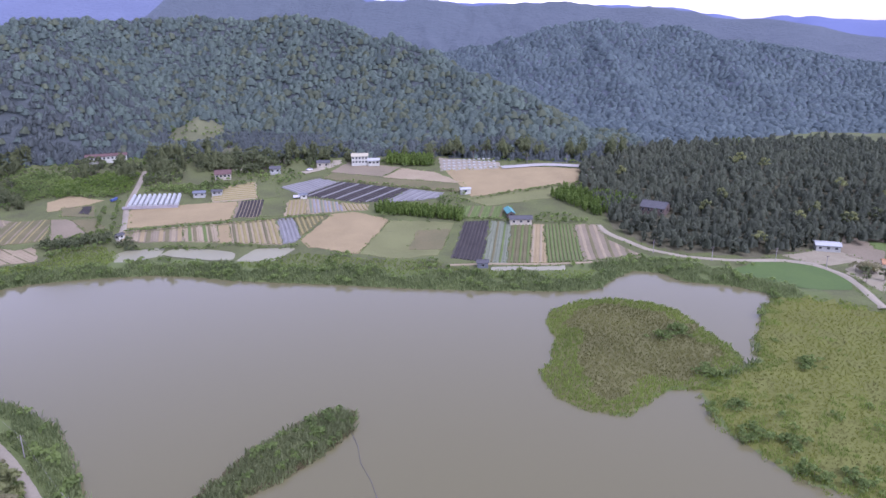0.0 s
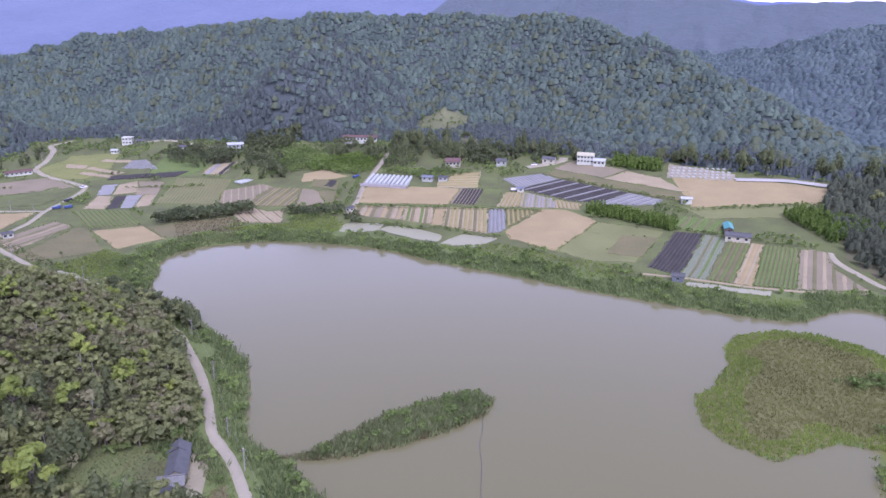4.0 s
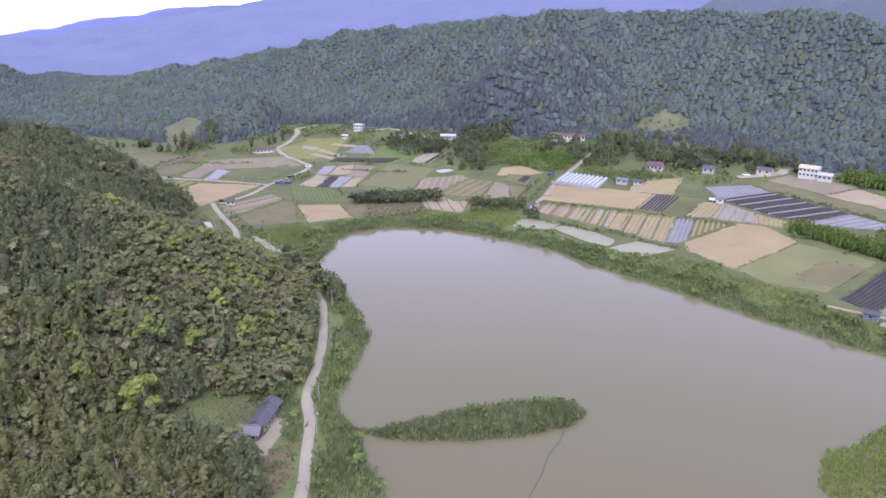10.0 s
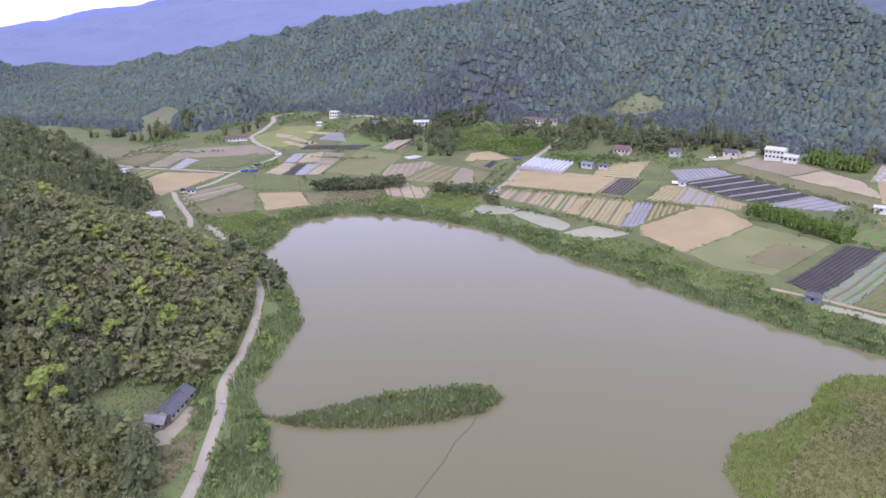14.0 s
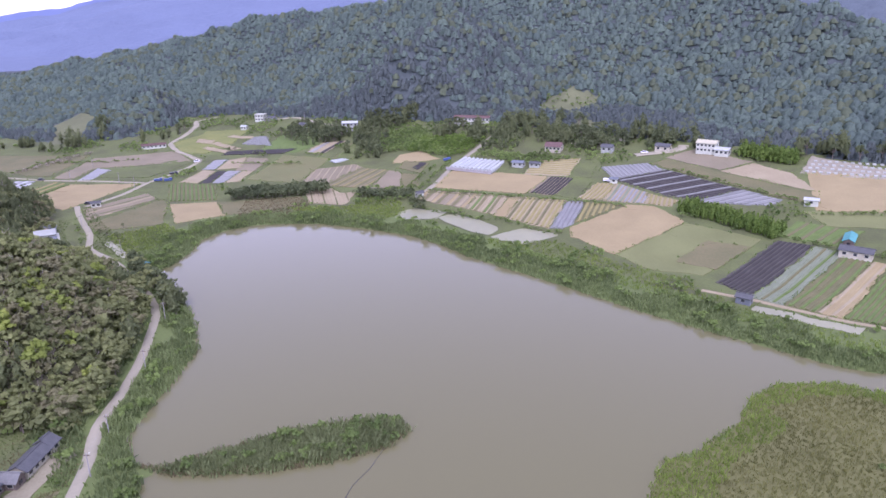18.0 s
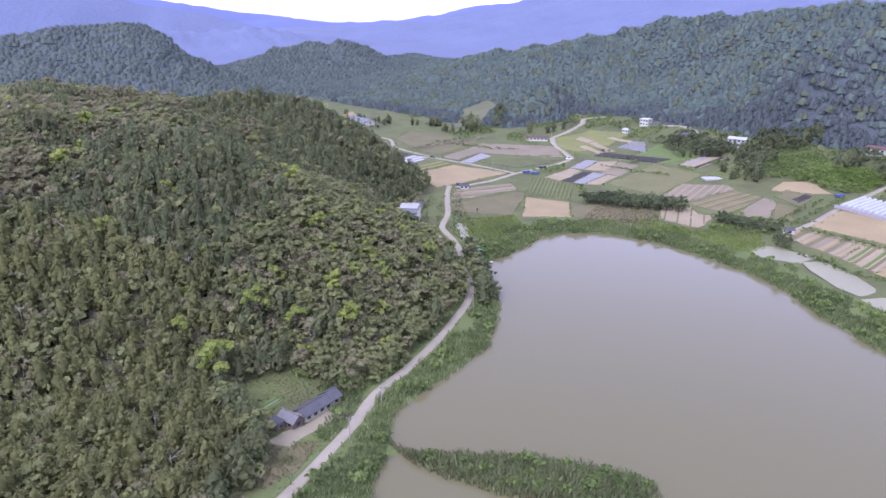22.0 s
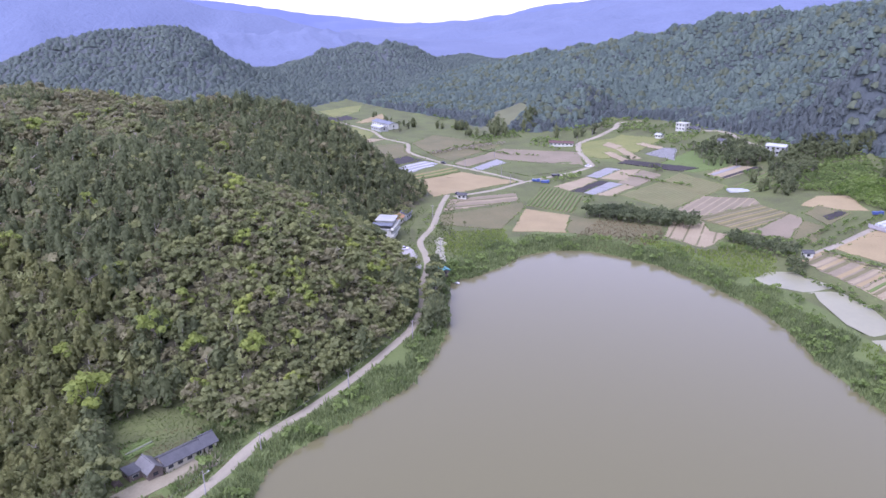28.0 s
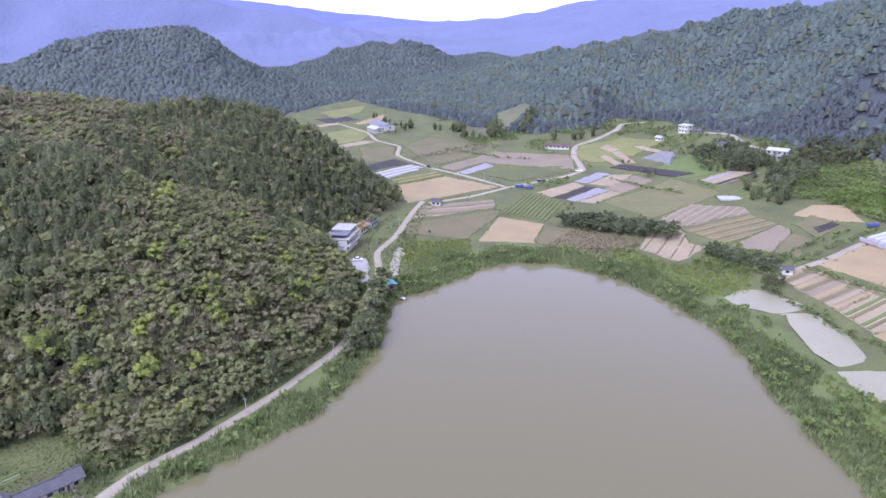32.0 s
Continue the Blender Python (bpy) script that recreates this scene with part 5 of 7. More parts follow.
scatter("marsh_sedge", TUFT, x[dull], y[dull], rng.uniform(0.8, 1.6, dull.sum()), rng, [HYACINTH], "taller green water plants round the marsh", "marsh grass", patch=0.25)
k = (rng.random(len(x)) < 0.012) & dull & (y > 125)
scatter("marsh_shrubs", BUSH, x[k], y[k], rng.uniform(1.0, 2.2, k.sum()), rng, [BRUSH, BARK], "small green shrubs scattered over the marsh", "shrubs")
tx, ty = [], []
for cx, cy in [(87.5, 248.8), (79.8, 243.9), (85.9, 214.5), (120.5, 219.8), (86.3, 194.3), (85.0, 178.5), (93.3, 172.7), (88.8, 159.8), (101.7, 154.7), (92.9, 153.8)]:
    tx.append(cx + rng.normal(0, 2.2, 14)), ty.append(cy + rng.normal(0, 2.2, 14))
tx, ty = np.concatenate(tx), np.concatenate(ty)
k = (inside_distance(tx, ty, MARSH) > 0.5) | (inside_distance(tx, ty, BIG_ISLAND) > 0.5)
scatter("marsh_thicket", BUSH, tx[k], ty[k], rng.uniform(1.3, 2.8, k.sum()), rng, [BRUSH, BARK], "dark green thickets in the marsh and on the large island", "shrubs")


# ---- buildings ----
WALL_WHITE = mat("white_painted_wall", (0.436, 0.457, 0.367), (0.337, 0.352, 0.279), 0.4, fine=3.0, rough=0.8, bump=0.05)
WALL_GREY = mat("grey_concrete_wall", (0.337, 0.357, 0.307), (0.247, 0.263, 0.223), 0.5, fine=3.0, bump=0.1)
WALL_MUD = mat("weathered_plaster_wall", (0.416, 0.399, 0.298), (0.277, 0.263, 0.186), 0.6, fine=3.0, bump=0.1)
WALL_BRICK = mat("red_brick_wall", (0.30, 0.13, 0.09), (0.22, 0.10, 0.07), 0.8, fine=4.0)
TIN_BLUE = mat("blue_tin_roof", (0.139, 0.158, 0.166), (0.097, 0.111, 0.121), 0.5, fine=3.0, rough=0.5, spec=0.4)
TIN_DARK = mat("dark_slate_tin_roof", (0.087, 0.090, 0.086), (0.051, 0.055, 0.054), 0.6, fine=3.0, rough=0.6, spec=0.3)
TIN_GREY = mat("weathered_grey_tin_roof", (0.153, 0.158, 0.140), (0.089, 0.092, 0.084), 0.8, fine=3.0, rough=0.6, spec=0.3)
TIN_WHITE = mat("white_tin_roof", (0.366, 0.394, 0.353), (0.287, 0.310, 0.279), 0.4, fine=2.0, rough=0.5)
CREAM_ROOF = mat("cream_tin_roof", (0.396, 0.389, 0.260), (0.307, 0.299, 0.200), 0.4, fine=2.0, rough=0.6)
TIN_RED = mat("faded_red_roof", (0.12, 0.078, 0.066), (0.088, 0.058, 0.05), 0.5, fine=2.0)
TIN_TEAL = mat("teal_tarp", (0.080, 0.270, 0.250), (0.060, 0.210, 0.200), 0.5, fine=2.0, rough=0.5)
TIN_ORANGE = mat("rusty_orange_roof", (0.36, 0.22, 0.10), (0.26, 0.15, 0.08), 0.5, fine=2.0)
GLASS = mat("dark_window_glass", (0.03, 0.035, 0.04), (0.02, 0.02, 0.025), 0.5, rough=0.1, spec=0.6, bump=0)
WOOD = mat("grey_weathered_wood", (0.16, 0.13, 0.10), (0.09, 0.075, 0.06), 1.0, fine=6.0)
POST = mat("concrete_pole", (0.30, 0.29, 0.27), (0.22, 0.21, 0.20), 1.0, fine=5.0)
RUBBER = mat("rubber_tyre", (0.02, 0.02, 0.02), None, 3.0)
CAR_WHITE = mat("white_car_paint", (0.65, 0.65, 0.66), (0.58, 0.58, 0.60), 0.5, rough=0.3, spec=0.5, bump=0)
CAR_BLUE = mat("blue_truck_paint", (0.055, 0.085, 0.200), (0.045, 0.070, 0.160), 0.5, rough=0.3, spec=0.5, bump=0)
CAR_DARK = mat("dark_car_paint", (0.04, 0.04, 0.05), (0.03, 0.03, 0.035), 0.5, rough=0.3, spec=0.5, bump=0)
DUCKWEED = mat("duckweed_water", (0.084, 0.132, 0.036), (0.062, 0.104, 0.030), 0.05, fine=0.6, rough=0.8, bump=0.05, spec=0.1)
MILKY = mat("milky_pond_water", (0.234, 0.234, 0.130), (0.189, 0.191, 0.107), 0.05, fine=0.5, rough=0.4, bump=0, spec=0.5)
PAVING = mat("pale_paved_yard", (0.327, 0.326, 0.279), (0.257, 0.257, 0.219), 0.2, fine=2.0, bump=0.1)


def part(name, verts, faces, material, parent, label=""):
    """One piece of a thing, in the thing's own axes."""
    ob = mesh_object(name, verts, faces, material, parent)
    return tagged(ob, label)


def block(x0, x1, y0, y1, z0, z1):
    v = [(x, y, z) for z in (z0, z1) for y in (y0, y1) for x in (x0, x1)]
    return v, [(0, 2, 3, 1), (4, 5, 7, 6), (0, 1, 5, 4), (2, 6, 7, 3), (0, 4, 6, 2), (1, 3, 7, 5)]


def chamfered(x0, x1, y0, y1, z0, z1, c):
    """A block with its four upright edges and its top edge taken off."""
    v = []
    for z, e in ((z0, 0), (z1 - c, 0), (z1, c)):
        v += [(x0 + e + c, y0 + e, z), (x1 - e - c, y0 + e, z), (x1 - e, y0 + e + c, z), (x1 - e, y1 - e - c, z), (x1 - e - c, y1 - e, z), (x0 + e + c, y1 - e, z), (x0 + e, y1 - e - c, z), (x0 + e, y0 + e + c, z)]
    f = [tuple(range(7, -1, -1)), tuple(range(16, 24))]
    for r in (0, 8):
        f += [(r + k, r + (k + 1) % 8, r + 8 + (k + 1) % 8, r + 8 + k) for k in range(8)]
    return v, f


def slab_roof(length, depth, z, rise, over=0.5, thick=0.18, side=1):
    """One pitch of a gable roof along x, as a slab; side 1 or -1."""
    L, D = length / 2 + over, depth / 2 + over
    e = z - rise * over / (depth / 2)
    v = [(-L, side * D, e), (L, side * D, e), (L, 0, z + rise), (-L, 0, z + rise)]
    v += [(x, y, h + thick) for x, y, h in v]
    f = [(0, 1, 2, 3), (4, 7, 6, 5), (0, 4, 5, 1), (1, 5, 6, 2), (2, 6, 7, 3), (3, 7, 4, 0)]
    return v, f


def house(name, x, y, turn, length, depth, wall_h, wall, roof, label, kind="gable", rise=1.6, storeys=1, bays=4, door=True, category="house", base=0.0):
    """A building at a place on the ground: walls, roof, and a window in each bay of each storey on both long sides."""
    c, s = math.cos(radians(turn)), math.sin(radians(turn))
    corners = [(x + u * c - v * s, y + u * s + v * c) for u in (-length / 2, length / 2) for v in (-depth / 2, depth / 2)]
    z = max(float(land(*q)) for q in corners + [(x, y)]) + base
    low = min(float(land(*q)) for q in corners) - z - 0.4
    top = tagged(new(name), label, category)
    top.matrix_world = pose(x, y, z, 0, 0, turn)
    L, D = length / 2, depth / 2
    if kind == "gable":
        v = [(-L, -D, low), (L, -D, low), (L, D, low), (-L, D, low), (-L, -D, wall_h), (L, -D, wall_h), (L, D, wall_h), (-L, D, wall_h), (-L, 0, wall_h + rise), (L, 0, wall_h + rise)]
        part("wall", v, [(3, 2, 1, 0), (0, 1, 5, 4), (2, 3, 7, 6), (1, 2, 6, 9, 5), (3, 0, 4, 8, 7), (4, 5, 9, 8), (7, 8, 9, 6)], wall, top)
        for side in (1, -1):
            part("roof_slope", *slab_roof(length, depth, wall_h + 0.05, rise, side=side), roof, top)
        part("ridge_cap", *block(-L - 0.5, L + 0.5, -0.2, 0.2, wall_h + rise + 0.12, wall_h + rise + 0.34), roof, top)
    else:
        part("wall", *block(-L, L, -D, D, low, wall_h), wall, top)
        part("roof", *chamfered(-L - 0.35, L + 0.35, -D - 0.35, D + 0.35, wall_h + 0.003, wall_h + 0.35, 0.08), roof, top)
    sh = wall_h / storeys
    for st in range(storeys):
        for b in range(bays):
            u = -L + (b + 0.5) * length / bays
            for side in (1, -1):
                if door and st == 0 and b == bays // 2 and side == 1:
                    d = part("door", *block(u - 0.5, u + 0.5, D, D + 0.06, 0.0, 2.05), WOOD, top)
                    part("handle", *block(u + 0.34, u + 0.42, D + 0.06, D + 0.11, 0.98, 1.08), POST, d)
                    continue
                w, z0, z1 = min(0.75, length / bays * 0.3), st * sh + sh * 0.34, st * sh + sh * 0.8
                y0, y1 = (D, D + 0.05) if side == 1 else (-D - 0.05, -D)
                wd = part("window", *block(u - w, u + w, y0, y1, z0, z1), WALL_GREY, top)
                e = 0.02 * side
                part("pane", *block(u - w + 0.1, u + w - 0.1, min(y0, y1) + (e if side < 0 else 0.03), max(y0, y1) + (e if side > 0 else -0.03), z0 + 0.1, z1 - 0.1), GLASS, wd)
        for side in (1, -1):
            z0, z1 = st * sh + sh * 0.36, st * sh + sh * 0.78
            x0, x1 = (L, L + 0.05) if side == 1 else (-L - 0.05, -L)
            part("window", *block(x0, x1, -0.6, 0.6, z0, z1), GLASS, top)
    return top


farm = house("farmhouse", -88.9, 126.0, 124, 9.8, 4.6, 2.25, WALL_MUD, TIN_DARK, "old single-storey farmhouse with dark slate-blue tin roof beside the lane", bays=4, rise=1.15)
house("farm_wing", -85.3, 119.5, 214, 5.6, 3.6, 2.2, WOOD, TIN_GREY, "small gabled wing with dark tin roof joined to the farmhouse", bays=2, rise=1.3, category="outbuilding")
house("lean_to_shed", -84.9, 115.6, 124, 3.0, 3.6, 1.9, WOOD, TIN_DARK, "low wooden shed with patched dark tin roof", kind="flat", bays=1, category="shed")
house("farm_end_room", -93.1, 131.7, 124, 3.2, 4.9, 2.35, WALL_MUD, TIN_DARK, "taller end room of the farmhouse with dark tin roof", bays=1, rise=1.5, category="outbuilding")
pile = tagged(new("wood_pile"), "heap of grey logs stacked beside the wooden shed", "wood pile")
pile.matrix_world = pose(-82.4, 112.6, float(land(-82.4, 112.6)), 0, 0, 30)
for k in range(14):
    r, c = (0, k) if k < 6 else (1, k - 5.5) if k < 11 else (2, k - 10)
    part("log", *tube((-1.2, c * 0.32 - 0.8, 0.15 + r * 0.27), (1.2, c * 0.32 - 0.78, 0.15 + r * 0.27), 0.15, 0.14, 7), WOOD, pile)
villa = house("villa", -252.5, 206.0, 157, 15, 9.2, 6.2, WALL_WHITE, WALL_GREY, "white three-storey house with flat terraces at the foot of the hill", kind="flat", storeys=2, bays=5)
part("balcony", *chamfered(-7.6, 7.6, -6.0, -4.6, 2.9, 4.0, 0.05), WALL_WHITE, villa, "white balcony parapet")
part("balcony", *chamfered(-7.6, 7.6, -6.0, -4.6, 6.1, 7.1, 0.05), WALL_WHITE, villa, "white balcony parapet")
part("upper_room", *chamfered(-2.0, 7.2, -4.4, 3.6, 6.553, 9.0, 0.06), WALL_WHITE, villa)
part("upper_roof", *chamfered(-2.6, 7.7, -5.0, 4.2, 9.003, 9.3, 0.05), WALL_GREY, villa, "grey concrete roof slab")
for u in (0.2, 3.0, 5.8):
    w = part("window", *block(u - 0.8, u + 0.8, -4.46, -4.4, 7.2, 8.4), WALL_GREY, villa)
    part("pane", *block(u - 0.7, u + 0.7, -4.48, -4.43, 7.3, 8.3), GLASS, w)
part("awning_roof", *chamfered(-7.7, -2.65, -5.0, 4.8, 8.2, 8.4, 0.04), TIN_BLUE, villa, "slate-blue tin awning over the roof terrace")
for u in (-7.2, -3.0):
    for w in (-4.6, 4.3):
        part("awning_post", *block(u - 0.08, u + 0.08, w - 0.08, w + 0.08, 6.553, 8.2), POST, villa)
house("brick_annex", -240.6, 200.8, 157, 6.0, 7.5, 3.0, WALL_BRICK, TIN_BLUE, "red brick annex with blue-grey tin roof beside the white house", bays=2, rise=1.2, category="outbuilding")
house("lean_to_shed", -234.5, 202.2, 157, 5, 4, 2.2, WALL_GREY, TIN_DARK, "low grey shed with dark roof beside the brick annex", bays=1, rise=0.7, category="shed")
house("orange_shed", -275, 216, 150, 9, 5, 3, WALL_MUD, TIN_ORANGE, "long shed with faded orange roof beside the road", bays=3, rise=1.0, category="shed")
house("blue_shed", -284, 222, 150, 8, 5, 3, WALL_GREY, TIN_BLUE, "long shed with blue tin roof beside the road", bays=3, rise=1.0, category="shed")
white_house = house("white_house", -57.0, 503.5, 3, 11.0, 8.0, 5.4, WALL_WHITE, CREAM_ROOF, "white two-storey house with low cream gabled roof above the fields", storeys=2, bays=5, rise=1.3)
house("white_annex", -47.2, 501.5, 3, 7.6, 7.0, 3.0, WALL_WHITE, TIN_WHITE, "low white annex with pale tin roof beside the white house", bays=3, rise=1.0, category="outbuilding")
house("cube_house", -438.5, 479.0, 25, 8.0, 7.0, 5.6, WALL_WHITE, WALL_WHITE, "white two-storey cube house beside the village road", kind="flat", storeys=2, bays=3)
house("grey_outbuilding", -430.0, 484.5, 25, 7.0, 5.0, 2.6, WALL_GREY, TIN_DARK, "low grey outbuilding beside the cube house", bays=3, rise=0.8, category="outbuilding")
house("grey_hall", -332.5, 482.5, 40, 12.0, 9.0, 5.6, WALL_GREY, TIN_WHITE, "grey concrete hall with white roof among trees", storeys=2, bays=4, rise=0.9, category="hall")
house("small_white_house", -427.0, 452.0, 20, 5.0, 4.0, 2.4, WALL_WHITE, TIN_WHITE, "small white house below the village road", bays=2, rise=0.8)
house("village_house", -375.2, 472.6, 20, 7.5, 5.6, 3.4, WALL_WHITE, TIN_DARK, "small white village house among trees", bays=2, rise=1)
house("long_house", -241.0, 521.5, 22, 27.0, 6.5, 3.0, WALL_WHITE, TIN_RED, "long white single-storey house with dull red roof", bays=10, rise=1.2)
house("red_roof_house", -145.0, 477.0, 14, 10.0, 8.0, 2.8, WALL_MUD, TIN_RED, "single-storey house with faded red roof", bays=4, rise=2.0)
house("cottage", -112.3, 485.6, 10, 6.8, 5.8, 3, WALL_GREY, TIN_DARK, "small grey cottage among trees", bays=2, rise=1.2)
house("cottage", -81.5, 497.9, 0, 8.6, 5.7, 3, WALL_MUD, TIN_DARK, "small dark-roofed cottage by the upper lane", bays=2, rise=1.2)
house("pond_house", 191.0, 347.2, -18, 11.0, 8.0, 2.8, WALL_GREY, TIN_WHITE, "grey house with white tin roof above the fish pond", bays=3, rise=0.7)
house("orange_roof_house", 205.2, 316.8, -20, 8, 6, 2.8, WALL_MUD, TIN_ORANGE, "small house with orange roof beside the lane past the fish pond", bays=2, rise=1.2)
house("wood_house", 121, 404.1, -35, 14.0, 11.0, 3.2, WOOD, TIN_DARK, "house with stepped dark grey roof in the pine wood", bays=4, rise=2.6)
house("field_barn", 43, 391, 0, 12, 6, 2.8, WALL_MUD, TIN_DARK, "low barn with dark patched roof above the vegetable field", bays=3, rise=1.2, category="barn")
house("tarp_shed", 38, 404.1, 95, 12.0, 4.0, 2.4, WOOD, TIN_TEAL, "long low shed covered with teal tarp", bays=2, rise=1.0, category="shed")
house("field_hut", 18.5, 326.5, 0, 5, 4, 2.6, TIN_BLUE, TIN_DARK, "small dark blue hut at the corner of the black field", bays=1, rise=0.8, category="hut")
house("pump_hut", 14.1, 443.3, 10, 6.0, 3.5, 2.6, WALL_WHITE, TIN_WHITE, "small white hut at the edge of the tan field", bays=1, rise=0.6, category="hut")
house("pump_hut", -85.3, 438.1, 20, 4.0, 3.0, 2.2, WALL_WHITE, TIN_BLUE, "small hut with blue roof between the fields", bays=1, rise=0.6, category="hut")
house("pump_hut", -172, 374, 70, 4, 3, 2.4, WALL_WHITE, TIN_DARK, "small white hut beside the gravel track", bays=1, rise=0.6, category="hut")
house("packing_shed", -150.5, 443.3, 8, 7.0, 4.5, 2.4, WALL_GREY, TIN_BLUE, "grey packing shed with blue roof beside the greenhouse", bays=2, rise=0.8, category="shed")
house("farm_store", -140.4, 446, 8, 6.0, 4.0, 2.2, WALL_GREY, TIN_DARK, "low farm store with dark roof beside the packing shed", bays=2, rise=0.7, category="shed")
house("blue_roof_hall", -583, 266, 20, 30, 10, 4.5, WALL_WHITE, TIN_BLUE, "long white farm hall with pale blue roof", bays=7, rise=1.4, category="hall")
house("farm_hall", -566, 258, 20, 16, 8, 3.6, WALL_GREY, TIN_WHITE, "low farm hall with white roof", bays=4, rise=1.0, category="hall")
house("roadside_house", -450.0, 381.0, 64, 18.0, 4.5, 2.4, WALL_WHITE, TIN_RED, "row of low white roadside houses with reddish roofs", bays=6, rise=1.0)
house("field_shelter", -315, 262, 60, 5, 3.5, 2.6, WALL_WHITE, TIN_DARK, "small white shelter with dark roof beside the farm road", bays=2, rise=0.6, category="shelter")
house("boathouse", -197.5, 220, 10, 4.5, 3.6, 2.4, WOOD, TIN_TEAL, "small wooden boathouse with teal roof on the shore", bays=1, rise=0.5, category="boathouse", base=0.3)


# ---- greenhouse of white tunnels ----
greenhouse = tagged(new("greenhouse"), "greenhouse of ten white film tunnels beside the tan field", "greenhouse")
gx, gy, gturn = -175.1, 434.6, 6
greenhouse.matrix_world = pose(gx, gy, float(land(gx, gy)) - 0.1, 0, 0, gturn)
for k in range(10):
    cx, v, f = -13.5 + k * 3.0, [], []
    for yy in (-11, 11):
        for j in range(9):
            a = math.pi * j / 8
            v.append((cx + 1.2 * math.cos(a) + yy * -0.12, yy, (0.0 if j in (0, 8) else 0.9) + 1.5 * math.sin(a) + yy * 0.06))
    f = [(j, j + 1, j + 10, j + 9) for j in range(8)] + [tuple(range(8, -1, -1)), tuple(range(9, 18))]
    part("tunnel", v, f, TIN_WHITE, greenhouse, "white film tunnel" if k == 0 else "")
part("base_frame", *block(-16, 16, -11.6, -11.2, -1.2, 0.5), POST, greenhouse)


# ---- ponds, yards and drains ----
def sheet(name, poly, z, material, label, category, lift=None):
    p = np.array(poly, float)
    zs = np.full(len(p), z) if lift is None else land(p[:, 0], p[:, 1]) + lift
    ob = mesh_object(name, np.column_stack([p, zs]), [tuple(range(len(p)))], material)
    return tagged(ob, label, category, kind="structure")


def grown(poly, by):
    p = np.array(poly, float)
    c = p.mean(0)
    return p + (p - c) / np.linalg.norm(p - c, axis=1)[:, None] * by


sheet("water", grown(POND_1, 3.4), 1.3, MILKY, "pale still water of a small farm pond", "pond")
sheet("water", grown(POND_2, 3.4), 1.26, MILKY, "pale still water of a long farm pond", "pond")
sheet("water", grown(POND_3, 4), 1.3, MILKY, "milky green water of a small farm pond", "pond")
sheet("water", grown(POND_GREEN, 1.6), 1.3, DUCKWEED, "fish pond covered with green duckweed", "pond")
field("drain", [(22.5, 326.3), (58, 325.9), (56.9, 319.5), (22.1, 320.8)], MILKY, "narrow pale drainage ditch below the vegetable fields", lift=0.12, category="ditch")
field("drain", [(-247, 230), (-246, 232.5), (-237, 231.5), (-226, 228), (-212, 225.5), (-211, 223), (-227, 224), (-238, 227.5)], MILKY, "narrow pale water channel beside the lane", lift=0.15, category="ditch")
field("lawn", [(-99.1, 108), (-111, 110), (-109.6, 121.3), (-101.9, 122), (-99.8, 114.6)], GRASS, "bright green lawn behind the farmhouse", lift=0.1, category="lawn")
PARKING = [(-235.5, 208), (-235.6, 215), (-215, 214), (-207, 213.5), (-207, 208.6), (-216, 208.6)]
field("car_park", PARKING, PAVING, "paved yard beside the white house", lift=0.15, category="yard")
field("stone_yard", [(-2.5, 507.9), (-1.9, 514.8), (40.2, 503.7), (38.7, 489.3), (-0.6, 485.5)], GRAVEL, "gravel yard with rows of low grey slabs", lift=0.15, category="yard")
field("film_plot", [(-388.6, 418.5), (-396.5, 437.5), (-387.2, 443.2), (-360.2, 424.9)], LAV, "plot covered with pale blue film", rows=(1, 3, 0.85, 0.3, [GREYFILM]))
ribbon("road", [(39.8, 492.2), (68.5, 497.9), (95.6, 492.5), (136.7, 484.2), (170, 520)], 7, PAVING, label="grey road with a white kerb beside the tan field")
ribbon("road", [(-141.3, 491.7), (-130.5, 498.2), (-115, 511.1), (-102, 527.1)], 5, CONCRETE, label="pale concrete lane between cottages")
ribbon("road", [(-93.9, 484.9), (-82.2, 494.6), (-73, 504.1), (-74.2, 511.8)], 6, CONCRETE, label="pale concrete lane below the woods")
ribbon("path", [(2, 330), (20, 331), (50, 329), (68, 331), (98, 339)], 2, PALE, label="sandy path below the vegetable fields", category="path")
ribbon("path", [(-174, 383), (-140, 391), (-110, 398), (-90, 402.1), (-64, 408)], 2.2, OLIVE, label="grassy path between field terraces", category="path")
slab_rng = np.random.default_rng(5)
for r in range(4):
    for k in range(11):
        sx, sy = 1.3 + k * 3.5 + slab_rng.uniform(-0.4, 0.4), 488.5 + r * 6.2 + k * 0.5
        ob = mesh_object("stone_slab", *chamfered(-0.9, 0.9, -1.2, 1.2, -0.3, 0.45, 0.1), WALL_GREY)
        ob.matrix_world = pose(sx, sy, float(land(sx, sy)) + 0.15, 0, 0, 12 + slab_rng.uniform(-4, 4))
        tagged(ob, "low grey concrete slab in the gravel yard", "slab", group="slabs in the yard")


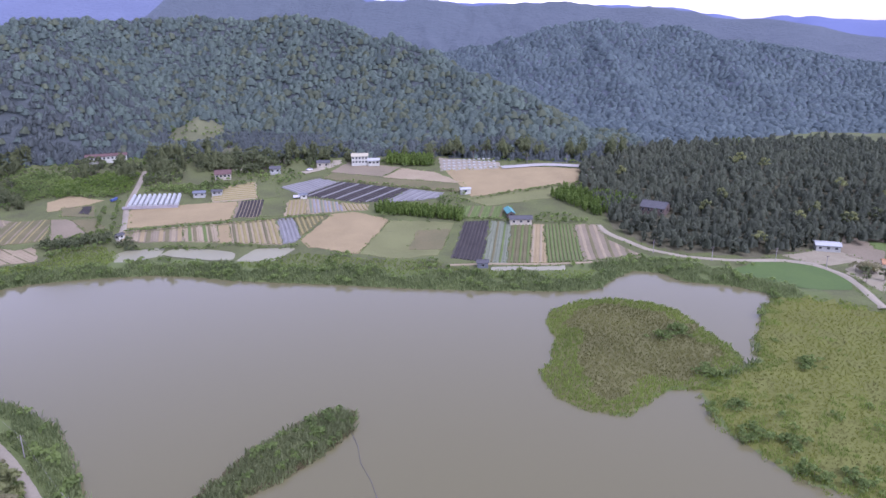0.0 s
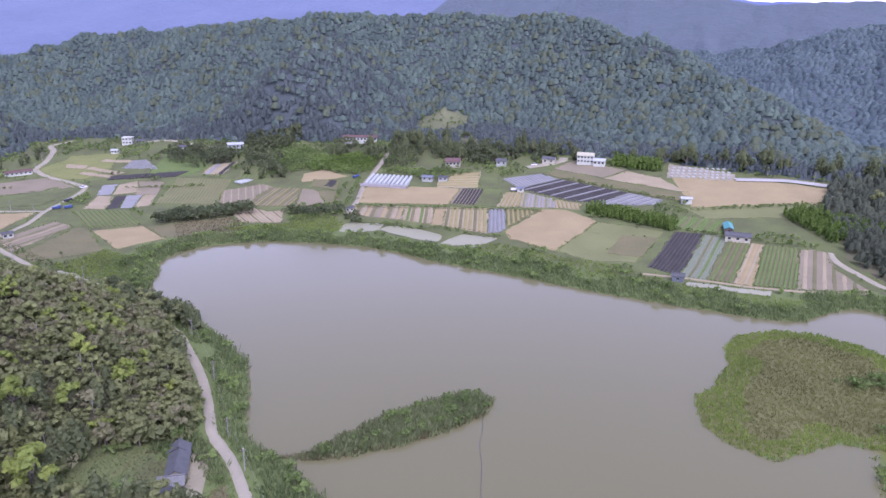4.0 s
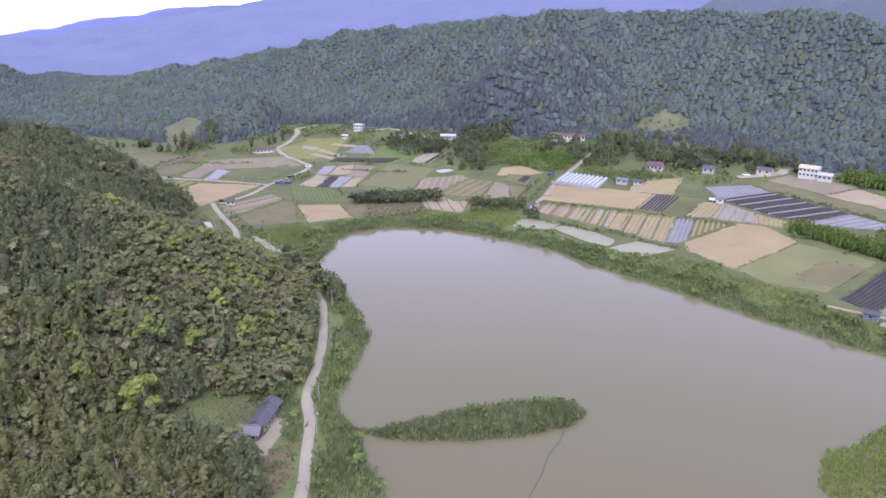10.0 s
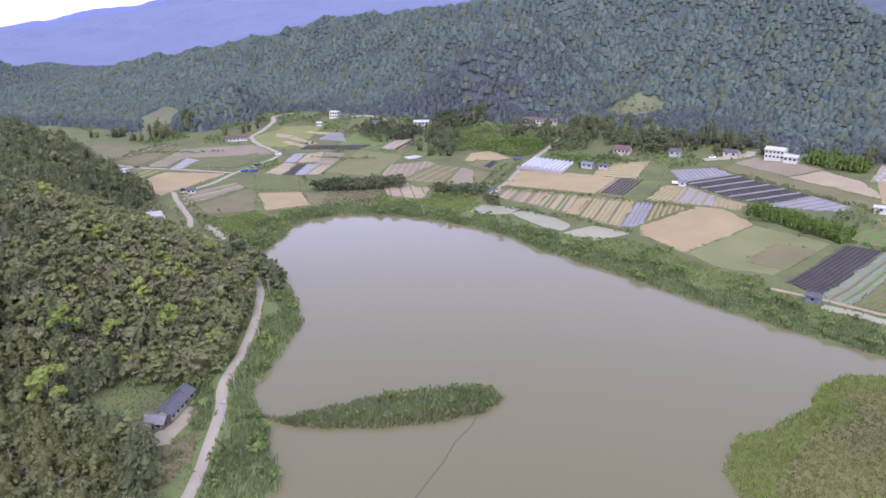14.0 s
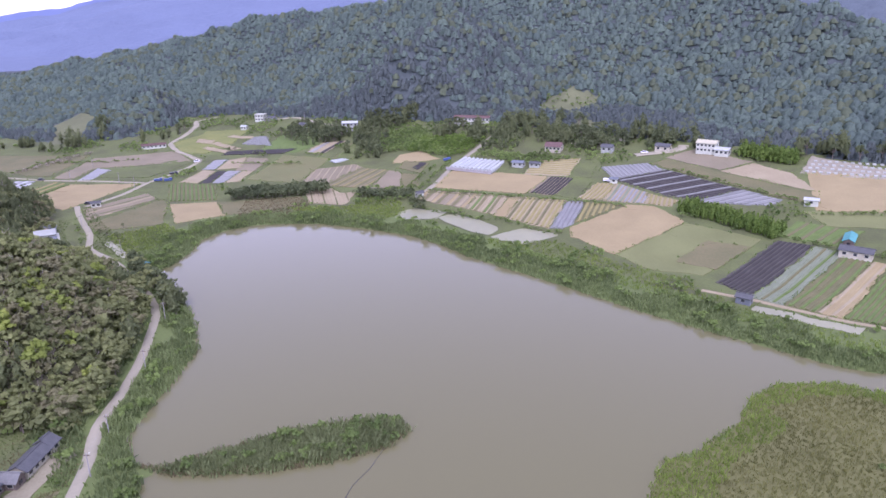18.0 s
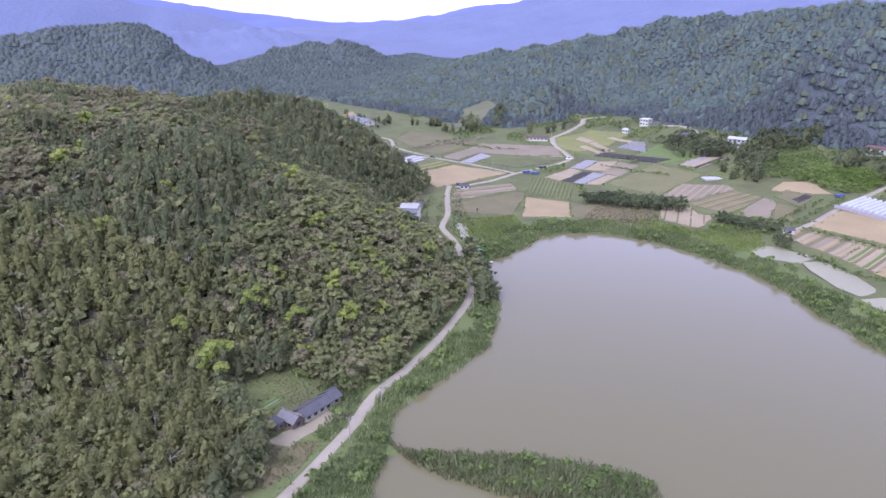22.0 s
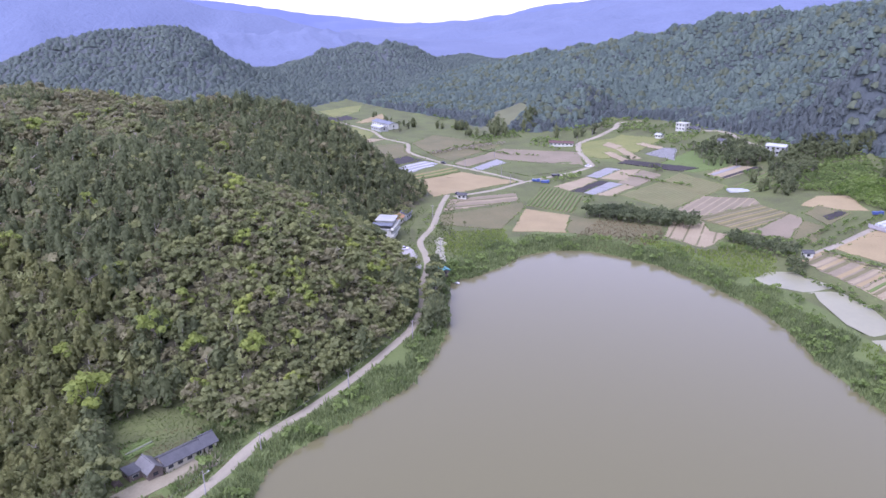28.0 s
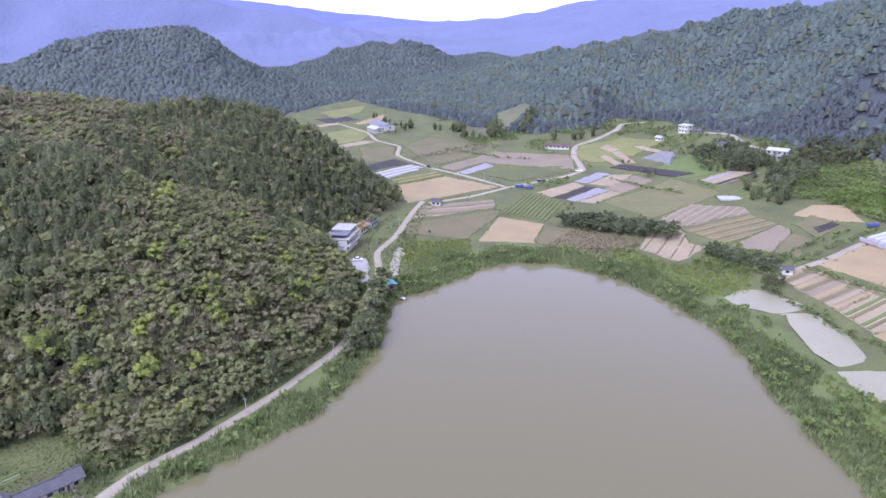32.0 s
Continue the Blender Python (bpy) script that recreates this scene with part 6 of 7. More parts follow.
# ---- poles, wires, boat, rope ----
def utility_pole(x, y, turn, high=7.0, lamp=False):
    top = tagged(new("utility_pole"), "grey concrete utility pole with a crossarm beside the road", "pole", group="utility poles")
    top.matrix_world = pose(x, y, float(land(x, y)), 0, 0, turn)
    part("shaft", *tube((0, 0, -0.5), (0, 0, high), 0.16, 0.09, 8), POST, top)
    part("crossarm", *block(-0.8, 0.8, -0.06, 0.06, high - 0.7, high - 0.55), WOOD, top)
    for u in (-0.65, 0.65):
        part("insulator", *tube((u, 0, high - 0.55), (u, 0, high - 0.3), 0.06, 0.04, 6), WALL_WHITE, top)
    if lamp:
        part("lamp_arm", *tube((0, 0, high - 1.2), (0, 1.4, high - 0.9), 0.04, 0.03, 6), POST, top)
        part("lamp_head", *chamfered(-0.15, 0.15, 1.1, 1.7, high - 0.98, high - 0.8, 0.05), WALL_WHITE, top)
    return (x, y, float(land(x, y)) + high - 0.35)


def wire(a, b, sag=0.6):
    p = [np.array(a) + (np.array(b) - np.array(a)) * t - np.array([0, 0, sag * 4 * t * (1 - t)]) for t in np.linspace(0, 1, 9)]
    verts, faces = [], []
    for q, r in zip(p, p[1:]):
        v, f = tube(q, r, 0.016, 0.016, 3)
        faces += [tuple(len(verts) + i for i in g) for g in f]
        verts += v
    return tagged(mesh_object("power_line", verts, faces, POST), "thin pale power line between poles", "wire", group="power lines")


lane_poles = [utility_pole(*p) for p in ((-42, 104, 40), (-73.5, 132.5, 40, 6.5, True), (-88, 145, 40, 6), (-112, 170, 45), (-141, 195, 50), (-170, 210, 60))]
for a, b in zip(lane_poles, lane_poles[1:]):
    wire(a, b)
for p in ((-340, 300, 30), (-360, 301, 30), (-395, 287, 30), (-425, 318, 20), (-444.5, 391.7, 70), (-461.2, 412.3, 60), (91.3, 456.1, 0), (58.9, 501.3, 0), (85.7, 497.3, 0), (107.1, 492.2, 0), (104, 345, 40), (128, 331, 30), (158, 330, 0), (176, 318, -20), (-225, 226, 60), (-280, 236, 60), (-430.1, 487, 0), (-398.6, 493.9, 0)):
    utility_pole(*p)
rope_v, rope_f = [], []
rope = [(-27, 184), (-24, 176), (-22.5, 168), (-19, 160), (-16, 150), (-13, 141), (-8, 130), (-2, 118)]
for (a, b), (c, d) in zip(rope, rope[1:]):
    v, f = tube((a, b, 0.03), (c, d, 0.03), 0.07, 0.07, 5)
    rope_f += [tuple(len(rope_v) + i for i in g) for g in f]
    rope_v += v
tagged(mesh_object("floating_rope", rope_v, rope_f, CAR_DARK), "dark floating rope stretched across the lake from the island", "rope")
boat = tagged(new("rowing_boat"), "small white flat boat moored at the shore", "boat")
boat.matrix_world = pose(-191.2, 223.5, 0.0, 0, 0, 25)
hull_v = []
for z, k in ((-0.1, 0.75), (0.45, 1.0)):
    hull_v += [(-2.6 * k, -0.7 * k, z), (1.6 * k, -0.75 * k, z), (2.9 * k, 0, z + 0.05), (1.6 * k, 0.75 * k, z), (-2.6 * k, 0.7 * k, z)]
part("hull", hull_v, [(4, 3, 2, 1, 0)] + [(k, (k + 1) % 5, 5 + (k + 1) % 5, 5 + k) for k in range(5)] + [(5, 6, 7, 8, 9)], CAR_WHITE, boat)
for u in (-1.6, 0.4):
    part("bench", *block(u - 0.15, u + 0.15, -0.66, 0.66, 0.47, 0.55), WOOD, boat)


# ---- vehicles ----
def vehicle(x, y, turn, paint, label, truck=False):
    top = tagged(new("truck" if truck else "car"), label, "truck" if truck else "car")
    top.matrix_world = pose(x, y, float(land(x, y)) + 0.22, 0, 0, turn)
    L = 2.5 if truck else 2.1
    part("body", *chamfered(-L, L, -0.85, 0.85, 0.3, 0.95 if truck else 0.9, 0.12), paint, top)
    if truck:
        part("cab", *chamfered(0.7, L, -0.85, 0.85, 0.95, 2.0, 0.2), paint, top)
        part("cargo_bed", *chamfered(-L, 0.55, -0.9, 0.9, 0.95, 1.6, 0.08), paint, top)
    else:
        part("cabin", *chamfered(-1.4, 1.0, -0.75, 0.75, 0.9, 1.45, 0.25), GLASS, top)
        part("roof_panel", *chamfered(-1.05, 0.6, -0.55, 0.55, 1.452, 1.5, 0.03), paint, top)
    for u in (-L * 0.62, L * 0.62):
        for w in (-0.8, 0.8):
            wh = part("wheel", *tube((u, w - 0.1, 0.1), (u, w + 0.1, 0.1), 0.32, 0.32, 10), RUBBER, top)
            part("rim", *tube((u, w - 0.11, 0.1), (u, w + 0.11, 0.1), 0.16, 0.16, 8), POST, wh)
    return top


vehicle(-343, 318, 60, CAR_BLUE, "small blue farm truck parked at the road junction", True)
vehicle(-338, 322, 60, CAR_BLUE, "small blue farm truck parked at the road junction", True)
vehicle(-352, 335, 60, CAR_DARK, "dark truck on the farm road", True)
vehicle(-412, 276, 30, CAR_DARK, "dark car driving on the farm road")
vehicle(-233, 211, 80, CAR_WHITE, "white car parked in the paved yard")
vehicle(-201.4, 437.7, 70, CAR_BLUE, "small blue truck parked beside the greenhouse", True)
vehicle(-324, 262, 20, CAR_DARK, "dark car parked beside the farm road")
vehicle(-374, 368, 70, CAR_WHITE, "white car on the village road")
vehicle(-90.2, 490, 40, CAR_WHITE, "white car on the upper lane")
vehicle(-89.3, 439, 10, CAR_WHITE, "white small truck parked between the fields", True)


# ---- single trees, hedges and stands ----
def tree_kinds(name, templates, leaves):
    return [(template_mesh("crown", t, 0, leaves), template_mesh("trunk", t, 1, BARK)) for t in templates]


def plant_tree(kinds, k, x, y, high, label, group, name="tree"):
    crown, trunk = kinds[k % len(kinds)]
    top = tagged(new(name), label, "tree", group=group)
    top.matrix_world = pose(x, y, float(land(x, y)), 0, 0, k * 73 % 360) @ Matrix.Diagonal((high, high, high, 1))
    for part_name, me in (("trunk", trunk), ("crown", crown)):
        o = new(part_name, me)
        o.parent = top
    return top


FINE = [tree_template(s + 200, "broad", 190, 1.0, 0.45, 0.07) for s in range(4)]
FRESH = tree_kinds("fresh", FINE, LEAF_BRIGHT)
GREEN_TREES = tree_kinds("green", FINE, GROVE)
DARK_TREES = tree_kinds("dark", CONE, NEEDLE)
tree_rng = np.random.default_rng(21)
for k, (x, y, h) in enumerate([(-111, 103, 16), (-133, 117, 12), (-122, 144, 11), (-127, 128, 10), (-165, 75, 9), (-184, 95, 7), (-150, 170, 8), (-168, 186, 8), (-140, 150, 7), (-205, 130, 7), (-220, 90, 6), (-128, 95, 8), (-152, 105, 8), (-240, 150, 6), (-270, 180, 6), (-190, 165, 7)]):
    plant_tree(FRESH, k, x, y, h, "bright yellow-green tree in fresh leaf on the hillside", "fresh green trees")
for k, (x, y, h) in enumerate([(-149, 203, 9), (-152, 206, 8), (-146, 201, 8), (-155, 205, 9), (-143, 200, 6), (-158, 209, 7), (-150, 208, 6)]):
    plant_tree(DARK_TREES, k, x, y, h * 1.15, "dark green tree on the lake shore beside the lane", "shore trees")
HILL_TREES = [tree_kinds("hill", CONE, NEEDLE), tree_kinds("hill", SPARSE, LEAF_GREY), tree_kinds("hill", BROAD, LEAF)]
HILL_LABELS = ("dark green conifer at the edge of the hill wood", "grey-brown sparsely leaved tree at the edge of the wood", "olive green broadleaf tree at the edge of the wood")
for k, (x, y, kind) in enumerate(singles):
    plant_tree(HILL_TREES[kind], k, x, y, tree_rng.uniform(6, 9.5) + (2 if kind == 0 else 0), HILL_LABELS[kind], "trees at the edge of the hill wood")
groves = [((-261, 505.4), (-224.5, 500.4), 14, 9, 0), ((-206.2, 511.2), (-191.2, 496.1), 12, 10, 1), ((-181.1, 510), (-149.3, 498), 14, 10, 1), ((-155.1, 495.2), (-110.7, 500.5), 12, 9, 0), ((-377.3, 459.1), (-356.4, 437.3), 12, 8, 0), ((-352.9, 486.3), (-320.2, 458.8), 16, 9, 0), ((-334.1, 444.1), (-277.2, 471.7), 16, 8, 0), ((-288.3, 437.1), (-263.1, 431.9), 8, 8, 1), ((-477.1, 398.3), (-483.1, 429.4), 10, 9, 1), ((-540, 360), (-500, 340), 9, 11, 1), ((-556.6, 398.3), (-520, 380), 10, 10, 1), ((-590, 290), (-560, 280), 6, 8, 1), ((-114.2, 518.2), (-78.3, 517.8), 14, 11, 1), ((-79.2, 513.9), (-66.3, 512.9), 5, 8, 1), ((-33.3, 517.8), (58.2, 517.9), 22, 11, 1), ((58.3, 516.3), (132.9, 508.1), 16, 12, 1), ((183, 300), (195, 310), 5, 7, 0), ((-255, 236), (-262, 240), 4, 4, 0), ((-207.4, 514.7), (-152.8, 530.9), 16, 11, 1)]
spots = []
for (ax, ay), (bx, by), n, h, dark in groves:
    for k in range(n):
        t = (k + tree_rng.uniform(0, 1)) / n
        spots.append((ax + (bx - ax) * t + tree_rng.normal(0, 6), ay + (by - ay) * t + tree_rng.normal(0, 6), h * tree_rng.uniform(0.7, 1.2), dark and tree_rng.random() < 0.75))
for gx, gy, n, h, dark in [(-211.2, 486.0, 6, 8, 1), (-188.3, 486.7, 6, 9, 1), (-194.3, 520.8, 5, 10, 1), (-165.6, 501.6, 5, 10, 1), (-146.4, 495.5, 7, 9, 1), (-131.1, 503.1, 6, 9, 0), (-119.5, 499.1, 4, 7, 0), (-109.0, 512.8, 5, 8, 1), (-239.4, 491.2, 6, 8, 1), (-225.6, 502.3, 5, 9, 1), (-81.4, 514.3, 6, 6, 0), (-350.5, 467.8, 7, 7, 0), (-300.8, 478.0, 9, 7, 0), (-257.3, 431.1, 7, 6, 1), (-301.5, 519.3, 7, 9, 1), (-149.0, 462.8, 4, 3, 0), (-151.9, 442.8, 4, 3, 0), (-548.9, 326.8, 7, 8, 1), (-562.8, 311.2, 4, 6, 1), (-517.6, 329.7, 6, 6, 1), (-512.0, 339.4, 4, 5, 0), (-617.8, 277.4, 3, 5, 1), (-650.4, 269.6, 3, 5, 1), (-551.5, 271.7, 4, 4, 0), (-688.7, 332.4, 8, 6, 1), (-380.9, 402.0, 5, 3, 0), (-351.7, 403.1, 8, 2.5, 0), (-385.2, 474.6, 7, 6, 0), (-364.9, 478.7, 7, 6, 0), (-282.6, 451.2, 7, 6, 0)]:
    for k in range(n):
        spots.append((gx + tree_rng.normal(0, 3.2), gy + tree_rng.normal(0, 3.2), h * tree_rng.uniform(0.7, 1.2), dark))
x, y, h, dark = (np.array(v, float) for v in zip(*spots))
k = off_lanes(x, y, 3.0)
x, y, h, dark = x[k], y[k], h[k], dark[k] > 0
scatter("valley_conifers", CONE, x[dark], y[dark], h[dark] * 1.1, tree_rng, [NEEDLE, BARK], "dark conifers between the village houses and fields", "trees", patch=0.1)
scatter("valley_broadleaf_trees", FINE, x[~dark], y[~dark], h[~dark] * 0.85, tree_rng, [GROVE, BARK], "green broadleaf trees between the village houses and fields", "trees", patch=0.15)


YARD = [(-92.5, 136), (-84.5, 134.5), (-81.5, 128), (-78, 122), (-75, 117), (-78.6, 112.5), (-82, 116.5), (-84, 122.5), (-90, 131.5)]


def stand(name, poly, step, low, high, templates, materials, label, category, patch=0.1):
    p = np.array(poly, float)
    x, y = spread(tree_rng, (p[:, 0].min(), p[:, 0].max(), p[:, 1].min(), p[:, 1].max()), step, lambda x, y: inside_distance(x, y, poly) > 0)
    k = off_lanes(x, y, 3.0) & (inside_distance(x, y, YARD) < -1) & (inside_distance(x, y, PARKING) < 0)
    x, y = x[k], y[k]
    return scatter(name, templates, x, y, tree_rng.uniform(low, high, len(x)), tree_rng, materials, label, category, patch=patch)


SLIM = [tree_template(s + 300, "conifer", 40, 1.0, 0.15, 0.10) for s in range(4)]
stand("willow_stand", [(-40, 500.4), (-37.1, 509.5), (-6.3, 506.3), (-6.2, 494.3)], 1.9, 6, 8, SLIM, [BAMBOO, BARK], "dense stand of young bright green trees", "trees")
stand("willow_stand", [(-42.1, 411.6), (-34.1, 422.6), (12.3, 407.2), (10.4, 394.6)], 1.7, 4, 6, SLIM, [BAMBOO, BARK], "dense stand of young bright green trees", "trees")
stand("willow_stand", [(65.4, 436), (78.2, 449.3), (116, 423.7), (87.7, 399.7)], 2.0, 4, 6, SLIM, [BAMBOO, BARK], "dense stand of young bright green trees", "trees")
NURSERY = [(-270, 318), (-262, 312), (-232, 345), (-226, 357), (-236, 362), (-262, 340)]
stand("orchard", NURSERY, 3.0, 3.4, 5.8, BUSH, [GROVE, BARK], "dark green orchard trees beside the bare field", "trees")
stand("orchard", [(-213, 364), (-205, 356), (-176, 366), (-160, 356), (-158, 362), (-178, 376)], 2.8, 2.4, 4.4, BUSH, [GROVE, BARK], "rows of dark green bushes between the fields", "bushes")
stand("wet_meadow", [(-222, 320), (-214, 330), (-196, 342), (-200, 360), (-176, 362), (-160, 350), (-163, 332), (-190, 322)], 1.6, 0.9, 1.8, TUFT, [HYACINTH], "lush green weeds between the shore and the fields", "weeds", patch=0.2)
stand("wet_meadow", [(-205, 232), (-222, 232), (-250, 246), (-252, 262), (-228, 262), (-216, 256)], 1.6, 0.8, 1.6, TUFT, [REED], "green weeds on the flat shore beside the channel", "weeds", patch=0.2)
stand("green_thicket", [(-250.3, 454.8), (-239.7, 445.1), (-200.3, 462.7), (-190.1, 483.2), (-221.2, 491.1), (-254.8, 477.9)], 2.4, 1.5, 3.0, BUSH, [BAMBOO, BARK], "bright green thicket of low bushes", "bushes", patch=0.25)
stand("green_thicket", [(-233.4, 451.1), (-202.7, 444.6), (-192.1, 455.9), (-204.8, 468.9)], 2.4, 1.2, 2.4, BUSH, [BAMBOO, BARK], "bright green thicket of low bushes", "bushes", patch=0.25)
stand("shore_weeds", [(-100, 330), (-42, 320), (10, 312), (64, 306), (70, 318), (20, 322), (-10, 338), (-40, 342), (-72, 352), (-100, 338)], 1.8, 0.7, 1.6, TUFT, [HYACINTH], "green weeds on the bank above the reeds", "weeds", patch=0.25)
for nm, po in (("A", [(-334, 429.8), (-378.4, 459.4), (-389.8, 484.7), (-348.6, 475.9), (-313.3, 455.7), (-324, 446)]), ("B", [(-263.8, 429.6), (-297.5, 449.5), (-315.9, 474.6), (-295.2, 477.4), (-254.1, 432.9)]), ("C", [(-196.9, 456.3), (-215.5, 494.5), (-186.3, 509), (-172.1, 486.2), (-171.1, 468.7)]), ("D", [(-167, 488.9), (-174.1, 511.3), (-133.2, 533.9), (-115.1, 507.2), (-124.4, 484.3), (-153.7, 487.6)]), ("F", [(-324, 461), (-350, 454), (-352, 476), (-301.1, 480), (-286, 464), (-303, 467)])):
    stand("grove", po, 4.8, 4, 7.2, BROAD + CONE_MID, [GROVE, BARK], "grove of green trees round the village houses", "trees", patch=0.25)
stand("grove", [(-304, 466.1), (-343.3, 508), (-313.2, 528.3), (-294, 516.9), (-303.7, 483.5)], 5.5, 6, 10, BROAD + CONE_MID, [NEEDLE, BARK], "dark green wood at the foot of the mountain", "trees", patch=0.2)
stand("green_thicket", [(-255.3, 440), (-276.5, 449), (-296.9, 475.2), (-281.7, 506.8), (-201.9, 444.4), (-213.7, 443.1), (-239.7, 448.3)], 2.6, 1.2, 2.8, BUSH, [BRUSH, BARK], "bright green thicket of low bushes", "bushes", patch=0.25)
stand("wet_meadow", [(-227.3, 228.2), (-255.3, 235.4), (-252, 265.4), (-230.7, 261.7), (-206.4, 237)], 1.5, 0.8, 1.6, TUFT, [HYACINTH], "lush green weeds between the channel and the shore", "weeds", patch=0.2)
stand("brown_weeds", [(-225.7, 287.6), (-257.4, 321.2), (-232.7, 340.6), (-218.1, 335), (-205.3, 311.7), (-211.7, 295.8)], 1.6, 0.7, 1.4, TUFT, [REED_DRY], "overgrown brown weeds beside the bare field", "weeds", patch=0.25)
stand("roadside_scrub", [(-97, 133), (-94, 143), (-105, 157), (-118, 170), (-131, 181), (-147, 195), (-158, 201), (-164, 199), (-142, 181), (-124, 165), (-110, 149), (-106, 134)], 2.6, 2.0, 4.2, BUSH, [LEAF, BARK], "dense green scrub between the wood and the lane", "bushes", patch=0.2)
stand("dry_weeds", [(-80.5, 113.3), (-75.4, 114.9), (-74.7, 125.2), (-64.4, 117.7), (-60.2, 109.6), (-62.6, 102.3), (-71.9, 109.2)], 1.3, 0.5, 1.1, TUFT, [REED_DRY], "dry brown weeds beside the farmyard", "weeds", patch=0.3)
tent_x, tent_y = -276.7, 416.4
tent = mesh_object("plastic_cover", *chamfered(-7, 7, -3.5, 3.5, -0.5, 0.6, 0.4), WHITEFILM)
tent.matrix_world = pose(tent_x, tent_y, float(land(tent_x, tent_y)) + 0.1, 0, 0, 75)
tagged(tent, "long sheet of white plastic film laid beside the field", "plastic sheet")
for pts in ([(-448.7, 274.4), (-462.8, 297), (-476.2, 318.5), (-485.5, 339.8)], [(-182.4, 378.8), (-192.4, 393.6), (-197, 408.8), (-202.4, 428)], [(-173, 384), (-118, 397), (-64, 407.1)], [(-63.9, 467.8), (-19.4, 453.3), (16.1, 444.1)], [(14, 431), (85.4, 458.6)], [(-168, 361), (-100, 362), (-76, 362)], [(3, 400), (60, 392.1), (80, 392)], [(-345, 378), (-318, 388), (-298.1, 400.2)], [(-470, 300), (-430, 330), (-420, 350)], [(-180, 384), (-190.1, 410.1), (-198.4, 437.7)], [(-200, 372), (-185, 384), (-178, 396)]):
    p = np.array(pts, float)
    s = np.r_[0, np.cumsum(np.hypot(*np.diff(p, axis=0).T))]
    t = np.arange(0, s[-1], 1.7)
    x, y = np.interp(t, s, p[:, 0]) + tree_rng.normal(0, 0.7, len(t)), np.interp(t, s, p[:, 1]) + tree_rng.normal(0, 0.7, len(t))
    scatter("hedge", BUSH, x, y, tree_rng.uniform(0.8, 2.2, len(t)), tree_rng, [BRUSH, BARK], "low uneven hedge of bushes between the fields", "hedge")

p = np.array([(-447.8, 279.1), (-456.5, 303.1), (-465.5, 321.5), (-473.9, 341.7)])
t = np.linspace(0, 3, 26)
x, y = np.interp(t, range(4), p[:, 0]) + tree_rng.normal(0, 1.2, 26), np.interp(t, range(4), p[:, 1]) + tree_rng.normal(0, 1.2, 26)
scatter("blossom_row", BUSH, x, y, tree_rng.uniform(1.6, 2.8, 26), tree_rng, [BLOSSOM, BARK], "row of pale blossoming shrubs across the meadow", "shrubs")

# rough scrub on the unused land between the plots
SCRUB = [tree_template(s + 400, "sparse", 14, 1.0, 0.8, 0.32) for s in range(4)]
x, y = spread(tree_rng, (-640, 230, 325, 600), 3.6, lambda x, y: (inside_distance(x, y, FOOT) > 0) & (inside_distance(x, y, LAKE) < -14) & (inside_distance(x, y, PINE_HILL) < 0) & (wavy(x, y, 55, start=4) > 0.35 - 1.0 * smooth(425, 490, y)))
for plot in PLOTS:
    k = inside_distance(x, y, plot) < -2.5
    x, y = x[k], y[k]
k = off_lanes(x, y, 4.5)
x, y = x[k], y[k]
scatter("valley_scrub", SCRUB, x, y, tree_rng.uniform(0.9, 2.6, len(x)), tree_rng, [BRUSH, BARK], "rough green scrub on unused land between the plots", "bushes", patch=0.3)

x, y = spread(tree_rng, (-240, -140, 500, 640), 5.0, lambda x, y: (inside_distance(x, y, CLEARING) > -3) & (wavy(x, y, 30) > -0.2))
scatter("clearing_scrub", SCRUB, x, y, tree_rng.uniform(1.0, 2.8, len(x)), tree_rng, [BRUSH, BARK], "bushes spread over the hillside clearing", "bushes", patch=0.2)

# weeds along the edges of the plots
WISP = [tuft_template(s + 50, 4, 1.0, 0.6, 0.16) for s in range(4)]
ex, ey = [], []
for plot in PLOTS:
    p = np.array(list(plot) + [plot[0]], float)
    s = np.r_[0, np.cumsum(np.hypot(*np.diff(p, axis=0).T))]
    t = np.arange(0, s[-1], 1.5)
    ex.append(np.interp(t, s, p[:, 0])), ey.append(np.interp(t, s, p[:, 1]))
for line in LANES:
    p = np.array(line, float)
    s = np.r_[0, np.cumsum(np.hypot(*np.diff(p, axis=0).T))]
    t = np.arange(0, s[-1], 0.8)
    a, b = np.interp(t, s, p[:, 0]), np.interp(t, s, p[:, 1])
    da, db = np.gradient(a), np.gradient(b)
    side = np.where(tree_rng.random(len(t)) < 0.5, 1, -1) * tree_rng.uniform(2.0, 3.4, len(t)) / np.hypot(da, db)
    ex.append(a - db * side), ey.append(b + da * side)
x, y = np.concatenate(ex), np.concatenate(ey)
k = off_lanes(x, y, 1.7)
x, y = x[k], y[k]
x, y = x + tree_rng.normal(0, 0.5, len(x)), y + tree_rng.normal(0, 0.5, len(x))
k = (wavy(x, y, 18, start=11) > -0.5) & (tree_rng.random(len(x)) < 0.8)
scatter("field_edge_weeds", WISP, x[k], y[k], tree_rng.uniform(0.4, 1.2, k.sum()), tree_rng, [BRUSH], "tufts of weeds along the edges of the plots", "weeds", patch=0.3)

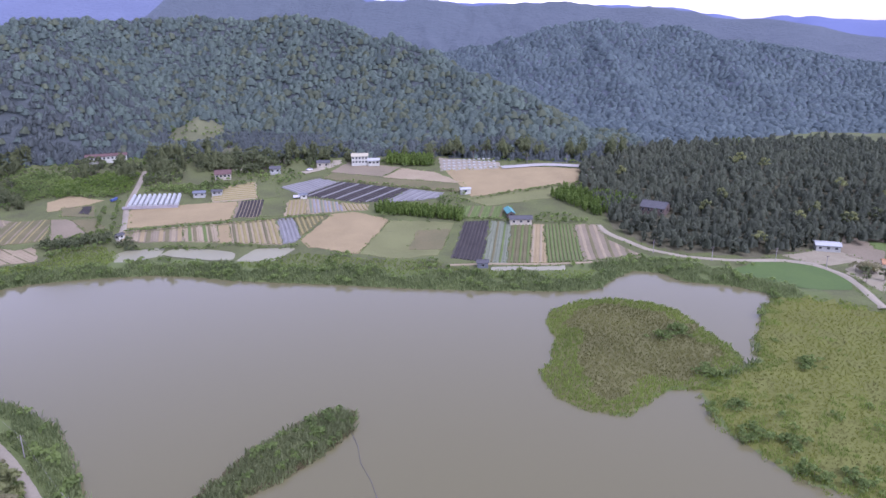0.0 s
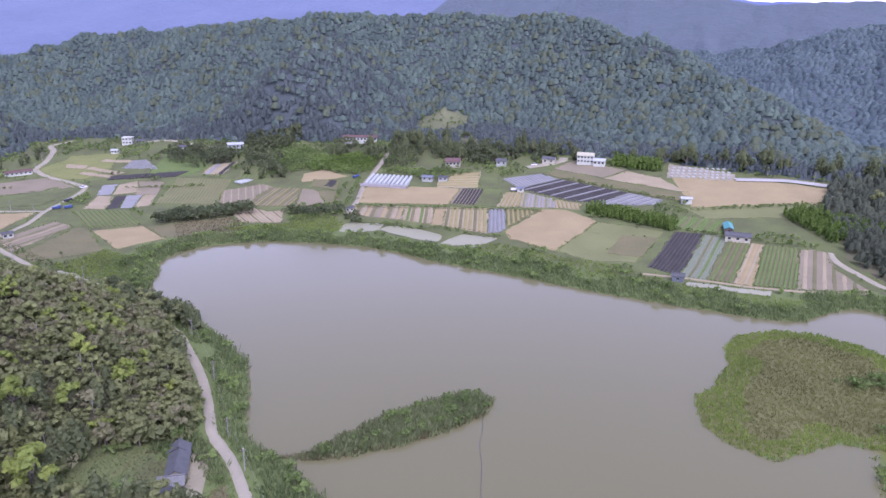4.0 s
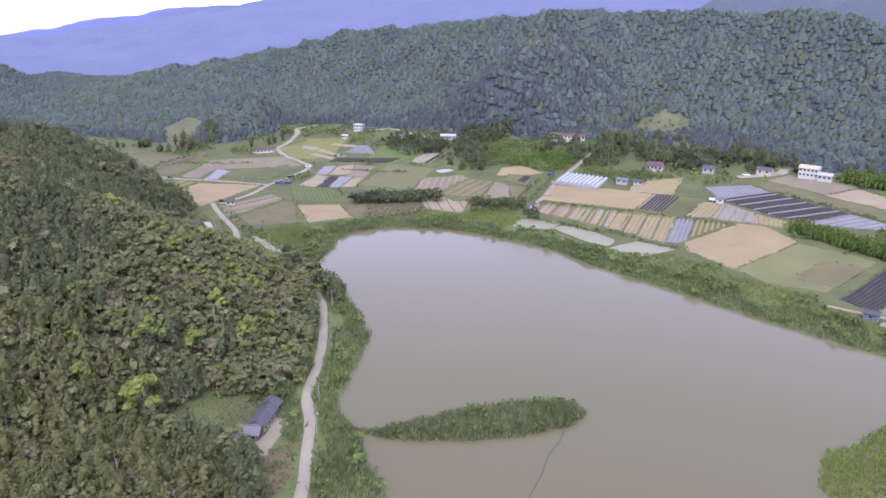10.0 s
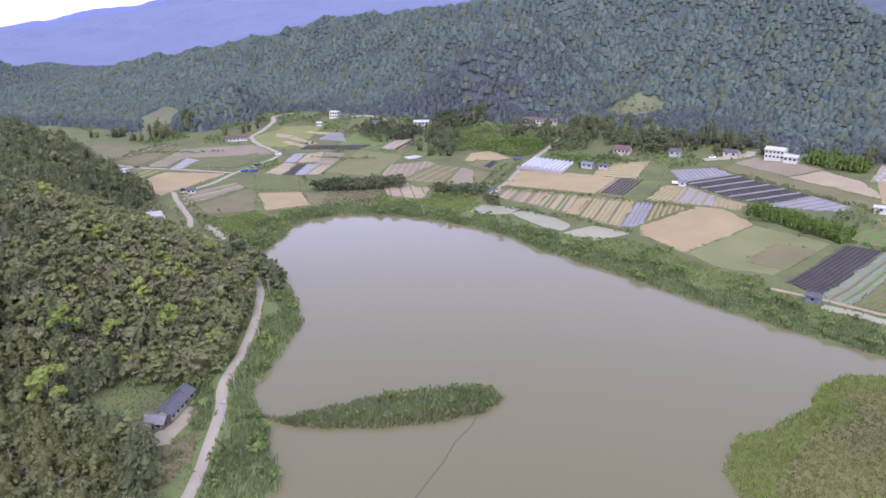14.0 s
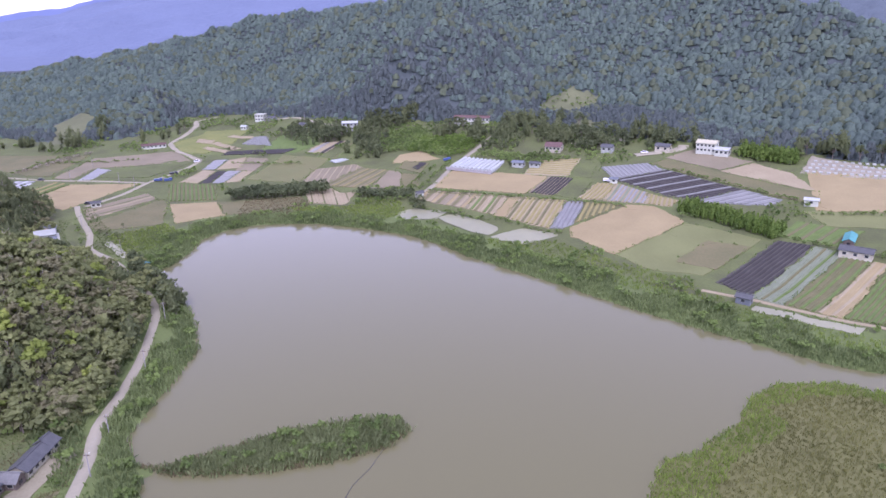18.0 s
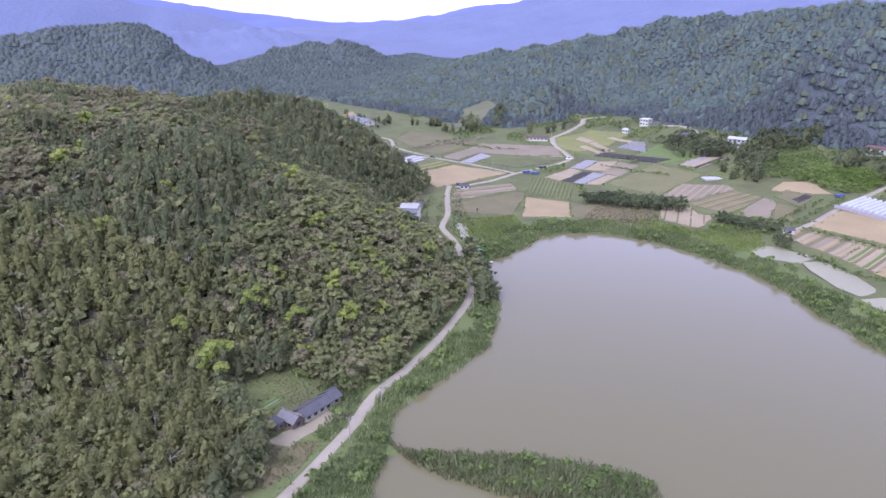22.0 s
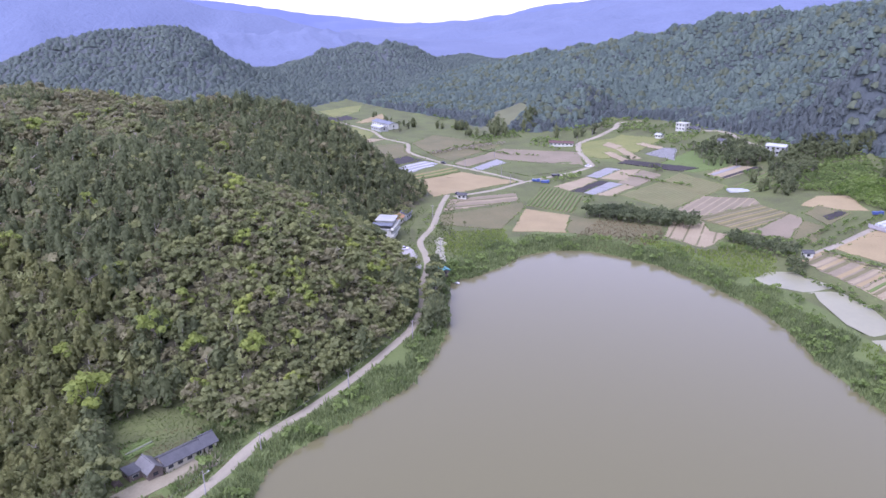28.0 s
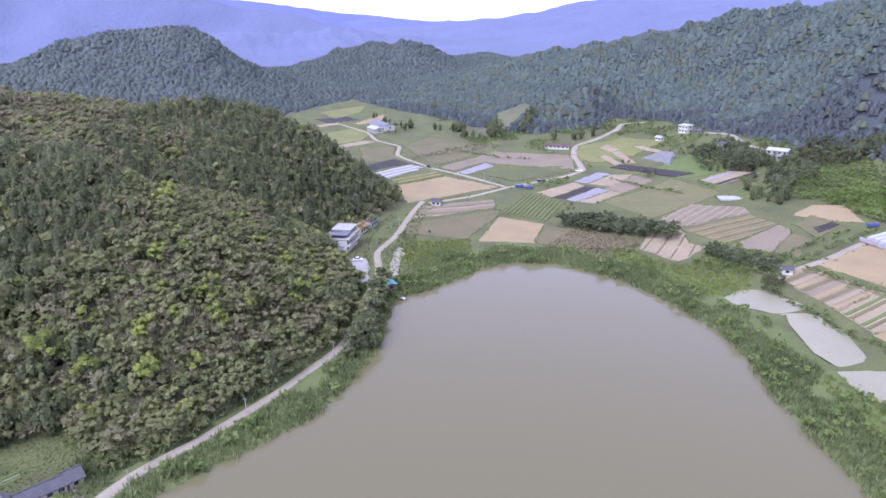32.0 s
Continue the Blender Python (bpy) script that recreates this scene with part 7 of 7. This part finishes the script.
for home in ([(-160.7, 488.4), (-153.7, 520.2), (-125.2, 525.4), (-106.0, 514.0), (-105.2, 485.3), (-136.0, 484.4)], [(-100.2, 516.1), (-78.1, 540.4), (-70.0, 513.5), (-82.4, 488.8), (-91.7, 496.5)]):
    p = np.array(home, float)
    x, y = spread(tree_rng, (p[:, 0].min(), p[:, 0].max(), p[:, 1].min(), p[:, 1].max()), 4.4, lambda x, y: (inside_distance(x, y, home) > 0) & off_lanes(x, y, 4))
    for cx, cy in ((-145, 477), (-112.3, 485.6), (-81.5, 497.9), (-57, 503.5)):
        k = np.hypot(x - cx, y - cy) > 9
        x, y = x[k], y[k]
    scatter("village_grove", BROAD + CONE_MID, x, y, tree_rng.uniform(4, 8, len(x)), tree_rng, [GROVE, BARK], "garden trees round the cottages", "trees", patch=0.2)
stand("village_bushes", [(-199.3, 460.4), (-145.3, 463.5), (-101.4, 471.0), (-126.6, 465.2), (-143.0, 444.7), (-157.1, 444.7)], 2.6, 1.2, 2.8, BUSH, [BRUSH, BARK], "green garden bushes behind the greenhouse", "bushes", patch=0.25)

# rough ground round the farmhouse
HOMESTEAD = [(-112, 104), (-96, 107), (-84, 109), (-76, 112), (-70, 124), (-80, 134), (-90, 140), (-98, 142), (-108, 132), (-117, 122)]
x, y = spread(tree_rng, (-118, -66, 100, 145), 0.9, lambda x, y: (inside_distance(x, y, HOMESTEAD) > 0) & (inside_distance(x, y, YARD) < -0.3) & off_lanes(x, y, 1.8))
for cx, cy, r in ((-88.9, 126, 4), (-91.5, 129.5, 3.8), (-86.5, 122.5, 3.8), (-85.3, 119, 3.4), (-84.5, 115.6, 2.6), (-82.4, 112.6, 2)):
    k = np.hypot(x - cx, y - cy) > r
    x, y = x[k], y[k]
dry = (wavy(x, y, 14, start=17) > 0.1) & (x > -104)
scatter("homestead_dry_grass", TUFT, x[dry], y[dry], tree_rng.uniform(0.3, 0.7, dry.sum()), tree_rng, [REED_DRY], "dry straw-coloured grass round the farmhouse", "grass", patch=0.3)
scatter("homestead_grass", TUFT, x[~dry], y[~dry], tree_rng.uniform(0.25, 0.6, (~dry).sum()), tree_rng, [REED_GREEN], "short green grass behind the farmhouse", "grass", patch=0.3)
for k, (x, y, h) in enumerate([(-233, 195.5, 12), (-227, 196.5, 13), (-220, 196.5, 12)]):
    plant_tree(GREEN_TREES, k, x, y, h, "tall broadleaf tree in front of the white house", "trees beside the white house")
for k, (x, y, h) in enumerate([(214.5, 375.3, 9), (233.2, 381.9, 9)]):
    plant_tree(GREEN_TREES, k, x, y, h, "light green broadleaf tree at the edge of the pine wood", "trees above the fish pond")
x, y = 191.7 + tree_rng.normal(0, 2.2, 22), 312.1 + tree_rng.normal(0, 2.2, 22)
scatter("brown_thicket", BUSH, x, y, tree_rng.uniform(2.5, 4.5, 22), tree_rng, [LEAF_GREY, BARK], "brownish thicket beside the fish pond lane", "bushes")
stand("villa_trees", [(-200, 199), (-214, 196), (-236, 192), (-246, 195), (-238, 200), (-220, 202), (-206, 203)], 3.4, 8.5, 12, BROAD, [LEAF, BARK], "tall green trees hiding the yard of the white house", "trees", patch=0.2)
x, y = spread(tree_rng, (-118, -66, 100, 145), 5, lambda x, y: (inside_distance(x, y, HOMESTEAD) > 0) & (inside_distance(x, y, HOMESTEAD) < 4) & (inside_distance(x, y, YARD) < -2) & off_lanes(x, y, 3))
scatter("homestead_shrubs", BUSH, x, y, tree_rng.uniform(1.0, 2.4, len(x)), tree_rng, [BRUSH, BARK], "leafy shrubs round the farmhouse clearing", "shrubs", patch=0.2)
stand("villa_trees", [(-236, 200), (-252, 196), (-275, 204), (-292, 222), (-284, 226), (-268, 214), (-262, 199), (-245, 197)], 4.0, 4, 7.5, BROAD, [LEAF, BARK], "green trees at the foot of the hill behind the white house", "trees", patch=0.2)
stand("lane_bushes", [(-246, 224), (-262, 235), (-276, 240), (-290, 240), (-272, 229), (-255, 222)], 2.6, 0.8, 2.4, BUSH, [BRUSH, BARK], "garden bushes along the lane beside the white house", "bushes", patch=0.2)
stand("lane_bushes", [(-170, 208), (-182, 214), (-192, 218), (-204, 220), (-206, 227), (-196, 228), (-178, 215)], 2.4, 1.0, 3.0, BUSH, [BRUSH, BARK], "leafy bushes on the shore beside the boathouse", "bushes", patch=0.2)
VERGE = [(-206, 223), (-212, 229), (-250, 240), (-275, 246), (-300, 254), (-318, 264), (-322, 258), (-300, 248), (-264, 235), (-243, 223), (-224, 222)]
stand("verge_weeds", VERGE, 1.6, 0.5, 1.2, TUFT, [REED_GREEN], "rough weeds between the lane and the water channel", "weeds", patch=0.3)
stand("verge_weeds", [(-200, 203), (-214, 207), (-236, 206), (-244, 212), (-250, 217), (-268, 222), (-285, 230), (-300, 240), (-305, 236), (-285, 225), (-266, 217), (-245, 218), (-232, 217), (-206, 214)], 1.6, 0.4, 1.0, TUFT, [REED_GREEN], "rough weeds round the paved yard", "weeds", patch=0.3)
for k in range(34):
    u = k / 33
    cx, cy = np.interp(u, [0, 0.35, 0.7, 1], [-150, -168, -186, -204]), np.interp(u, [0, 0.35, 0.7, 1], [198, 204.5, 208.5, 214])
    side = 1 if k % 2 else -1
    x, y = cx + side * -0.35 * tree_rng.uniform(3.4, 5.0) * -1, cy + side * tree_rng.uniform(3.4, 5.5)
    plant_tree(GREEN_TREES if k % 3 else HILL_TREES[2], k, x, y, tree_rng.uniform(6, 9), "green broadleaf tree overhanging the lane by the shore", "trees along the lane")
stand("shore_grove", [(-138, 199), (-150, 207), (-165, 212), (-183, 216), (-192, 218), (-196, 214), (-184, 211), (-170, 208), (-152, 201)], 3.4, 5, 8, BROAD, [GROVE, BARK], "dense green grove between the lane and the lake", "trees", patch=0.2)
stand("hill_fringe", [(-148, 192), (-160, 198), (-176, 203), (-190, 205), (-204, 209), (-206, 203), (-190, 200), (-165, 195)], 3.4, 5, 8.5, BROAD, [LEAF, BARK], "green trees of the hill leaning over the lane", "trees", patch=0.2)
